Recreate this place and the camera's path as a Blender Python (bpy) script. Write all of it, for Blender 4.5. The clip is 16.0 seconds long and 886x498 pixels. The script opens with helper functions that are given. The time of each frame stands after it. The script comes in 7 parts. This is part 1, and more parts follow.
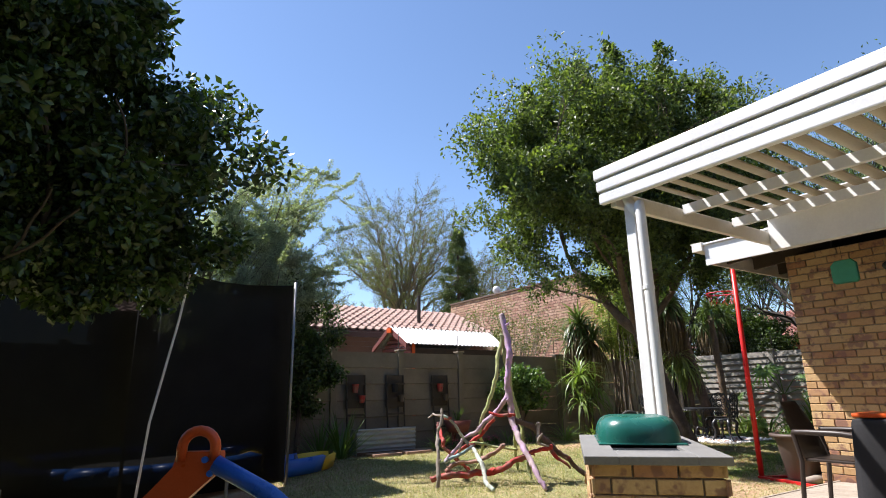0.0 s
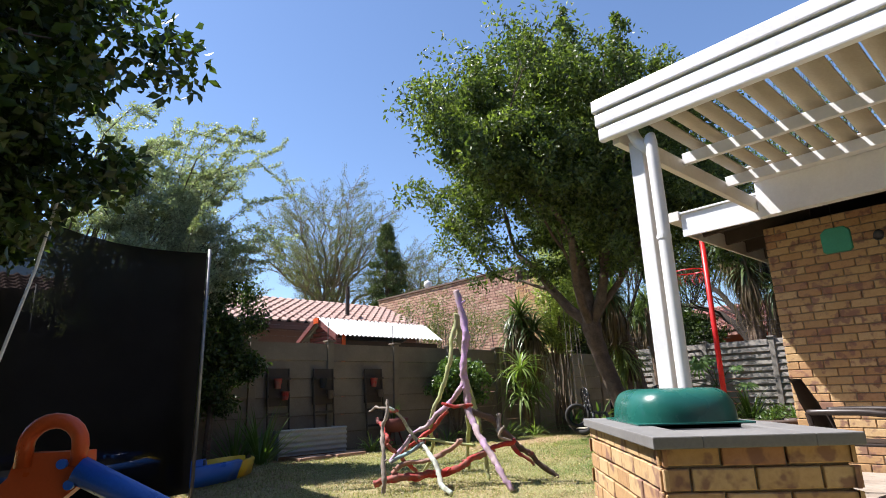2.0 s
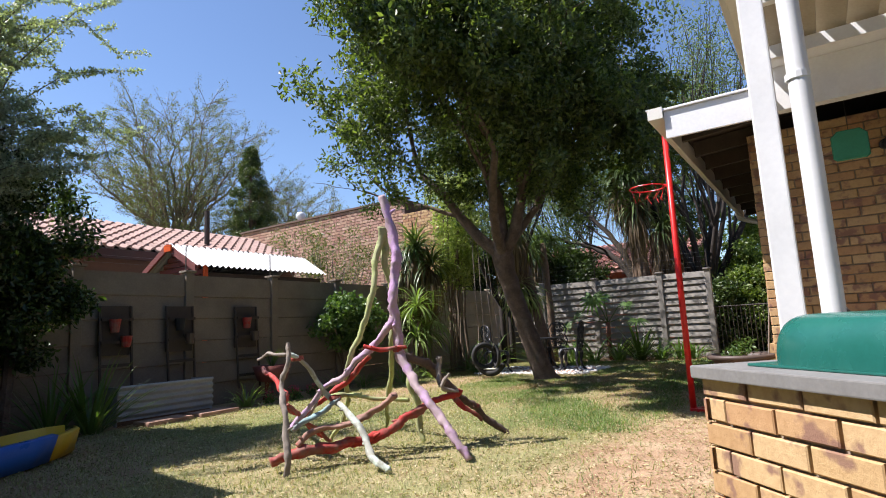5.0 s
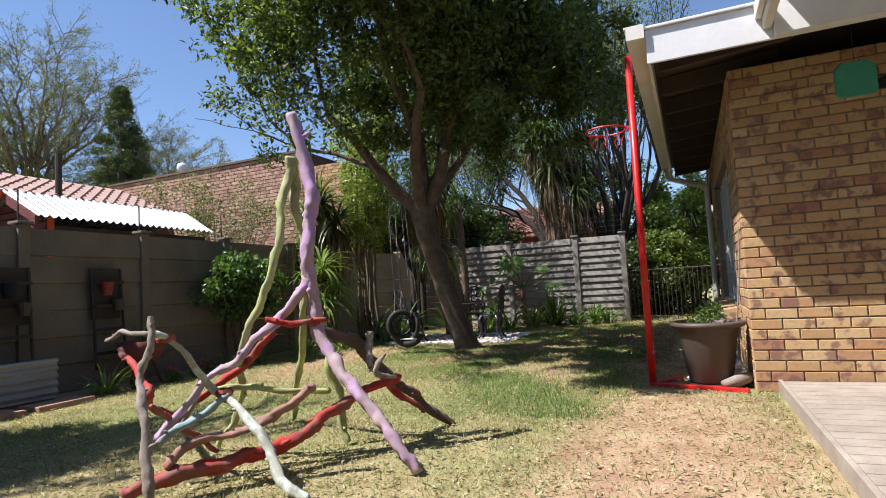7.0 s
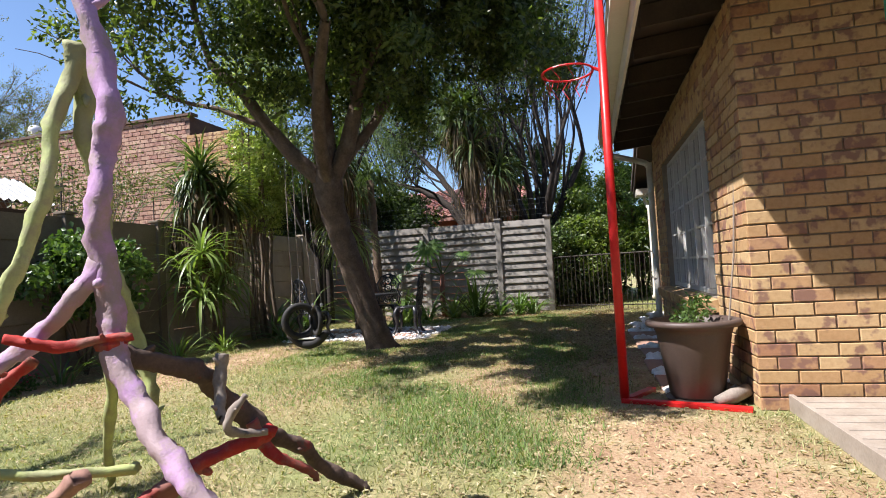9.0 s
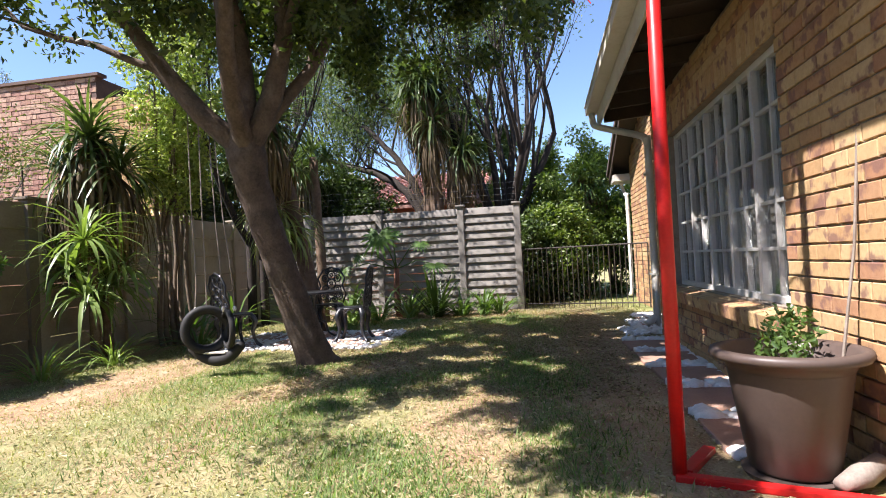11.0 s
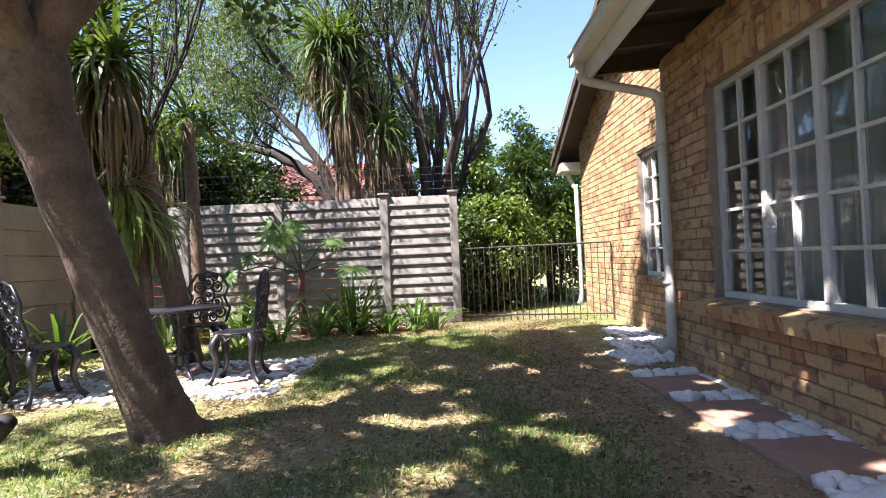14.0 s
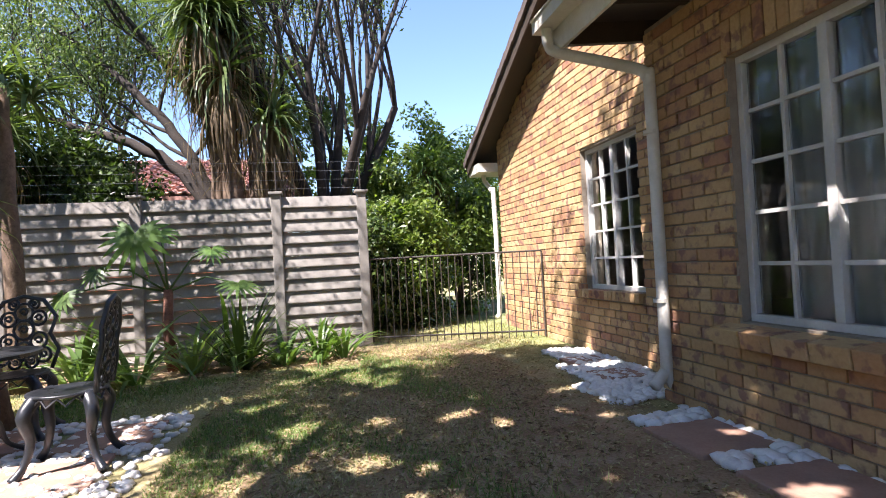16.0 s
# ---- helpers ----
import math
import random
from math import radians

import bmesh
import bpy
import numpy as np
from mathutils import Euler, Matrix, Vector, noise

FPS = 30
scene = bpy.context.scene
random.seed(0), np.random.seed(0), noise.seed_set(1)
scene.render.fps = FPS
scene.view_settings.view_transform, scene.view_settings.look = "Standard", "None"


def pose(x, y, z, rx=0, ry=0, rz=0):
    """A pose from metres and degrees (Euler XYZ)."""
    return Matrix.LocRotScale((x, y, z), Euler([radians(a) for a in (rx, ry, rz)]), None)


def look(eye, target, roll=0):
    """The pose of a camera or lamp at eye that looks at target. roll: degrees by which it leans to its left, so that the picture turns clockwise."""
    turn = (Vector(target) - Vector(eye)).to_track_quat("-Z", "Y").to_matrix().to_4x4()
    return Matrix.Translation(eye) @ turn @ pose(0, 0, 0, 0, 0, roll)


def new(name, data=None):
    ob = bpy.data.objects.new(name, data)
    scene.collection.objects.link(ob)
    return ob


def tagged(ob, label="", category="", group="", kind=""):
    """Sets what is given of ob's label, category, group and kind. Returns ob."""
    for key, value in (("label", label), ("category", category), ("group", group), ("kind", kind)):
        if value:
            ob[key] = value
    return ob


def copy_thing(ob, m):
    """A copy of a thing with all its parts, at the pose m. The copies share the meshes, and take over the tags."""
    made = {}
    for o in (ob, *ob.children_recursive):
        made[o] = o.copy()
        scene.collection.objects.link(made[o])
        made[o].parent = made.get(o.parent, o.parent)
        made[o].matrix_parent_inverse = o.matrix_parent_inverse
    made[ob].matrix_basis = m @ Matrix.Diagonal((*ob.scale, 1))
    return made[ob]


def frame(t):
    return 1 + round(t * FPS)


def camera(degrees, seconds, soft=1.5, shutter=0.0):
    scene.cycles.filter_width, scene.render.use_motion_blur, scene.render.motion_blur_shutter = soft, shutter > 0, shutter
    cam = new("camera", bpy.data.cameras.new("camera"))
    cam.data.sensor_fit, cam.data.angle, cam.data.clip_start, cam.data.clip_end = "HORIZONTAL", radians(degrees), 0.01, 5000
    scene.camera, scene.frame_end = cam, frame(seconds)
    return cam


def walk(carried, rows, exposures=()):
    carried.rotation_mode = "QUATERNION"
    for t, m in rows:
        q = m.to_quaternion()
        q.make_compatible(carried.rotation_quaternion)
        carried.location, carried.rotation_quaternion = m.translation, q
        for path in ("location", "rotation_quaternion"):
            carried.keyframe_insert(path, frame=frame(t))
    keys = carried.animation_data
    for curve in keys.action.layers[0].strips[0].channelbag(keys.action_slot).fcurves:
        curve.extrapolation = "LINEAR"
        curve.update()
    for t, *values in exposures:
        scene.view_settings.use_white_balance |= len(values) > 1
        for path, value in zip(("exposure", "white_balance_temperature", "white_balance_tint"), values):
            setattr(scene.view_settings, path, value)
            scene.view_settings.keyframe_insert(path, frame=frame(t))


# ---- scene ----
cam = camera(76.8, 16.0, soft=1.0)
METRES, EYE, TILT, LEAN, TURN = 11.055, 1.139, 0.0, 0.0, -33.7
ROWS = [
    (0.0, 0.0, 0.0, 0.0, 0.24, 14.35, 0.95),
    (0.5, -0.0097, 0.0264, -0.0033, -1.32, 14.39, 1.12),
    (1.0, -0.0184, 0.0522, -0.0075, -3.6, 14.48, 1.34),
    (1.5, -0.0235, 0.0788, -0.0122, -6.16, 14.58, 1.57),
    (2.0, -0.0278, 0.1059, -0.0155, -7.78, 14.55, 1.8),
    (2.5, -0.0325, 0.1356, -0.0163, -9.71, 14.1, 1.96),
    (3.0, -0.0381, 0.1638, -0.0165, -13.89, 13.53, 2.2),
    (3.5, -0.0436, 0.1936, -0.0149, -16.02, 12.05, 2.34),
    (4.0, -0.0487, 0.2229, -0.0154, -17.15, 10.64, 2.43),
    (6.5, -0.0386, 0.3598, -0.0147, -30.4, 4.75, 3.14),
    (7.0, -0.0302, 0.3881, -0.0142, -32.37, 4.17, 3.2),
    (7.5, -0.0196, 0.4149, -0.0138, -34.43, 3.74, 3.23),
    (8.0, -0.0023, 0.4433, -0.0134, -36.64, 3.3, 3.2),
    (8.5, 0.0168, 0.4704, -0.0146, -38.8, 2.79, 3.21),
    (9.0, 0.0401, 0.4972, -0.0128, -41.53, 2.35, 3.26),
    (9.5, 0.0661, 0.5244, -0.014, -42.93, 2.14, 3.24),
    (12.0, 0.1828, 0.652, -0.0086, -47.08, 0.89, 2.52),
    (12.5, 0.2049, 0.6766, -0.0095, -47.65, 0.9, 2.4),
    (13.0, 0.2255, 0.7018, -0.0087, -50.4, 0.96, 2.45),
    (13.5, 0.247, 0.7296, -0.0084, -53.05, 0.94, 2.54),
    (14.0, 0.2654, 0.7576, -0.0088, -55.89, 0.97, 2.64),
    (14.5, 0.284, 0.7848, -0.0068, -59.37, 1.11, 2.71),
    (15.0, 0.305, 0.8088, -0.0056, -61.67, 1.12, 2.73),
    (15.5, 0.3256, 0.8329, -0.0043, -64.94, 1.12, 2.91),
    (16.0, 0.3453, 0.8557, -0.0018, -68.4, 1.13, 3.06),
]
EXPOSURES = [(0.0, 1.15, 6480, 13), (4.0, 1.1, 6400, 16), (6.5, 0.86, 6400, 15), (9.0, 1.08, 6400, 15), (12.0, 1.75, 6450, 20), (13.0, 1.98, 6450, 21), (14.5, 2.08, 6420, 21), (16.0, 1.94, 6420, 20)]
walk(cam, [(t, pose(0, 0, EYE, TILT, LEAN, TURN) @ pose(METRES * x, METRES * y, METRES * z, 90 + pitch, roll, yaw)) for t, x, y, z, yaw, pitch, roll in ROWS], EXPOSURES)

# ---- world, sun ----
SUN_DIR = Vector((-0.392, 0.549, 1.0)).normalized()
world = bpy.data.worlds.new("sky_world")
scene.world = world
world.use_nodes = True
wn = world.node_tree.nodes
sky = wn.new("ShaderNodeTexSky")
sky.sky_type = "NISHITA"
sky.sun_disc = False
sky.sun_elevation = radians(56)
sky.sun_rotation = math.atan2(SUN_DIR.x, SUN_DIR.y)
sky.air_density, sky.dust_density, sky.ozone_density = 1.0, 0.2, 4.5
wn["Background"].inputs["Strength"].default_value = 0.092
world.node_tree.links.new(sky.outputs[0], wn["Background"].inputs["Color"])
sun_data = bpy.data.lights.new("sun", "SUN")
sun_data.energy, sun_data.angle, sun_data.color = 5.0, radians(0.53), (1.0, 0.97, 0.925)
sun = new("sun", sun_data)
sun.matrix_world = look(SUN_DIR * 60, (0, 0, 0))


# ---- small builders ----
def thing(name, label, category, x=0, y=0, z=0, group="", kind=""):
    ob = new(name)
    ob.empty_display_size = 0.1
    ob.matrix_world = pose(x, y, z)
    return tagged(ob, label, category, group, kind)


def mesh_of(name, bm, material, smooth=False):
    me = bpy.data.meshes.new(name)
    bm.to_mesh(me)
    bm.free()
    me.materials.append(material)
    if smooth:
        for p in me.polygons:
            p.use_smooth = True
    return me


def part(name, bm, material, parent=None, label="", smooth=False, kind=""):
    ob = new(name, mesh_of(name, bm, material, smooth))
    if parent is not None:
        ob.parent = parent
        ob.matrix_parent_inverse = parent.matrix_basis.inverted()
    return tagged(ob, label, "", "", kind)


def box(bm, x0, x1, y0, y1, z0, z1, bevel=0.0, turn=None):
    m = Matrix.Translation(((x0 + x1) / 2, (y0 + y1) / 2, (z0 + z1) / 2))
    s = Matrix.Diagonal((x1 - x0, y1 - y0, z1 - z0, 1))
    got = bmesh.ops.create_cube(bm, size=1, matrix=(turn or Matrix.Identity(4)) @ m @ s)
    if bevel > 0:
        edges = list({e for v in got["verts"] for e in v.link_edges})
        bmesh.ops.bevel(bm, geom=edges, offset=bevel, segments=2, affect="EDGES", profile=0.6)
    return bm


def boxed(*a, **k):
    return box(bmesh.new(), *a, **k)


def tube(bm, pts, radii, seg=8, caps=True, lump=0.0):
    """A round stick along pts, with a radius at each."""
    pts = [Vector(p) for p in pts]
    if not hasattr(radii, "__len__"):
        radii = [radii] * len(pts)
    rings = []
    side = None
    for i, p in enumerate(pts):
        d = (pts[min(i + 1, len(pts) - 1)] - pts[max(i - 1, 0)]).normalized()
        if side is None:
            side = d.orthogonal().normalized()
        side = (side - d * side.dot(d))
        side = side.normalized() if side.length > 1e-6 else d.orthogonal().normalized()
        up = d.cross(side)
        ring = []
        for k in range(seg):
            a = 2 * math.pi * k / seg
            q = side * math.cos(a) + up * math.sin(a)
            r = radii[i]
            if lump:
                r *= 1 + lump * noise.noise((p + q * 0.1) * 9.0)
            ring.append(bm.verts.new(p + q * r))
        rings.append(ring)
    for a, b in zip(rings, rings[1:]):
        for k in range(seg):
            bm.faces.new((a[k], a[(k + 1) % seg], b[(k + 1) % seg], b[k]))
    if caps:
        bm.faces.new(list(reversed(rings[0])))
        bm.faces.new(rings[-1])
    return bm


def smooth_path(pts, radii, n=5, wob=0.0):
    """Catmull-Rom points between the given ones."""
    pts = [Vector(p) for p in pts]
    out, rr = [], []
    for i in range(len(pts) - 1):
        p0, p1, p2, p3 = pts[max(i - 1, 0)], pts[i], pts[i + 1], pts[min(i + 2, len(pts) - 1)]
        for k in range(n):
            t = k / n
            q = 0.5 * (2 * p1 + (p2 - p0) * t + (2 * p0 - 5 * p1 + 4 * p2 - p3) * t * t + (3 * p1 - p0 - 3 * p2 + p3) * t ** 3)
            if wob:
                q = q + noise.noise_vector(q * 4.0) * wob
            out.append(q)
            rr.append(radii[i] + (radii[i + 1] - radii[i]) * t)
    out.append(pts[-1])
    rr.append(radii[-1])
    return out, rr


def lathe(bm, prof, cx=0, cy=0, seg=28):
    """A turned shape: prof is radius, height from the bottom up."""
    rings = [[bm.verts.new((cx + r * math.cos(2 * math.pi * k / seg), cy + r * math.sin(2 * math.pi * k / seg), z)) for k in range(seg)] for r, z in prof]
    for a, b in zip(rings, rings[1:]):
        for k in range(seg):
            bm.faces.new((a[k], a[(k + 1) % seg], b[(k + 1) % seg], b[k]))
    return bm


def raw(name, verts, faces, material, parent=None, label="", kind="", smooth=False):
    me = bpy.data.meshes.new(name)
    me.from_pydata(verts, [], faces)
    me.materials.append(material)
    if smooth:
        for p in me.polygons:
            p.use_smooth = True
    ob = new(name, me)
    if parent is not None:
        ob.parent = parent
        ob.matrix_parent_inverse = parent.matrix_basis.inverted()
    return tagged(ob, label, "", "", kind)


# ---- materials ----
def nodes_of(name):
    m = bpy.data.materials.new(name)
    m.use_nodes = True
    return m, m.node_tree.nodes, m.node_tree.links, m.node_tree.nodes["Principled BSDF"]


def ramp(n, l, source, stops):
    r = n.new("ShaderNodeValToRGB")
    while len(r.color_ramp.elements) < len(stops):
        r.color_ramp.elements.new(0.5)
    for e, (p, c) in zip(r.color_ramp.elements, stops):
        e.position, e.color = p, (*c, 1) if len(c) == 3 else c
    l.new(source, r.inputs[0])
    return r.outputs[0]


def grey(v):
    return (v, v, v)


def noisy(n, l, coord, scale, detail=4, rough=0.6):
    t = n.new("ShaderNodeTexNoise")
    t.inputs["Scale"].default_value, t.inputs["Detail"].default_value, t.inputs["Roughness"].default_value = scale, detail, rough
    l.new(coord, t.inputs["Vector"])
    return t.outputs["Fac"]


def mixed(n, l, kind, fac, a, b):
    m = n.new("ShaderNodeMix")
    m.data_type, m.blend_type = "RGBA", kind
    for k, v in (("Factor", fac),):
        if isinstance(v, (int, float)):
            m.inputs[0].default_value = v
        else:
            l.new(v, m.inputs[0])
    for i, v in ((6, a), (7, b)):
        if isinstance(v, tuple):
            m.inputs[i].default_value = (*v, 1)
        else:
            l.new(v, m.inputs[i])
    return m.outputs[2]


def calc(n, l, op, a, b=0.0):
    m = n.new("ShaderNodeMath")
    m.operation = op
    for i, v in ((0, a), (1, b)):
        if isinstance(v, (int, float)):
            m.inputs[i].default_value = v
        else:
            l.new(v, m.inputs[i])
    return m.outputs[0]


def position(n):
    return n.new("ShaderNodeNewGeometry").outputs["Position"]


def surface(name, dark, light, rough=0.7, scale=6.0, fine=60.0, bump=0.2, metal=0.0, spec=0.4, stain=None, stain_amount=0.35, dist=0.004, worn=(0.52, 0.72)):
    """Two-scale colour between dark and light, with grain, stains and relief."""
    m, n, l, b = nodes_of(name)
    pos = position(n)
    big, small = noisy(n, l, pos, scale, 5), noisy(n, l, pos, fine, 3)
    both = calc(n, l, "ADD", calc(n, l, "MULTIPLY", big, 0.65), calc(n, l, "MULTIPLY", small, 0.35))
    col = ramp(n, l, both, [(0.32, dark), (0.68, light)])
    if stain:
        where = ramp(n, l, noisy(n, l, pos, scale * 0.45, 6, 0.7), [(worn[0], grey(0)), (worn[1], grey(stain_amount))])
        col = mixed(n, l, "MIX", where, col, stain)
    l.new(col, b.inputs["Base Color"])
    b.inputs["Metallic"].default_value = metal
    b.inputs["Specular IOR Level"].default_value = spec
    l.new(ramp(n, l, big, [(0.3, grey(max(rough - 0.12, 0.03))), (0.7, grey(min(rough + 0.1, 1)))]), b.inputs["Roughness"])
    bp = n.new("ShaderNodeBump")
    bp.inputs["Strength"].default_value, bp.inputs["Distance"].default_value = bump, dist
    l.new(both, bp.inputs["Height"])
    l.new(bp.outputs[0], b.inputs["Normal"])
    return m


PLUM = [(0.0, (0.33, 0.18, 0.13)), (0.25, (0.44, 0.28, 0.20)), (0.5, (0.53, 0.36, 0.26)), (0.75, (0.37, 0.20, 0.155)), (1.0, (0.48, 0.31, 0.23))]


def brick_surface(name, joined, palette=None):
    """Buff face brick, flashed with orange, brown and purple-grey marks."""
    m, n, l, b = nodes_of(name)
    pos = position(n)
    rnd = n.new("ShaderNodeNewGeometry").outputs["Random Per Island"] if joined else n.new("ShaderNodeObjectInfo").outputs["Random"]
    base = ramp(n, l, rnd, palette or [(0.0, (0.43, 0.265, 0.13)), (0.25, (0.49, 0.33, 0.165)), (0.55, (0.54, 0.38, 0.205)), (0.75, (0.44, 0.26, 0.13)), (0.9, (0.37, 0.19, 0.11)), (1.0, (0.48, 0.315, 0.165))])
    coarse = noisy(n, l, pos, 11.0, 3, 0.5)
    base = mixed(n, l, "MULTIPLY", 0.5, base, ramp(n, l, noisy(n, l, pos, 38, 5), [(0.3, (0.70, 0.62, 0.55)), (0.6, (1, 1, 1))]))
    flash = calc(n, l, "ADD", coarse, calc(n, l, "MULTIPLY", calc(n, l, "SUBTRACT", rnd, 0.5), 0.10))
    amount = ramp(n, l, flash, [(0.54, grey(0)), (0.635, grey(0.8))])
    base = mixed(n, l, "MIX", amount, base, (0.20, 0.105, 0.085))
    l.new(base, b.inputs["Base Color"])
    b.inputs["Roughness"].default_value = 0.82
    b.inputs["Specular IOR Level"].default_value = 0.25
    bp = n.new("ShaderNodeBump")
    bp.inputs["Strength"].default_value, bp.inputs["Distance"].default_value = 0.5, 0.004
    l.new(noisy(n, l, pos, 70, 5, 0.7), bp.inputs["Height"])
    l.new(bp.outputs[0], b.inputs["Normal"])
    return m


def leaf_surface(name, dark, light, through_light=0.35, rough=0.42):
    m, n, l, b = nodes_of(name)
    rnd = n.new("ShaderNodeNewGeometry").outputs["Random Per Island"]
    pos = position(n)
    col = mixed(n, l, "MIX", rnd, dark, light)
    col = mixed(n, l, "MULTIPLY", 0.5, col, ramp(n, l, noisy(n, l, pos, 1.3, 3), [(0.35, (0.6, 0.65, 0.55)), (0.65, (1, 1, 1))]))
    l.new(col, b.inputs["Base Color"])
    b.inputs["Roughness"].default_value = rough
    b.inputs["Specular IOR Level"].default_value = 0.5
    tr = n.new("ShaderNodeBsdfTranslucent")
    l.new(mixed(n, l, "MULTIPLY", 1.0, col, (1.5, 1.7, 0.6)), tr.inputs["Color"])
    mx = n.new("ShaderNodeMixShader")
    mx.inputs[0].default_value = through_light
    l.new(b.outputs[0], mx.inputs[1])
    l.new(tr.outputs[0], mx.inputs[2])
    l.new(mx.outputs[0], n["Material Output"].inputs["Surface"])
    return m


BRICK = brick_surface("buff_brick", False)
BRICK_FAR = brick_surface("buff_brick_joined", True)
MORTAR = surface("mortar", (0.20, 0.16, 0.12), (0.32, 0.27, 0.21), 0.95, 12, 120, 0.4)
WHITE = surface("white_paint", (0.66, 0.66, 0.665), (0.76, 0.76, 0.755), 0.42, 2.5, 40, 0.08, stain=(0.55, 0.52, 0.47), stain_amount=0.25)
CREAM = surface("aged_white_paint", (0.60, 0.57, 0.50), (0.72, 0.69, 0.62), 0.55, 3, 50, 0.12, stain=(0.36, 0.29, 0.21), stain_amount=0.5)
CONCRETE = surface("precast_concrete", (0.215, 0.197, 0.172), (0.315, 0.292, 0.258), 0.92, 2.2, 45, 0.35, stain=(0.16, 0.13, 0.105), stain_amount=0.45)
# Back fence: brown darkened for its shade, tan lightened where panels look lit.
FENCE_BROWN_SHADED = surface("shaded_brown_concrete", (0.15, 0.118, 0.085), (0.24, 0.195, 0.145), 0.92, 2.2, 45, 0.35, stain=(0.11, 0.085, 0.065), stain_amount=0.5)
FENCE_TAN_LIT = surface("lit_tan_concrete", (0.33, 0.275, 0.205), (0.47, 0.405, 0.31), 0.92, 2.2, 45, 0.35, stain=(0.17, 0.13, 0.10), stain_amount=0.45)
SLATE = surface("grey_slab", (0.145, 0.14, 0.135), (0.215, 0.21, 0.20), 0.75, 5, 70, 0.25)
GREEN_PAINT = surface("green_enamel", (0.012, 0.095, 0.075), (0.016, 0.125, 0.10), 0.30, 4, 90, 0.05, spec=0.5)
RED_PAINT = surface("red_paint", (0.50, 0.012, 0.012), (0.66, 0.022, 0.018), 0.38, 5, 80, 0.15, stain=(0.30, 0.02, 0.02), stain_amount=0.3)
LILAC = surface("lilac_paint", (0.38, 0.22, 0.39), (0.50, 0.32, 0.51), 0.75, 13, 90, 0.9, stain=(0.33, 0.27, 0.21), stain_amount=0.7, worn=(0.43, 0.55), dist=0.006)
LIME = surface("lime_paint", (0.33, 0.38, 0.13), (0.44, 0.50, 0.20), 0.75, 13, 90, 0.9, stain=(0.26, 0.24, 0.15), stain_amount=0.6, worn=(0.43, 0.55), dist=0.006)
MINT = surface("mint_paint", (0.40, 0.48, 0.42), (0.56, 0.62, 0.53), 0.75, 13, 90, 0.9, stain=(0.25, 0.23, 0.19), stain_amount=0.8, worn=(0.43, 0.55), dist=0.006)
RED_WOOD = surface("red_stick_paint", (0.28, 0.018, 0.014), (0.44, 0.034, 0.024), 0.72, 13, 90, 0.9, stain=(0.20, 0.12, 0.09), stain_amount=0.75, worn=(0.46, 0.60), dist=0.006)
DEADWOOD = surface("weathered_wood", (0.17, 0.135, 0.11), (0.33, 0.285, 0.24), 0.9, 9, 70, 0.8)
BARK = surface("bark", (0.05, 0.034, 0.025), (0.165, 0.118, 0.085), 0.95, 8, 45, 1.0, dist=0.02, stain=(0.22, 0.18, 0.14), stain_amount=0.5)
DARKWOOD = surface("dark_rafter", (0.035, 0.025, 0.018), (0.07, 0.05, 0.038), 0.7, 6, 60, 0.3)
TILE = surface("roof_tile", (0.075, 0.058, 0.052), (0.15, 0.115, 0.10), 0.85, 3, 50, 0.35, stain=(0.10, 0.07, 0.06), stain_amount=0.5)
ZINC = surface("corrugated_zinc", (0.27, 0.28, 0.29), (0.40, 0.41, 0.42), 0.55, 2, 40, 0.1, metal=0.25, stain=(0.35, 0.27, 0.2), stain_amount=0.3)
POT = surface("brown_plastic", (0.075, 0.052, 0.043), (0.10, 0.072, 0.06), 0.5, 4, 60, 0.08)
IRON = surface("black_cast_iron", (0.012, 0.013, 0.016), (0.03, 0.032, 0.038), 0.38, 12, 90, 0.3, spec=0.6)
GATE_IRON = surface("gate_iron", (0.035, 0.03, 0.026), (0.065, 0.05, 0.04), 0.6, 12, 90, 0.3)
DECK = surface("deck_board", (0.25, 0.205, 0.165), (0.40, 0.345, 0.285), 0.8, 5, 55, 0.4)
PAVER = surface("clay_slab", (0.29, 0.165, 0.115), (0.41, 0.255, 0.19), 0.9, 5, 60, 0.4, stain=(0.22, 0.15, 0.11), stain_amount=0.5)
PEBBLE = surface("white_pebble", (0.60, 0.57, 0.54), (0.82, 0.79, 0.76), 0.7, 8, 60, 0.2)
RUBBER = surface("tyre_rubber", (0.012, 0.012, 0.012), (0.03, 0.029, 0.027), 0.75, 10, 70, 0.4)
NET = surface("black_shade_net", (0.012, 0.012, 0.013), (0.022, 0.022, 0.024), 0.9, 3, 200, 0.2, spec=0.1)
net_nodes, net_links = NET.node_tree.nodes, NET.node_tree.links
net_mix, net_clear = net_nodes.new("ShaderNodeMixShader"), net_nodes.new("ShaderNodeBsdfTransparent")
net_mix.inputs[0].default_value = 0.05
net_links.new(net_nodes["Principled BSDF"].outputs[0], net_mix.inputs[1])
net_links.new(net_clear.outputs[0], net_mix.inputs[2])
net_links.new(net_mix.outputs[0], net_nodes["Material Output"].inputs["Surface"])
SOIL_MAT = surface("soil", (0.15, 0.085, 0.05), (0.28, 0.17, 0.105), 0.95, 3, 40, 0.6)
TEAL = surface("teal_paint", (0.17, 0.30, 0.31), (0.30, 0.42, 0.41), 0.75, 13, 90, 0.9, stain=(0.25, 0.23, 0.2), stain_amount=0.7, worn=(0.43, 0.55), dist=0.006)
REDTIP = surface("half_red_stick", (0.22, 0.12, 0.09), (0.36, 0.20, 0.15), 0.8, 8, 60, 0.6, stain=(0.42, 0.05, 0.03), stain_amount=0.9)
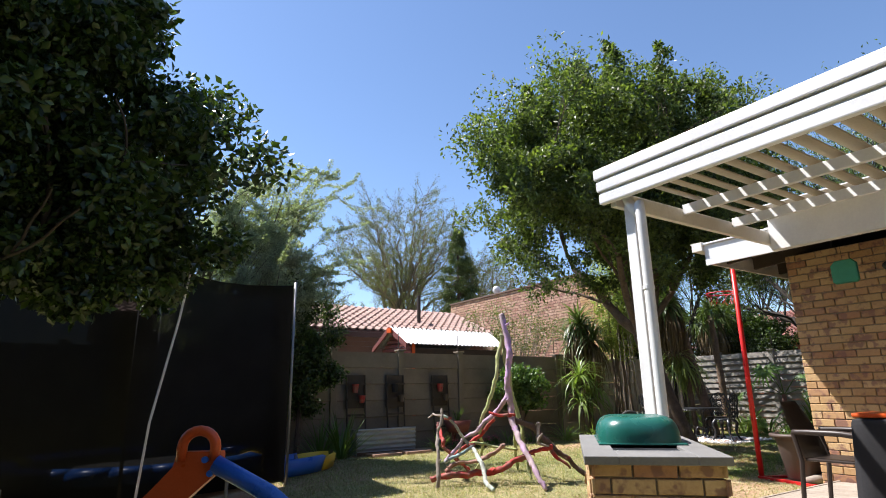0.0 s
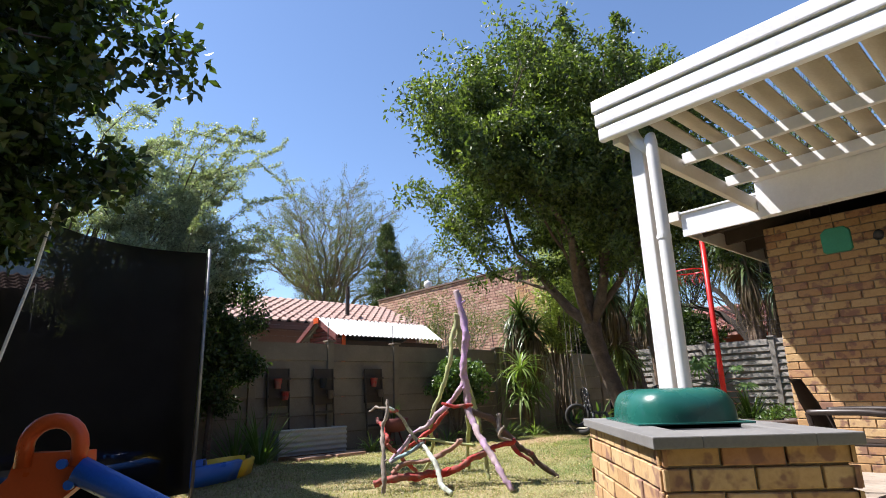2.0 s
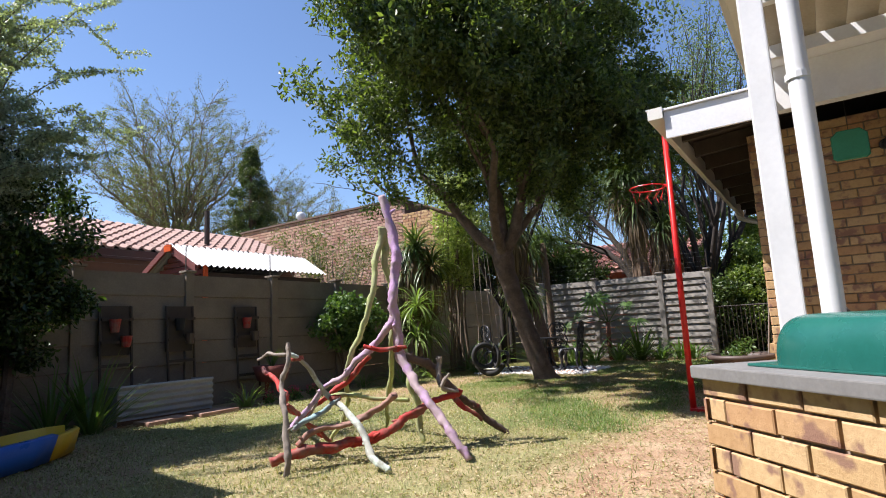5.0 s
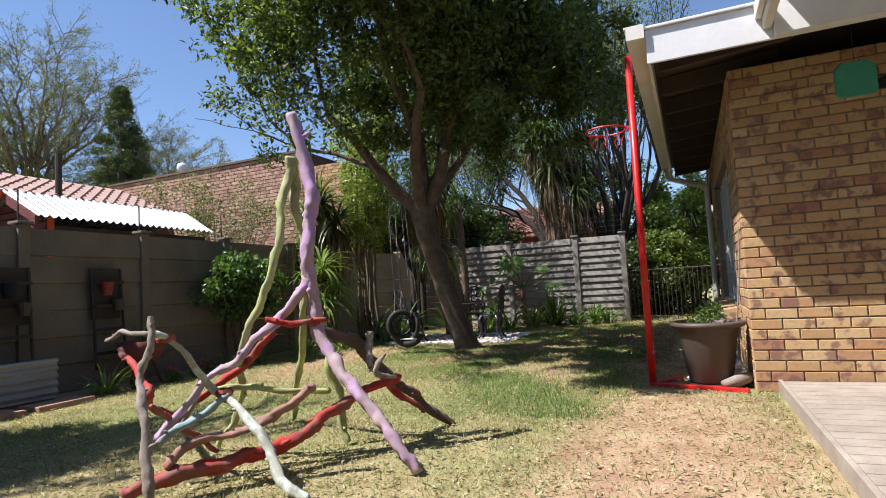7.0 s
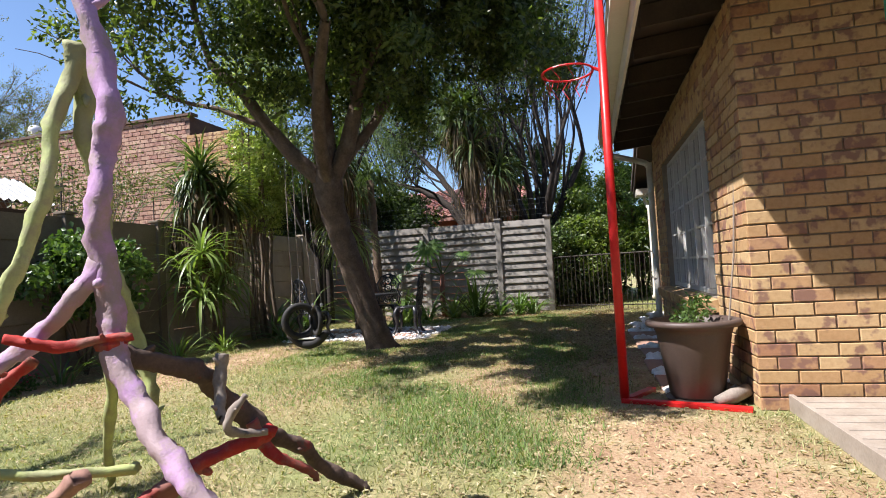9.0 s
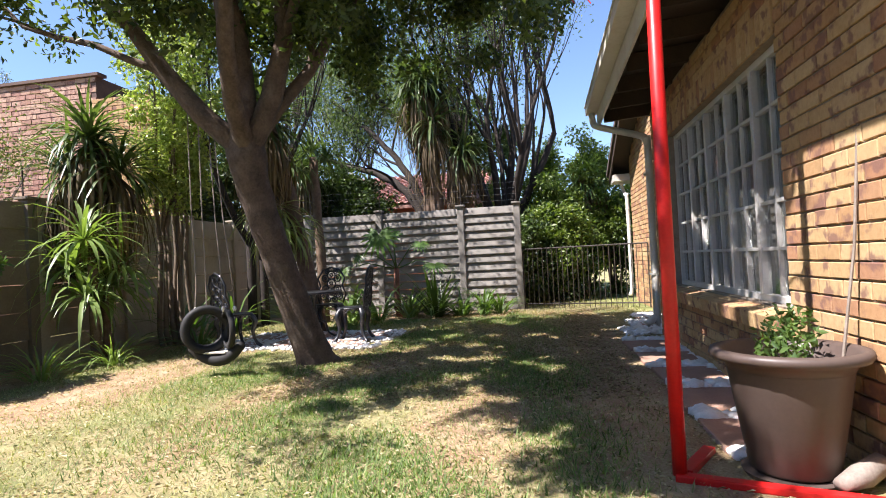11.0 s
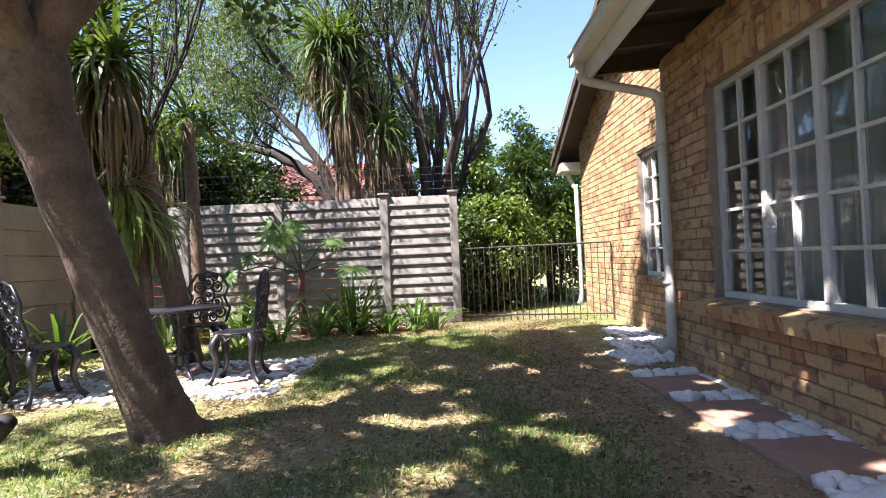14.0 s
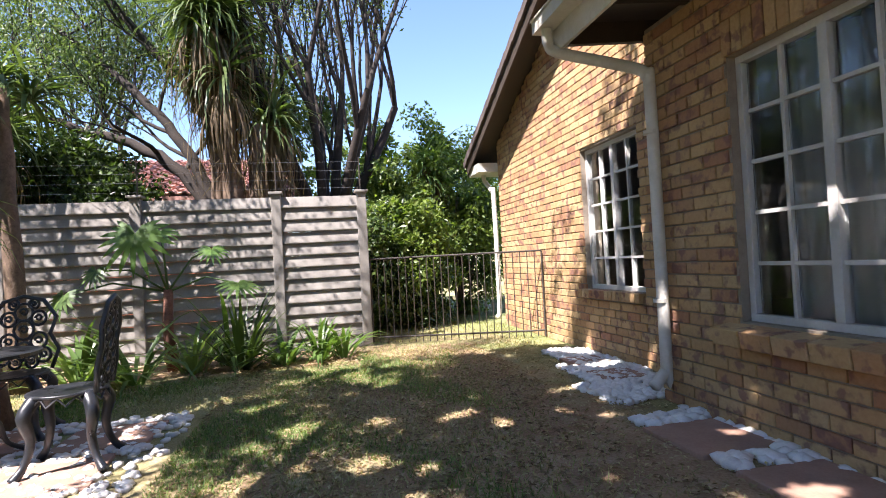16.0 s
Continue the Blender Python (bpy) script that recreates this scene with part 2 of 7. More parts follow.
ORANGE = surface("orange_plastic", (0.52, 0.075, 0.012), (0.62, 0.10, 0.02), 0.35, 5, 80, 0.05)
BLUE = surface("blue_plastic", (0.02, 0.10, 0.42), (0.03, 0.15, 0.55), 0.35, 5, 80, 0.05)
YELLOW = surface("yellow_plastic", (0.60, 0.38, 0.02), (0.72, 0.46, 0.04), 0.4, 5, 80, 0.05)
PINKWALL = surface("salmon_plaster", (0.55, 0.16, 0.10), (0.66, 0.22, 0.14), 0.9, 3, 40, 0.2)
REDTILE = surface("pink_roof_tile", (0.40, 0.20, 0.16), (0.56, 0.31, 0.26), 0.85, 3, 50, 0.3)
PINKTILE = surface("weathered_pink_tile", (0.24, 0.145, 0.12), (0.44, 0.31, 0.26), 0.85, 5, 50, 0.3, stain=(0.20, 0.13, 0.11), stain_amount=0.5)
PURPLE_BRICK = surface("dark_joint", (0.10, 0.06, 0.05), (0.17, 0.11, 0.085), 0.9, 6, 40, 0.3)
BLACK = surface("black_fabric", (0.012, 0.012, 0.014), (0.025, 0.025, 0.028), 0.9, 6, 90, 0.2)
GALV = surface("galvanised_steel", (0.20, 0.20, 0.205), (0.30, 0.30, 0.31), 0.5, 6, 60, 0.1, metal=0.6)
WALLGREEN = surface("green_tile", (0.035, 0.22, 0.13), (0.05, 0.30, 0.18), 0.5, 8, 60, 0.1)
PETAL = leaf_surface("pink_petal", (0.35, 0.03, 0.10), (0.60, 0.10, 0.20), 0.3)
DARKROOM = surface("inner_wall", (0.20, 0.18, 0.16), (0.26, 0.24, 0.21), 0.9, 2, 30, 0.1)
WINDOW_PAINT = surface("dull_white_paint", (0.47, 0.455, 0.43), (0.60, 0.585, 0.55), 0.5, 3, 50, 0.1, stain=(0.33, 0.27, 0.2), stain_amount=0.4)
CURTAIN = surface("grey_net_curtain", (0.36, 0.355, 0.335), (0.50, 0.49, 0.465), 0.9, 3, 50, 0.2)

LEAF_MAIN = leaf_surface("olive_green_leaf", (0.030, 0.050, 0.016), (0.165, 0.205, 0.062), 0.48)
LEAF_NEAR = leaf_surface("deep_green_leaf", (0.014, 0.030, 0.009), (0.085, 0.13, 0.030), 0.30)
LEAF_GREY = leaf_surface("grey_green_leaf", (0.20, 0.23, 0.155), (0.48, 0.51, 0.40), 0.35)
LEAF_TREE = leaf_surface("dark_broad_leaf", (0.010, 0.022, 0.007), (0.085, 0.13, 0.028), 0.28, 0.36)
LEAF_ACACIA = leaf_surface("acacia_leaf", (0.09, 0.11, 0.035), (0.20, 0.215, 0.085), 0.3)
LEAF_CYPRESS = leaf_surface("cypress_leaf", (0.035, 0.065, 0.014), (0.11, 0.145, 0.03), 0.15)
LEAF_YUCCA = leaf_surface("yucca_leaf", (0.11, 0.18, 0.045), (0.30, 0.38, 0.13), 0.3, 0.4)
# Darker copy of the yucca leaf, with shade put into its colour.
LEAF_SHADE = leaf_surface("shaded_strap_leaf", (0.045, 0.078, 0.022), (0.17, 0.22, 0.085), 0.28, 0.4)
# Yellow-green leaf, its colour brightened to look sunlit.
LEAF_LIT_LIME = leaf_surface("sunlit_lime_leaf", (0.19, 0.25, 0.06), (0.46, 0.50, 0.19), 0.35, 0.4)
LEAF_DEAD = leaf_surface("dead_frond", (0.11, 0.075, 0.042), (0.25, 0.175, 0.10), 0.25, 0.8)
LEAF_HEDGE = leaf_surface("hedge_leaf", (0.06, 0.105, 0.022), (0.21, 0.265, 0.065), 0.4)
LEAF_WILLOW = leaf_surface("willow_leaf", (0.06, 0.095, 0.04), (0.17, 0.22, 0.09), 0.4)
YUCCA_BARK = surface("yucca_bark", (0.10, 0.065, 0.042), (0.24, 0.165, 0.115), 0.95, 14, 60, 1.0, dist=0.012)
LEAF_PHIL = leaf_surface("broad_lobed_leaf", (0.07, 0.14, 0.03), (0.15, 0.26, 0.06), 0.35, 0.4)
LEAF_BED = leaf_surface("bed_leaf", (0.05, 0.10, 0.025), (0.14, 0.22, 0.06), 0.3, 0.4)
GRASS = leaf_surface("grass_blade", (0.13, 0.16, 0.055), (0.46, 0.42, 0.225), 0.3, 0.7)
LITTER_BROWN = leaf_surface("brown_leaf", (0.12, 0.065, 0.032), (0.50, 0.37, 0.23), 0.2, 0.8)
GRASS_GREEN = leaf_surface("green_grass_blade", (0.06, 0.115, 0.025), (0.24, 0.33, 0.10), 0.35, 0.6)
LITTER = leaf_surface("dry_leaf", (0.20, 0.13, 0.06), (0.56, 0.47, 0.31), 0.2, 0.8)


def glass_pane():
    m, n, l, b = nodes_of("window_glass")
    b.inputs["Base Color"].default_value = (0.9, 0.95, 0.95, 1)
    b.inputs["Roughness"].default_value = 0.02
    b.inputs["Transmission Weight"].default_value = 1.0
    b.inputs["IOR"].default_value = 1.45
    return m


GLASS = glass_pane()


def ground_surface():
    m, n, l, b = nodes_of("lawn_and_soil")
    pos = position(n)
    sep = n.new("ShaderNodeSeparateXYZ")
    l.new(pos, sep.inputs[0])
    big, mid, fine = noisy(n, l, pos, 0.55, 4), noisy(n, l, pos, 3.5, 5), noisy(n, l, pos, 55, 4, 0.7)
    soil = ramp(n, l, calc(n, l, "ADD", calc(n, l, "MULTIPLY", mid, 0.5), calc(n, l, "MULTIPLY", fine, 0.5)), [(0.3, (0.19, 0.105, 0.062)), (0.5, (0.38, 0.245, 0.155)), (0.7, (0.57, 0.435, 0.31))])
    lawn = ramp(n, l, calc(n, l, "ADD", calc(n, l, "MULTIPLY", mid, 0.45), calc(n, l, "MULTIPLY", fine, 0.55)), [(0.3, (0.135, 0.108, 0.045)), (0.5, (0.32, 0.265, 0.135)), (0.72, (0.54, 0.455, 0.28))])
    lush = ramp(n, l, calc(n, l, "ADD", calc(n, l, "MULTIPLY", mid, 0.5), calc(n, l, "MULTIPLY", fine, 0.5)), [(0.3, (0.055, 0.09, 0.025)), (0.7, (0.25, 0.30, 0.10))])
    lawn = mixed(n, l, "MIX", ramp(n, l, big, [(0.44, grey(0)), (0.60, grey(0.75))]), lawn, lush)

    def patch(cx, cy, rx, ry, soft):
        dx = calc(n, l, "DIVIDE", calc(n, l, "SUBTRACT", sep.outputs[0], cx), rx)
        dy = calc(n, l, "DIVIDE", calc(n, l, "SUBTRACT", sep.outputs[1], cy), ry)
        d = calc(n, l, "ADD", calc(n, l, "MULTIPLY", dx, dx), calc(n, l, "MULTIPLY", dy, dy))
        d = calc(n, l, "ADD", d, calc(n, l, "MULTIPLY", calc(n, l, "SUBTRACT", mid, 0.5), 1.6))
        return ramp(n, l, d, [(1 - soft, grey(0.9)), (1.0, grey(0))])

    col = mixed(n, l, "MIX", patch(5.6, 3.9, 2.4, 0.9, 0.8), lawn, soil)
    for p in ((9.6, 8.8, 2.6, 0.7, 0.6), (15.6, 7.6, 0.75, 4.0, 0.4), (9.0, 10.6, 8.0, 0.9, 0.4), (11.0, 4.3, 4.2, 0.85, 0.8), (8.6, 5.2, 1.6, 0.5, 0.8), (2.2, 9.0, 2.5, 2.5, 0.5), (14.6, 4.6, 1.4, 0.9, 0.7), (12.3, 5.1, 2.8, 1.0, 0.95), (8.8, 6.9, 1.6, 0.45, 0.9), (11.2, 6.3, 1.8, 0.5, 0.9)):
        col = mixed(n, l, "MIX", patch(*p), col, soil)
    l.new(col, b.inputs["Base Color"])
    b.inputs["Roughness"].default_value = 0.95
    b.inputs["Specular IOR Level"].default_value = 0.15
    bp = n.new("ShaderNodeBump")
    bp.inputs["Strength"].default_value, bp.inputs["Distance"].default_value = 0.7, 0.02
    l.new(calc(n, l, "ADD", fine, mid), bp.inputs["Height"])
    l.new(bp.outputs[0], b.inputs["Normal"])
    return m


GROUND = ground_surface()

# ---- ground ----
gm = bmesh.new()
box(gm, -250, 350, -250, 350, -0.5, 0.0)
tagged(part("ground", gm, GROUND), "garden lawn of dry grass, bare soil and fallen leaves", "ground", kind="structure")

# ---- house ----
X_FRONT, Y_SIDE, Y_WING, X_END = 7.41, 3.33, 2.83, 12.15


def wall_with_holes(name, axis, at, back, lo, hi, top, holes, label):
    """A mortar core along x or y with openings through it; bricks are laid on it later."""
    bm = bmesh.new()
    cuts = sorted({lo, hi, *[h[0] for h in holes], *[h[1] for h in holes]})
    for a, b in zip(cuts, cuts[1:]):
        spans = [(0.0, top)]
        for h in holes:
            if h[0] <= a and h[1] >= b:
                spans = [(0.0, h[2]), (h[3], top)]
        for z0, z1 in spans:
            if axis == "x":
                box(bm, a, b, min(at, back), max(at, back), z0, z1)
            else:
                box(bm, min(at, back), max(at, back), a, b, z0, z1)
    ob = part(name, bm, MORTAR)
    return tagged(ob, label, "wall", kind="structure")


WIN = (8.45, 11.325, 0.656, 2.245)
WWIN = (13.14, 14.32, 0.71, 2.275)
wall_front = wall_with_holes("wall_front", "y", X_FRONT + 0.008, X_FRONT + 0.22, -4.5, Y_SIDE - 0.008, 2.72, [], "buff face brick end wall of the house")
wall_side = wall_with_holes("wall_side", "x", Y_SIDE - 0.008, Y_SIDE - 0.22, X_FRONT + 0.22, X_END, 2.75, [WIN], "buff face brick wall with a wide paned window")
wall_wing = wall_with_holes("wall_wing", "x", Y_WING - 0.008, Y_WING - 0.22, X_END, 17.3, 2.95, [WWIN], "buff face brick gable wall with a small paned window")
# gable of the wing, above its wall
RIDGE_X, EAVE_X, EAVE_Z, SLOPE = 12.6, 17.95, 2.80, 0.42
gb = bmesh.new()
ga = [gb.verts.new((x, y, z)) for y in (Y_WING - 0.008, Y_WING - 0.22) for x, z in ((X_END, 2.95), (17.3, 2.95), (17.3, 2.98), (RIDGE_X, 4.95), (X_END, 4.80))]
gb.faces.new(ga[:5])
gb.faces.new(list(reversed(ga[5:])))
for i in range(5):
    gb.faces.new((ga[i], ga[5 + i], ga[5 + (i + 1) % 5], ga[(i + 1) % 5]))
tagged(part("wall_gable", gb, MORTAR), "brick gable above the wing wall", "wall", kind="structure")
for nm, a in (("wall_back", (7.59, 17.3, -4.72, -4.5)), ("wall_east", (17.1, 17.3, -4.5, 2.6)), ("wall_return", (X_END - 0.22, X_END, Y_WING - 0.2, Y_SIDE - 0.23))):
    tagged(part(nm, boxed(*a, 0, 2.9), MORTAR), "plain brick wall closing the house", "wall", kind="structure")
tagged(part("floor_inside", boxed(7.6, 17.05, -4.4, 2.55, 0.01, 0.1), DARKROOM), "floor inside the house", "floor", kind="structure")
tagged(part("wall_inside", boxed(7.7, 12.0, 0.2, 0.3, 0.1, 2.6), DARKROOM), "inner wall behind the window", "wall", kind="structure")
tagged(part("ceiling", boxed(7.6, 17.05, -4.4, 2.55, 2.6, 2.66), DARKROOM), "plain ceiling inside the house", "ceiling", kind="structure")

# main roof: a low sheet roof with an open eave
def slab(bm, quad, thick):
    top = [bm.verts.new(p) for p in quad]
    low = [bm.verts.new((p[0], p[1], p[2] - thick)) for p in quad]
    bm.faces.new(top)
    bm.faces.new(list(reversed(low)))
    for i in range(4):
        bm.faces.new((top[i], low[i], low[(i + 1) % 4], top[(i + 1) % 4]))
    return bm


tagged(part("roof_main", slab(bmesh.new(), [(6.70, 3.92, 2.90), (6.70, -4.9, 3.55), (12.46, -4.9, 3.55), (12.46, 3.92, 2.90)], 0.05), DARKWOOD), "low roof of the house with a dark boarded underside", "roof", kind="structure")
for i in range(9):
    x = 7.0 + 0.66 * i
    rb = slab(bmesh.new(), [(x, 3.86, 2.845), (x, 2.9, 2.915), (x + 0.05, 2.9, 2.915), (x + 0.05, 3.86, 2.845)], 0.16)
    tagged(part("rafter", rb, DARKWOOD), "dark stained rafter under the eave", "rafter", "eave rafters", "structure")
fb = bmesh.new()
box(fb, 6.645, 6.672, -4.9, 3.93, 2.64, 2.905, 0.004)
box(fb, 6.62, 6.70, -4.9, 3.95, 2.908, 2.93, 0.004)
tagged(part("fascia_front", fb, WHITE), "white painted fascia board with a metal flashing on top", "fascia", kind="structure")
tagged(part("fascia_side", boxed(6.675, 12.46, 3.905, 3.932, 2.66, 2.89, 0.004), CREAM), "aged white fascia board behind the gutter", "fascia", kind="structure")


def gutter(name, x0, x1, y0, y1, z0, z1):
    bm = bmesh.new()
    t = 0.006
    box(bm, x0, x1, y0, y1, z0, z0 + t)
    box(bm, x0, x1, y0, y0 + t, z0 + t, z1)
    box(bm, x0, x1, y1 - t, y1, z0 + t, z1)
    box(bm, x0, x0 + t, y0 + t, y1 - t, z0 + t, z1)
    box(bm, x1 - t, x1, y0 + t, y1 - t, z0 + t, z1)
    box(bm, x0, x1, y1 - 0.002, y1 + 0.014, z1 - 0.014, z1)
    return tagged(part(name, bm, CREAM), "cream metal box gutter along the eave", "gutter", kind="structure")


gutter("gutter_main", 6.60, 12.50, 3.935, 4.07, 2.835, 2.945)


def pipe(name, pts, r, material, label, n=5):
    p, rr = smooth_path(pts, [r] * len(pts), n)
    ob = thing(name, label, "downpipe", *pts[-1])
    run = part("pipe", tube(bmesh.new(), p, rr, 14), material, ob, smooth=True)
    for z in (0.75, 1.95):
        part("bracket", tube(bmesh.new(), [(pts[-2][0], pts[-2][1], z - 0.014), (pts[-2][0], pts[-2][1], z + 0.014)], r * 1.14, 14), material, run)
    return ob


dp = pipe("downpipe", [(12.38, 4.0, 2.84), (12.38, 3.99, 2.72), (12.34, 3.92, 2.64), (12.06, 3.50, 2.44), (12.0, 3.425, 2.36), (11.99, 3.41, 2.22), (11.99, 3.41, 0.32), (11.99, 3.43, 0.24), (11.95, 3.54, 0.16)], 0.042, CREAM, "cream painted downpipe with a swan neck at the house corner")

# wing roof: tiles over a gable verge
wing_roof = slab(bmesh.new(), [(EAVE_X, 3.16, EAVE_Z), (RIDGE_X, 3.16, EAVE_Z + SLOPE * (EAVE_X - RIDGE_X)), (RIDGE_X, -4.9, EAVE_Z + SLOPE * (EAVE_X - RIDGE_X)), (EAVE_X, -4.9, EAVE_Z)], 0.06)
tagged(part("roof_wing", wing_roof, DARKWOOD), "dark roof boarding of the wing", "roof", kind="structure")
tagged(part("roof_wing_back", slab(bmesh.new(), [(RIDGE_X, 2.4, 5.04), (10.2, 2.4, 4.1), (10.2, -4.9, 4.1), (RIDGE_X, -4.9, 5.04)], 0.06), TILE), "tiled far slope of the wing roof", "roof", kind="structure")
verge = thing("tiled_verge", "dark brown roof tiles along the gable verge", "roof tiles", EAVE_X, 3.1, EAVE_Z, kind="structure")
tile_bm = bmesh.new()
box(tile_bm, -0.19, 0.19, -0.17, 0.17, -0.014, 0.014, 0.006)
box(tile_bm, -0.19, 0.19, 0.13, 0.17, -0.10, -0.014, 0.004)
tile_me = mesh_of("tile", tile_bm, TILE)
tilt = math.atan(SLOPE)
for i in range(17):
    for j in range(3):
        d = 0.15 + i * 0.335
        ob = new("tile", tile_me)
        ob.parent = verge
        ob.matrix_parent_inverse = verge.matrix_basis.inverted()
        ob.matrix_basis = Matrix.Translation((EAVE_X + 0.06 - d * math.cos(tilt), 3.06 - j * 0.342, EAVE_Z + 0.035 + d * math.sin(tilt))) @ Matrix.Rotation(tilt + 0.06, 4, "Y")
tagged(part("verge_board", slab(bmesh.new(), [(EAVE_X, 3.19, EAVE_Z - 0.02), (RIDGE_X, 3.19, EAVE_Z - 0.02 + SLOPE * (EAVE_X - RIDGE_X)), (RIDGE_X, 3.165, EAVE_Z - 0.02 + SLOPE * (EAVE_X - RIDGE_X)), (EAVE_X, 3.165, EAVE_Z - 0.02)], 0.20), DARKWOOD), "dark verge board of the wing", "trim", kind="structure")
tagged(part("eave_end", boxed(17.36, 17.97, 2.62, 3.155, 2.55, 2.70, 0.004), CREAM), "cream boxed eave end of the wing", "trim", kind="structure")
pipe("downpipe", [(17.75, 2.95, 2.55), (17.72, 2.95, 2.45), (17.45, 2.92, 2.25), (17.40, 2.90, 2.1), (17.40, 2.90, 0.3), (17.42, 2.96, 0.15)], 0.04, CREAM, "cream downpipe at the far corner of the wing")


# windows
def window(name, win, y, bays, rows, label):
    x0, x1, z0, z1 = win
    ob = tagged(new(name), label, "window", kind="structure")
    ob.matrix_world = pose((x0 + x1) / 2, y - 0.1, z0)
    yf0, yf1 = y - 0.125, y - 0.068
    e = 0.045
    fr = bmesh.new()
    box(fr, x0, x1, yf0, yf1, z0, z0 + e, 0.004)
    box(fr, x0, x1, yf0, yf1, z1 - e, z1, 0.004)
    box(fr, x0, x0 + e, yf0, yf1, z0 + e, z1 - e, 0.004)
    box(fr, x1 - e, x1, yf0, yf1, z0 + e, z1 - e, 0.004)
    frame_ob = part("window_frame", fr, WINDOW_PAINT, ob)
    w = (x1 - x0 - 2 * e) / bays
    h = (z1 - z0 - 2 * e) / rows
    for i in range(1, bays):
        x = x0 + e + i * w
        part("mullion", boxed(x - 0.028, x + 0.028, yf0 + 0.002, yf1 + 0.008, z0 + e, z1 - e, 0.004), WINDOW_PAINT, ob)
    for i in range(bays):
        xc = x0 + e + (i + 0.5) * w
        part("glazing_bar", boxed(xc - 0.011, xc + 0.011, yf0 + 0.012, yf1 - 0.006, z0 + e, z1 - e), WINDOW_PAINT, ob)
        for j in range(1, rows):
            z = z0 + e + j * h
            part("glazing_bar", boxed(x0 + e + i * w + 0.026, x0 + e + (i + 1) * w - 0.026, yf0 + 0.014, yf1 - 0.008, z - 0.011, z + 0.011), WINDOW_PAINT, ob)
        for j in range(rows):
            for k in (0, 1):
                a = x0 + e + (i + k * 0.5) * w + 0.012
                pb = boxed(a, a + w * 0.5 - 0.024, yf0 + 0.022, yf0 + 0.026, z0 + e + j * h + 0.008, z0 + e + (j + 1) * h - 0.008)
                pane = part("pane", pb, GLASS, ob)
                pane.visible_shadow = False
    return ob


window_1 = window("window_1", WIN, Y_SIDE, 5, 5, "wide white steel window with small panes above a brick sill")
window_2 = window("window_2", WWIN, Y_WING, 2, 5, "white steel cottage window with small panes in sunlit brick")
for a, b, y in ((8.5, 9.7, 2.95), (9.75, 11.36, 2.92)):
    cb = bmesh.new()
    n = int((b - a) / 0.02)
    z1 = 2.3
    for i in range(n):
        xa, xb = a + i * 0.02, a + (i + 1) * 0.02
        ya, yb = y + 0.03 * math.sin(i * 0.9), y + 0.03 * math.sin((i + 1) * 0.9)
        cb.faces.new([cb.verts.new(v) for v in ((xa, ya, 0.5), (xb, yb, 0.5), (xb, yb, z1), (xa, ya, z1))])
    bmesh.ops.remove_doubles(cb, verts=cb.verts[:], dist=0.0005)
    bmesh.ops.solidify(cb, geom=cb.faces[:], thickness=0.004)
    part("curtain", cb, CURTAIN, window_1, "pale net curtain behind the panes", smooth=True)

# ---- veranda ----
VX, VY = 3.885, 3.185
fasc = thing("veranda_fascia", "white ribbed metal fascia around the veranda roof", "fascia", VX, 0, 2.7, kind="structure")
for k in range(3):
    z = 2.757 + 0.115 * k
    part("rib", boxed(VX - 0.03 - 0.012 * k, VX + 0.03, -2.6, VY + 0.03 + 0.012 * k, z, z + 0.100, 0.012), WHITE, fasc)
    part("rib", boxed(VX - 0.02, VX + 0.028, -2.6, VY + 0.02, z + 0.100, z + 0.115), CREAM, fasc)
part("rafter", boxed(VX + 0.035, 6.64, VY - 0.10, VY - 0.045, 2.72, 2.86, 0.004), CREAM, fasc)
part("rafter", boxed(VX + 0.035, 6.64, VY - 0.04, VY + 0.0, 2.80, 2.90, 0.004), CREAM, fasc)
for x in (4.92, 5.80):
    part("purlin", boxed(x, x + 0.05, -2.6, VY - 0.11, 2.80, 2.90, 0.004), WHITE, fasc)
part("wall_beam", boxed(6.56, 6.64, -2.6, VY - 0.11, 2.64, 3.02, 0.004), WHITE, fasc, "white board against the house eave")
# Added sheet: closes the roof gap and keeps light off the wall.
part("flashing", boxed(6.06, 6.66, -2.6, VY - 0.11, 3.022, 3.035), WHITE, fasc, "white sheet added over the wall board to close the gap and block light")
louvres = thing("louvre_roof", "cream louvre slats across the veranda roof", "roof", 5.2, 0, 2.92, kind="structure")
sl = boxed(VX + 0.04, 6.05, -0.094, 0.094, -0.006, 0.006, 0.003)
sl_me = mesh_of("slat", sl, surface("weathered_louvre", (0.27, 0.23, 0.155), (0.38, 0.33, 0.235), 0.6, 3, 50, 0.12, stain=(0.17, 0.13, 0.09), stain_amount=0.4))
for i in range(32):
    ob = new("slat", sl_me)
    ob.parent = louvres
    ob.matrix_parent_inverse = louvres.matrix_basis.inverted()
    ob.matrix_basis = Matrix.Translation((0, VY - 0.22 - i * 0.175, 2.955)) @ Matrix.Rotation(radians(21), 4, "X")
post = thing("veranda_post", "white square veranda post", "post", 4.03, 3.0, 0, kind="structure")
part("shaft", boxed(3.98, 4.08, 2.95, 3.05, 0.02, 2.72, 0.008), WHITE, post)
pipe("downpipe", [(3.97, 3.0, 2.78), (3.97, 2.97, 2.70), (3.96, 2.89, 2.60), (3.95, 2.86, 2.48), (3.95, 2.855, 0.14)], 0.042, WHITE, "white plastic downpipe beside the veranda post")

# Unseen end wall, added to darken the space below the louvres.
tagged(part("light_block_veranda", boxed(3.9, 7.40, -2.84, -2.62, 0.102, 2.74), MORTAR), "unseen plain wall added to cut light under the veranda", "wall", kind="structure")

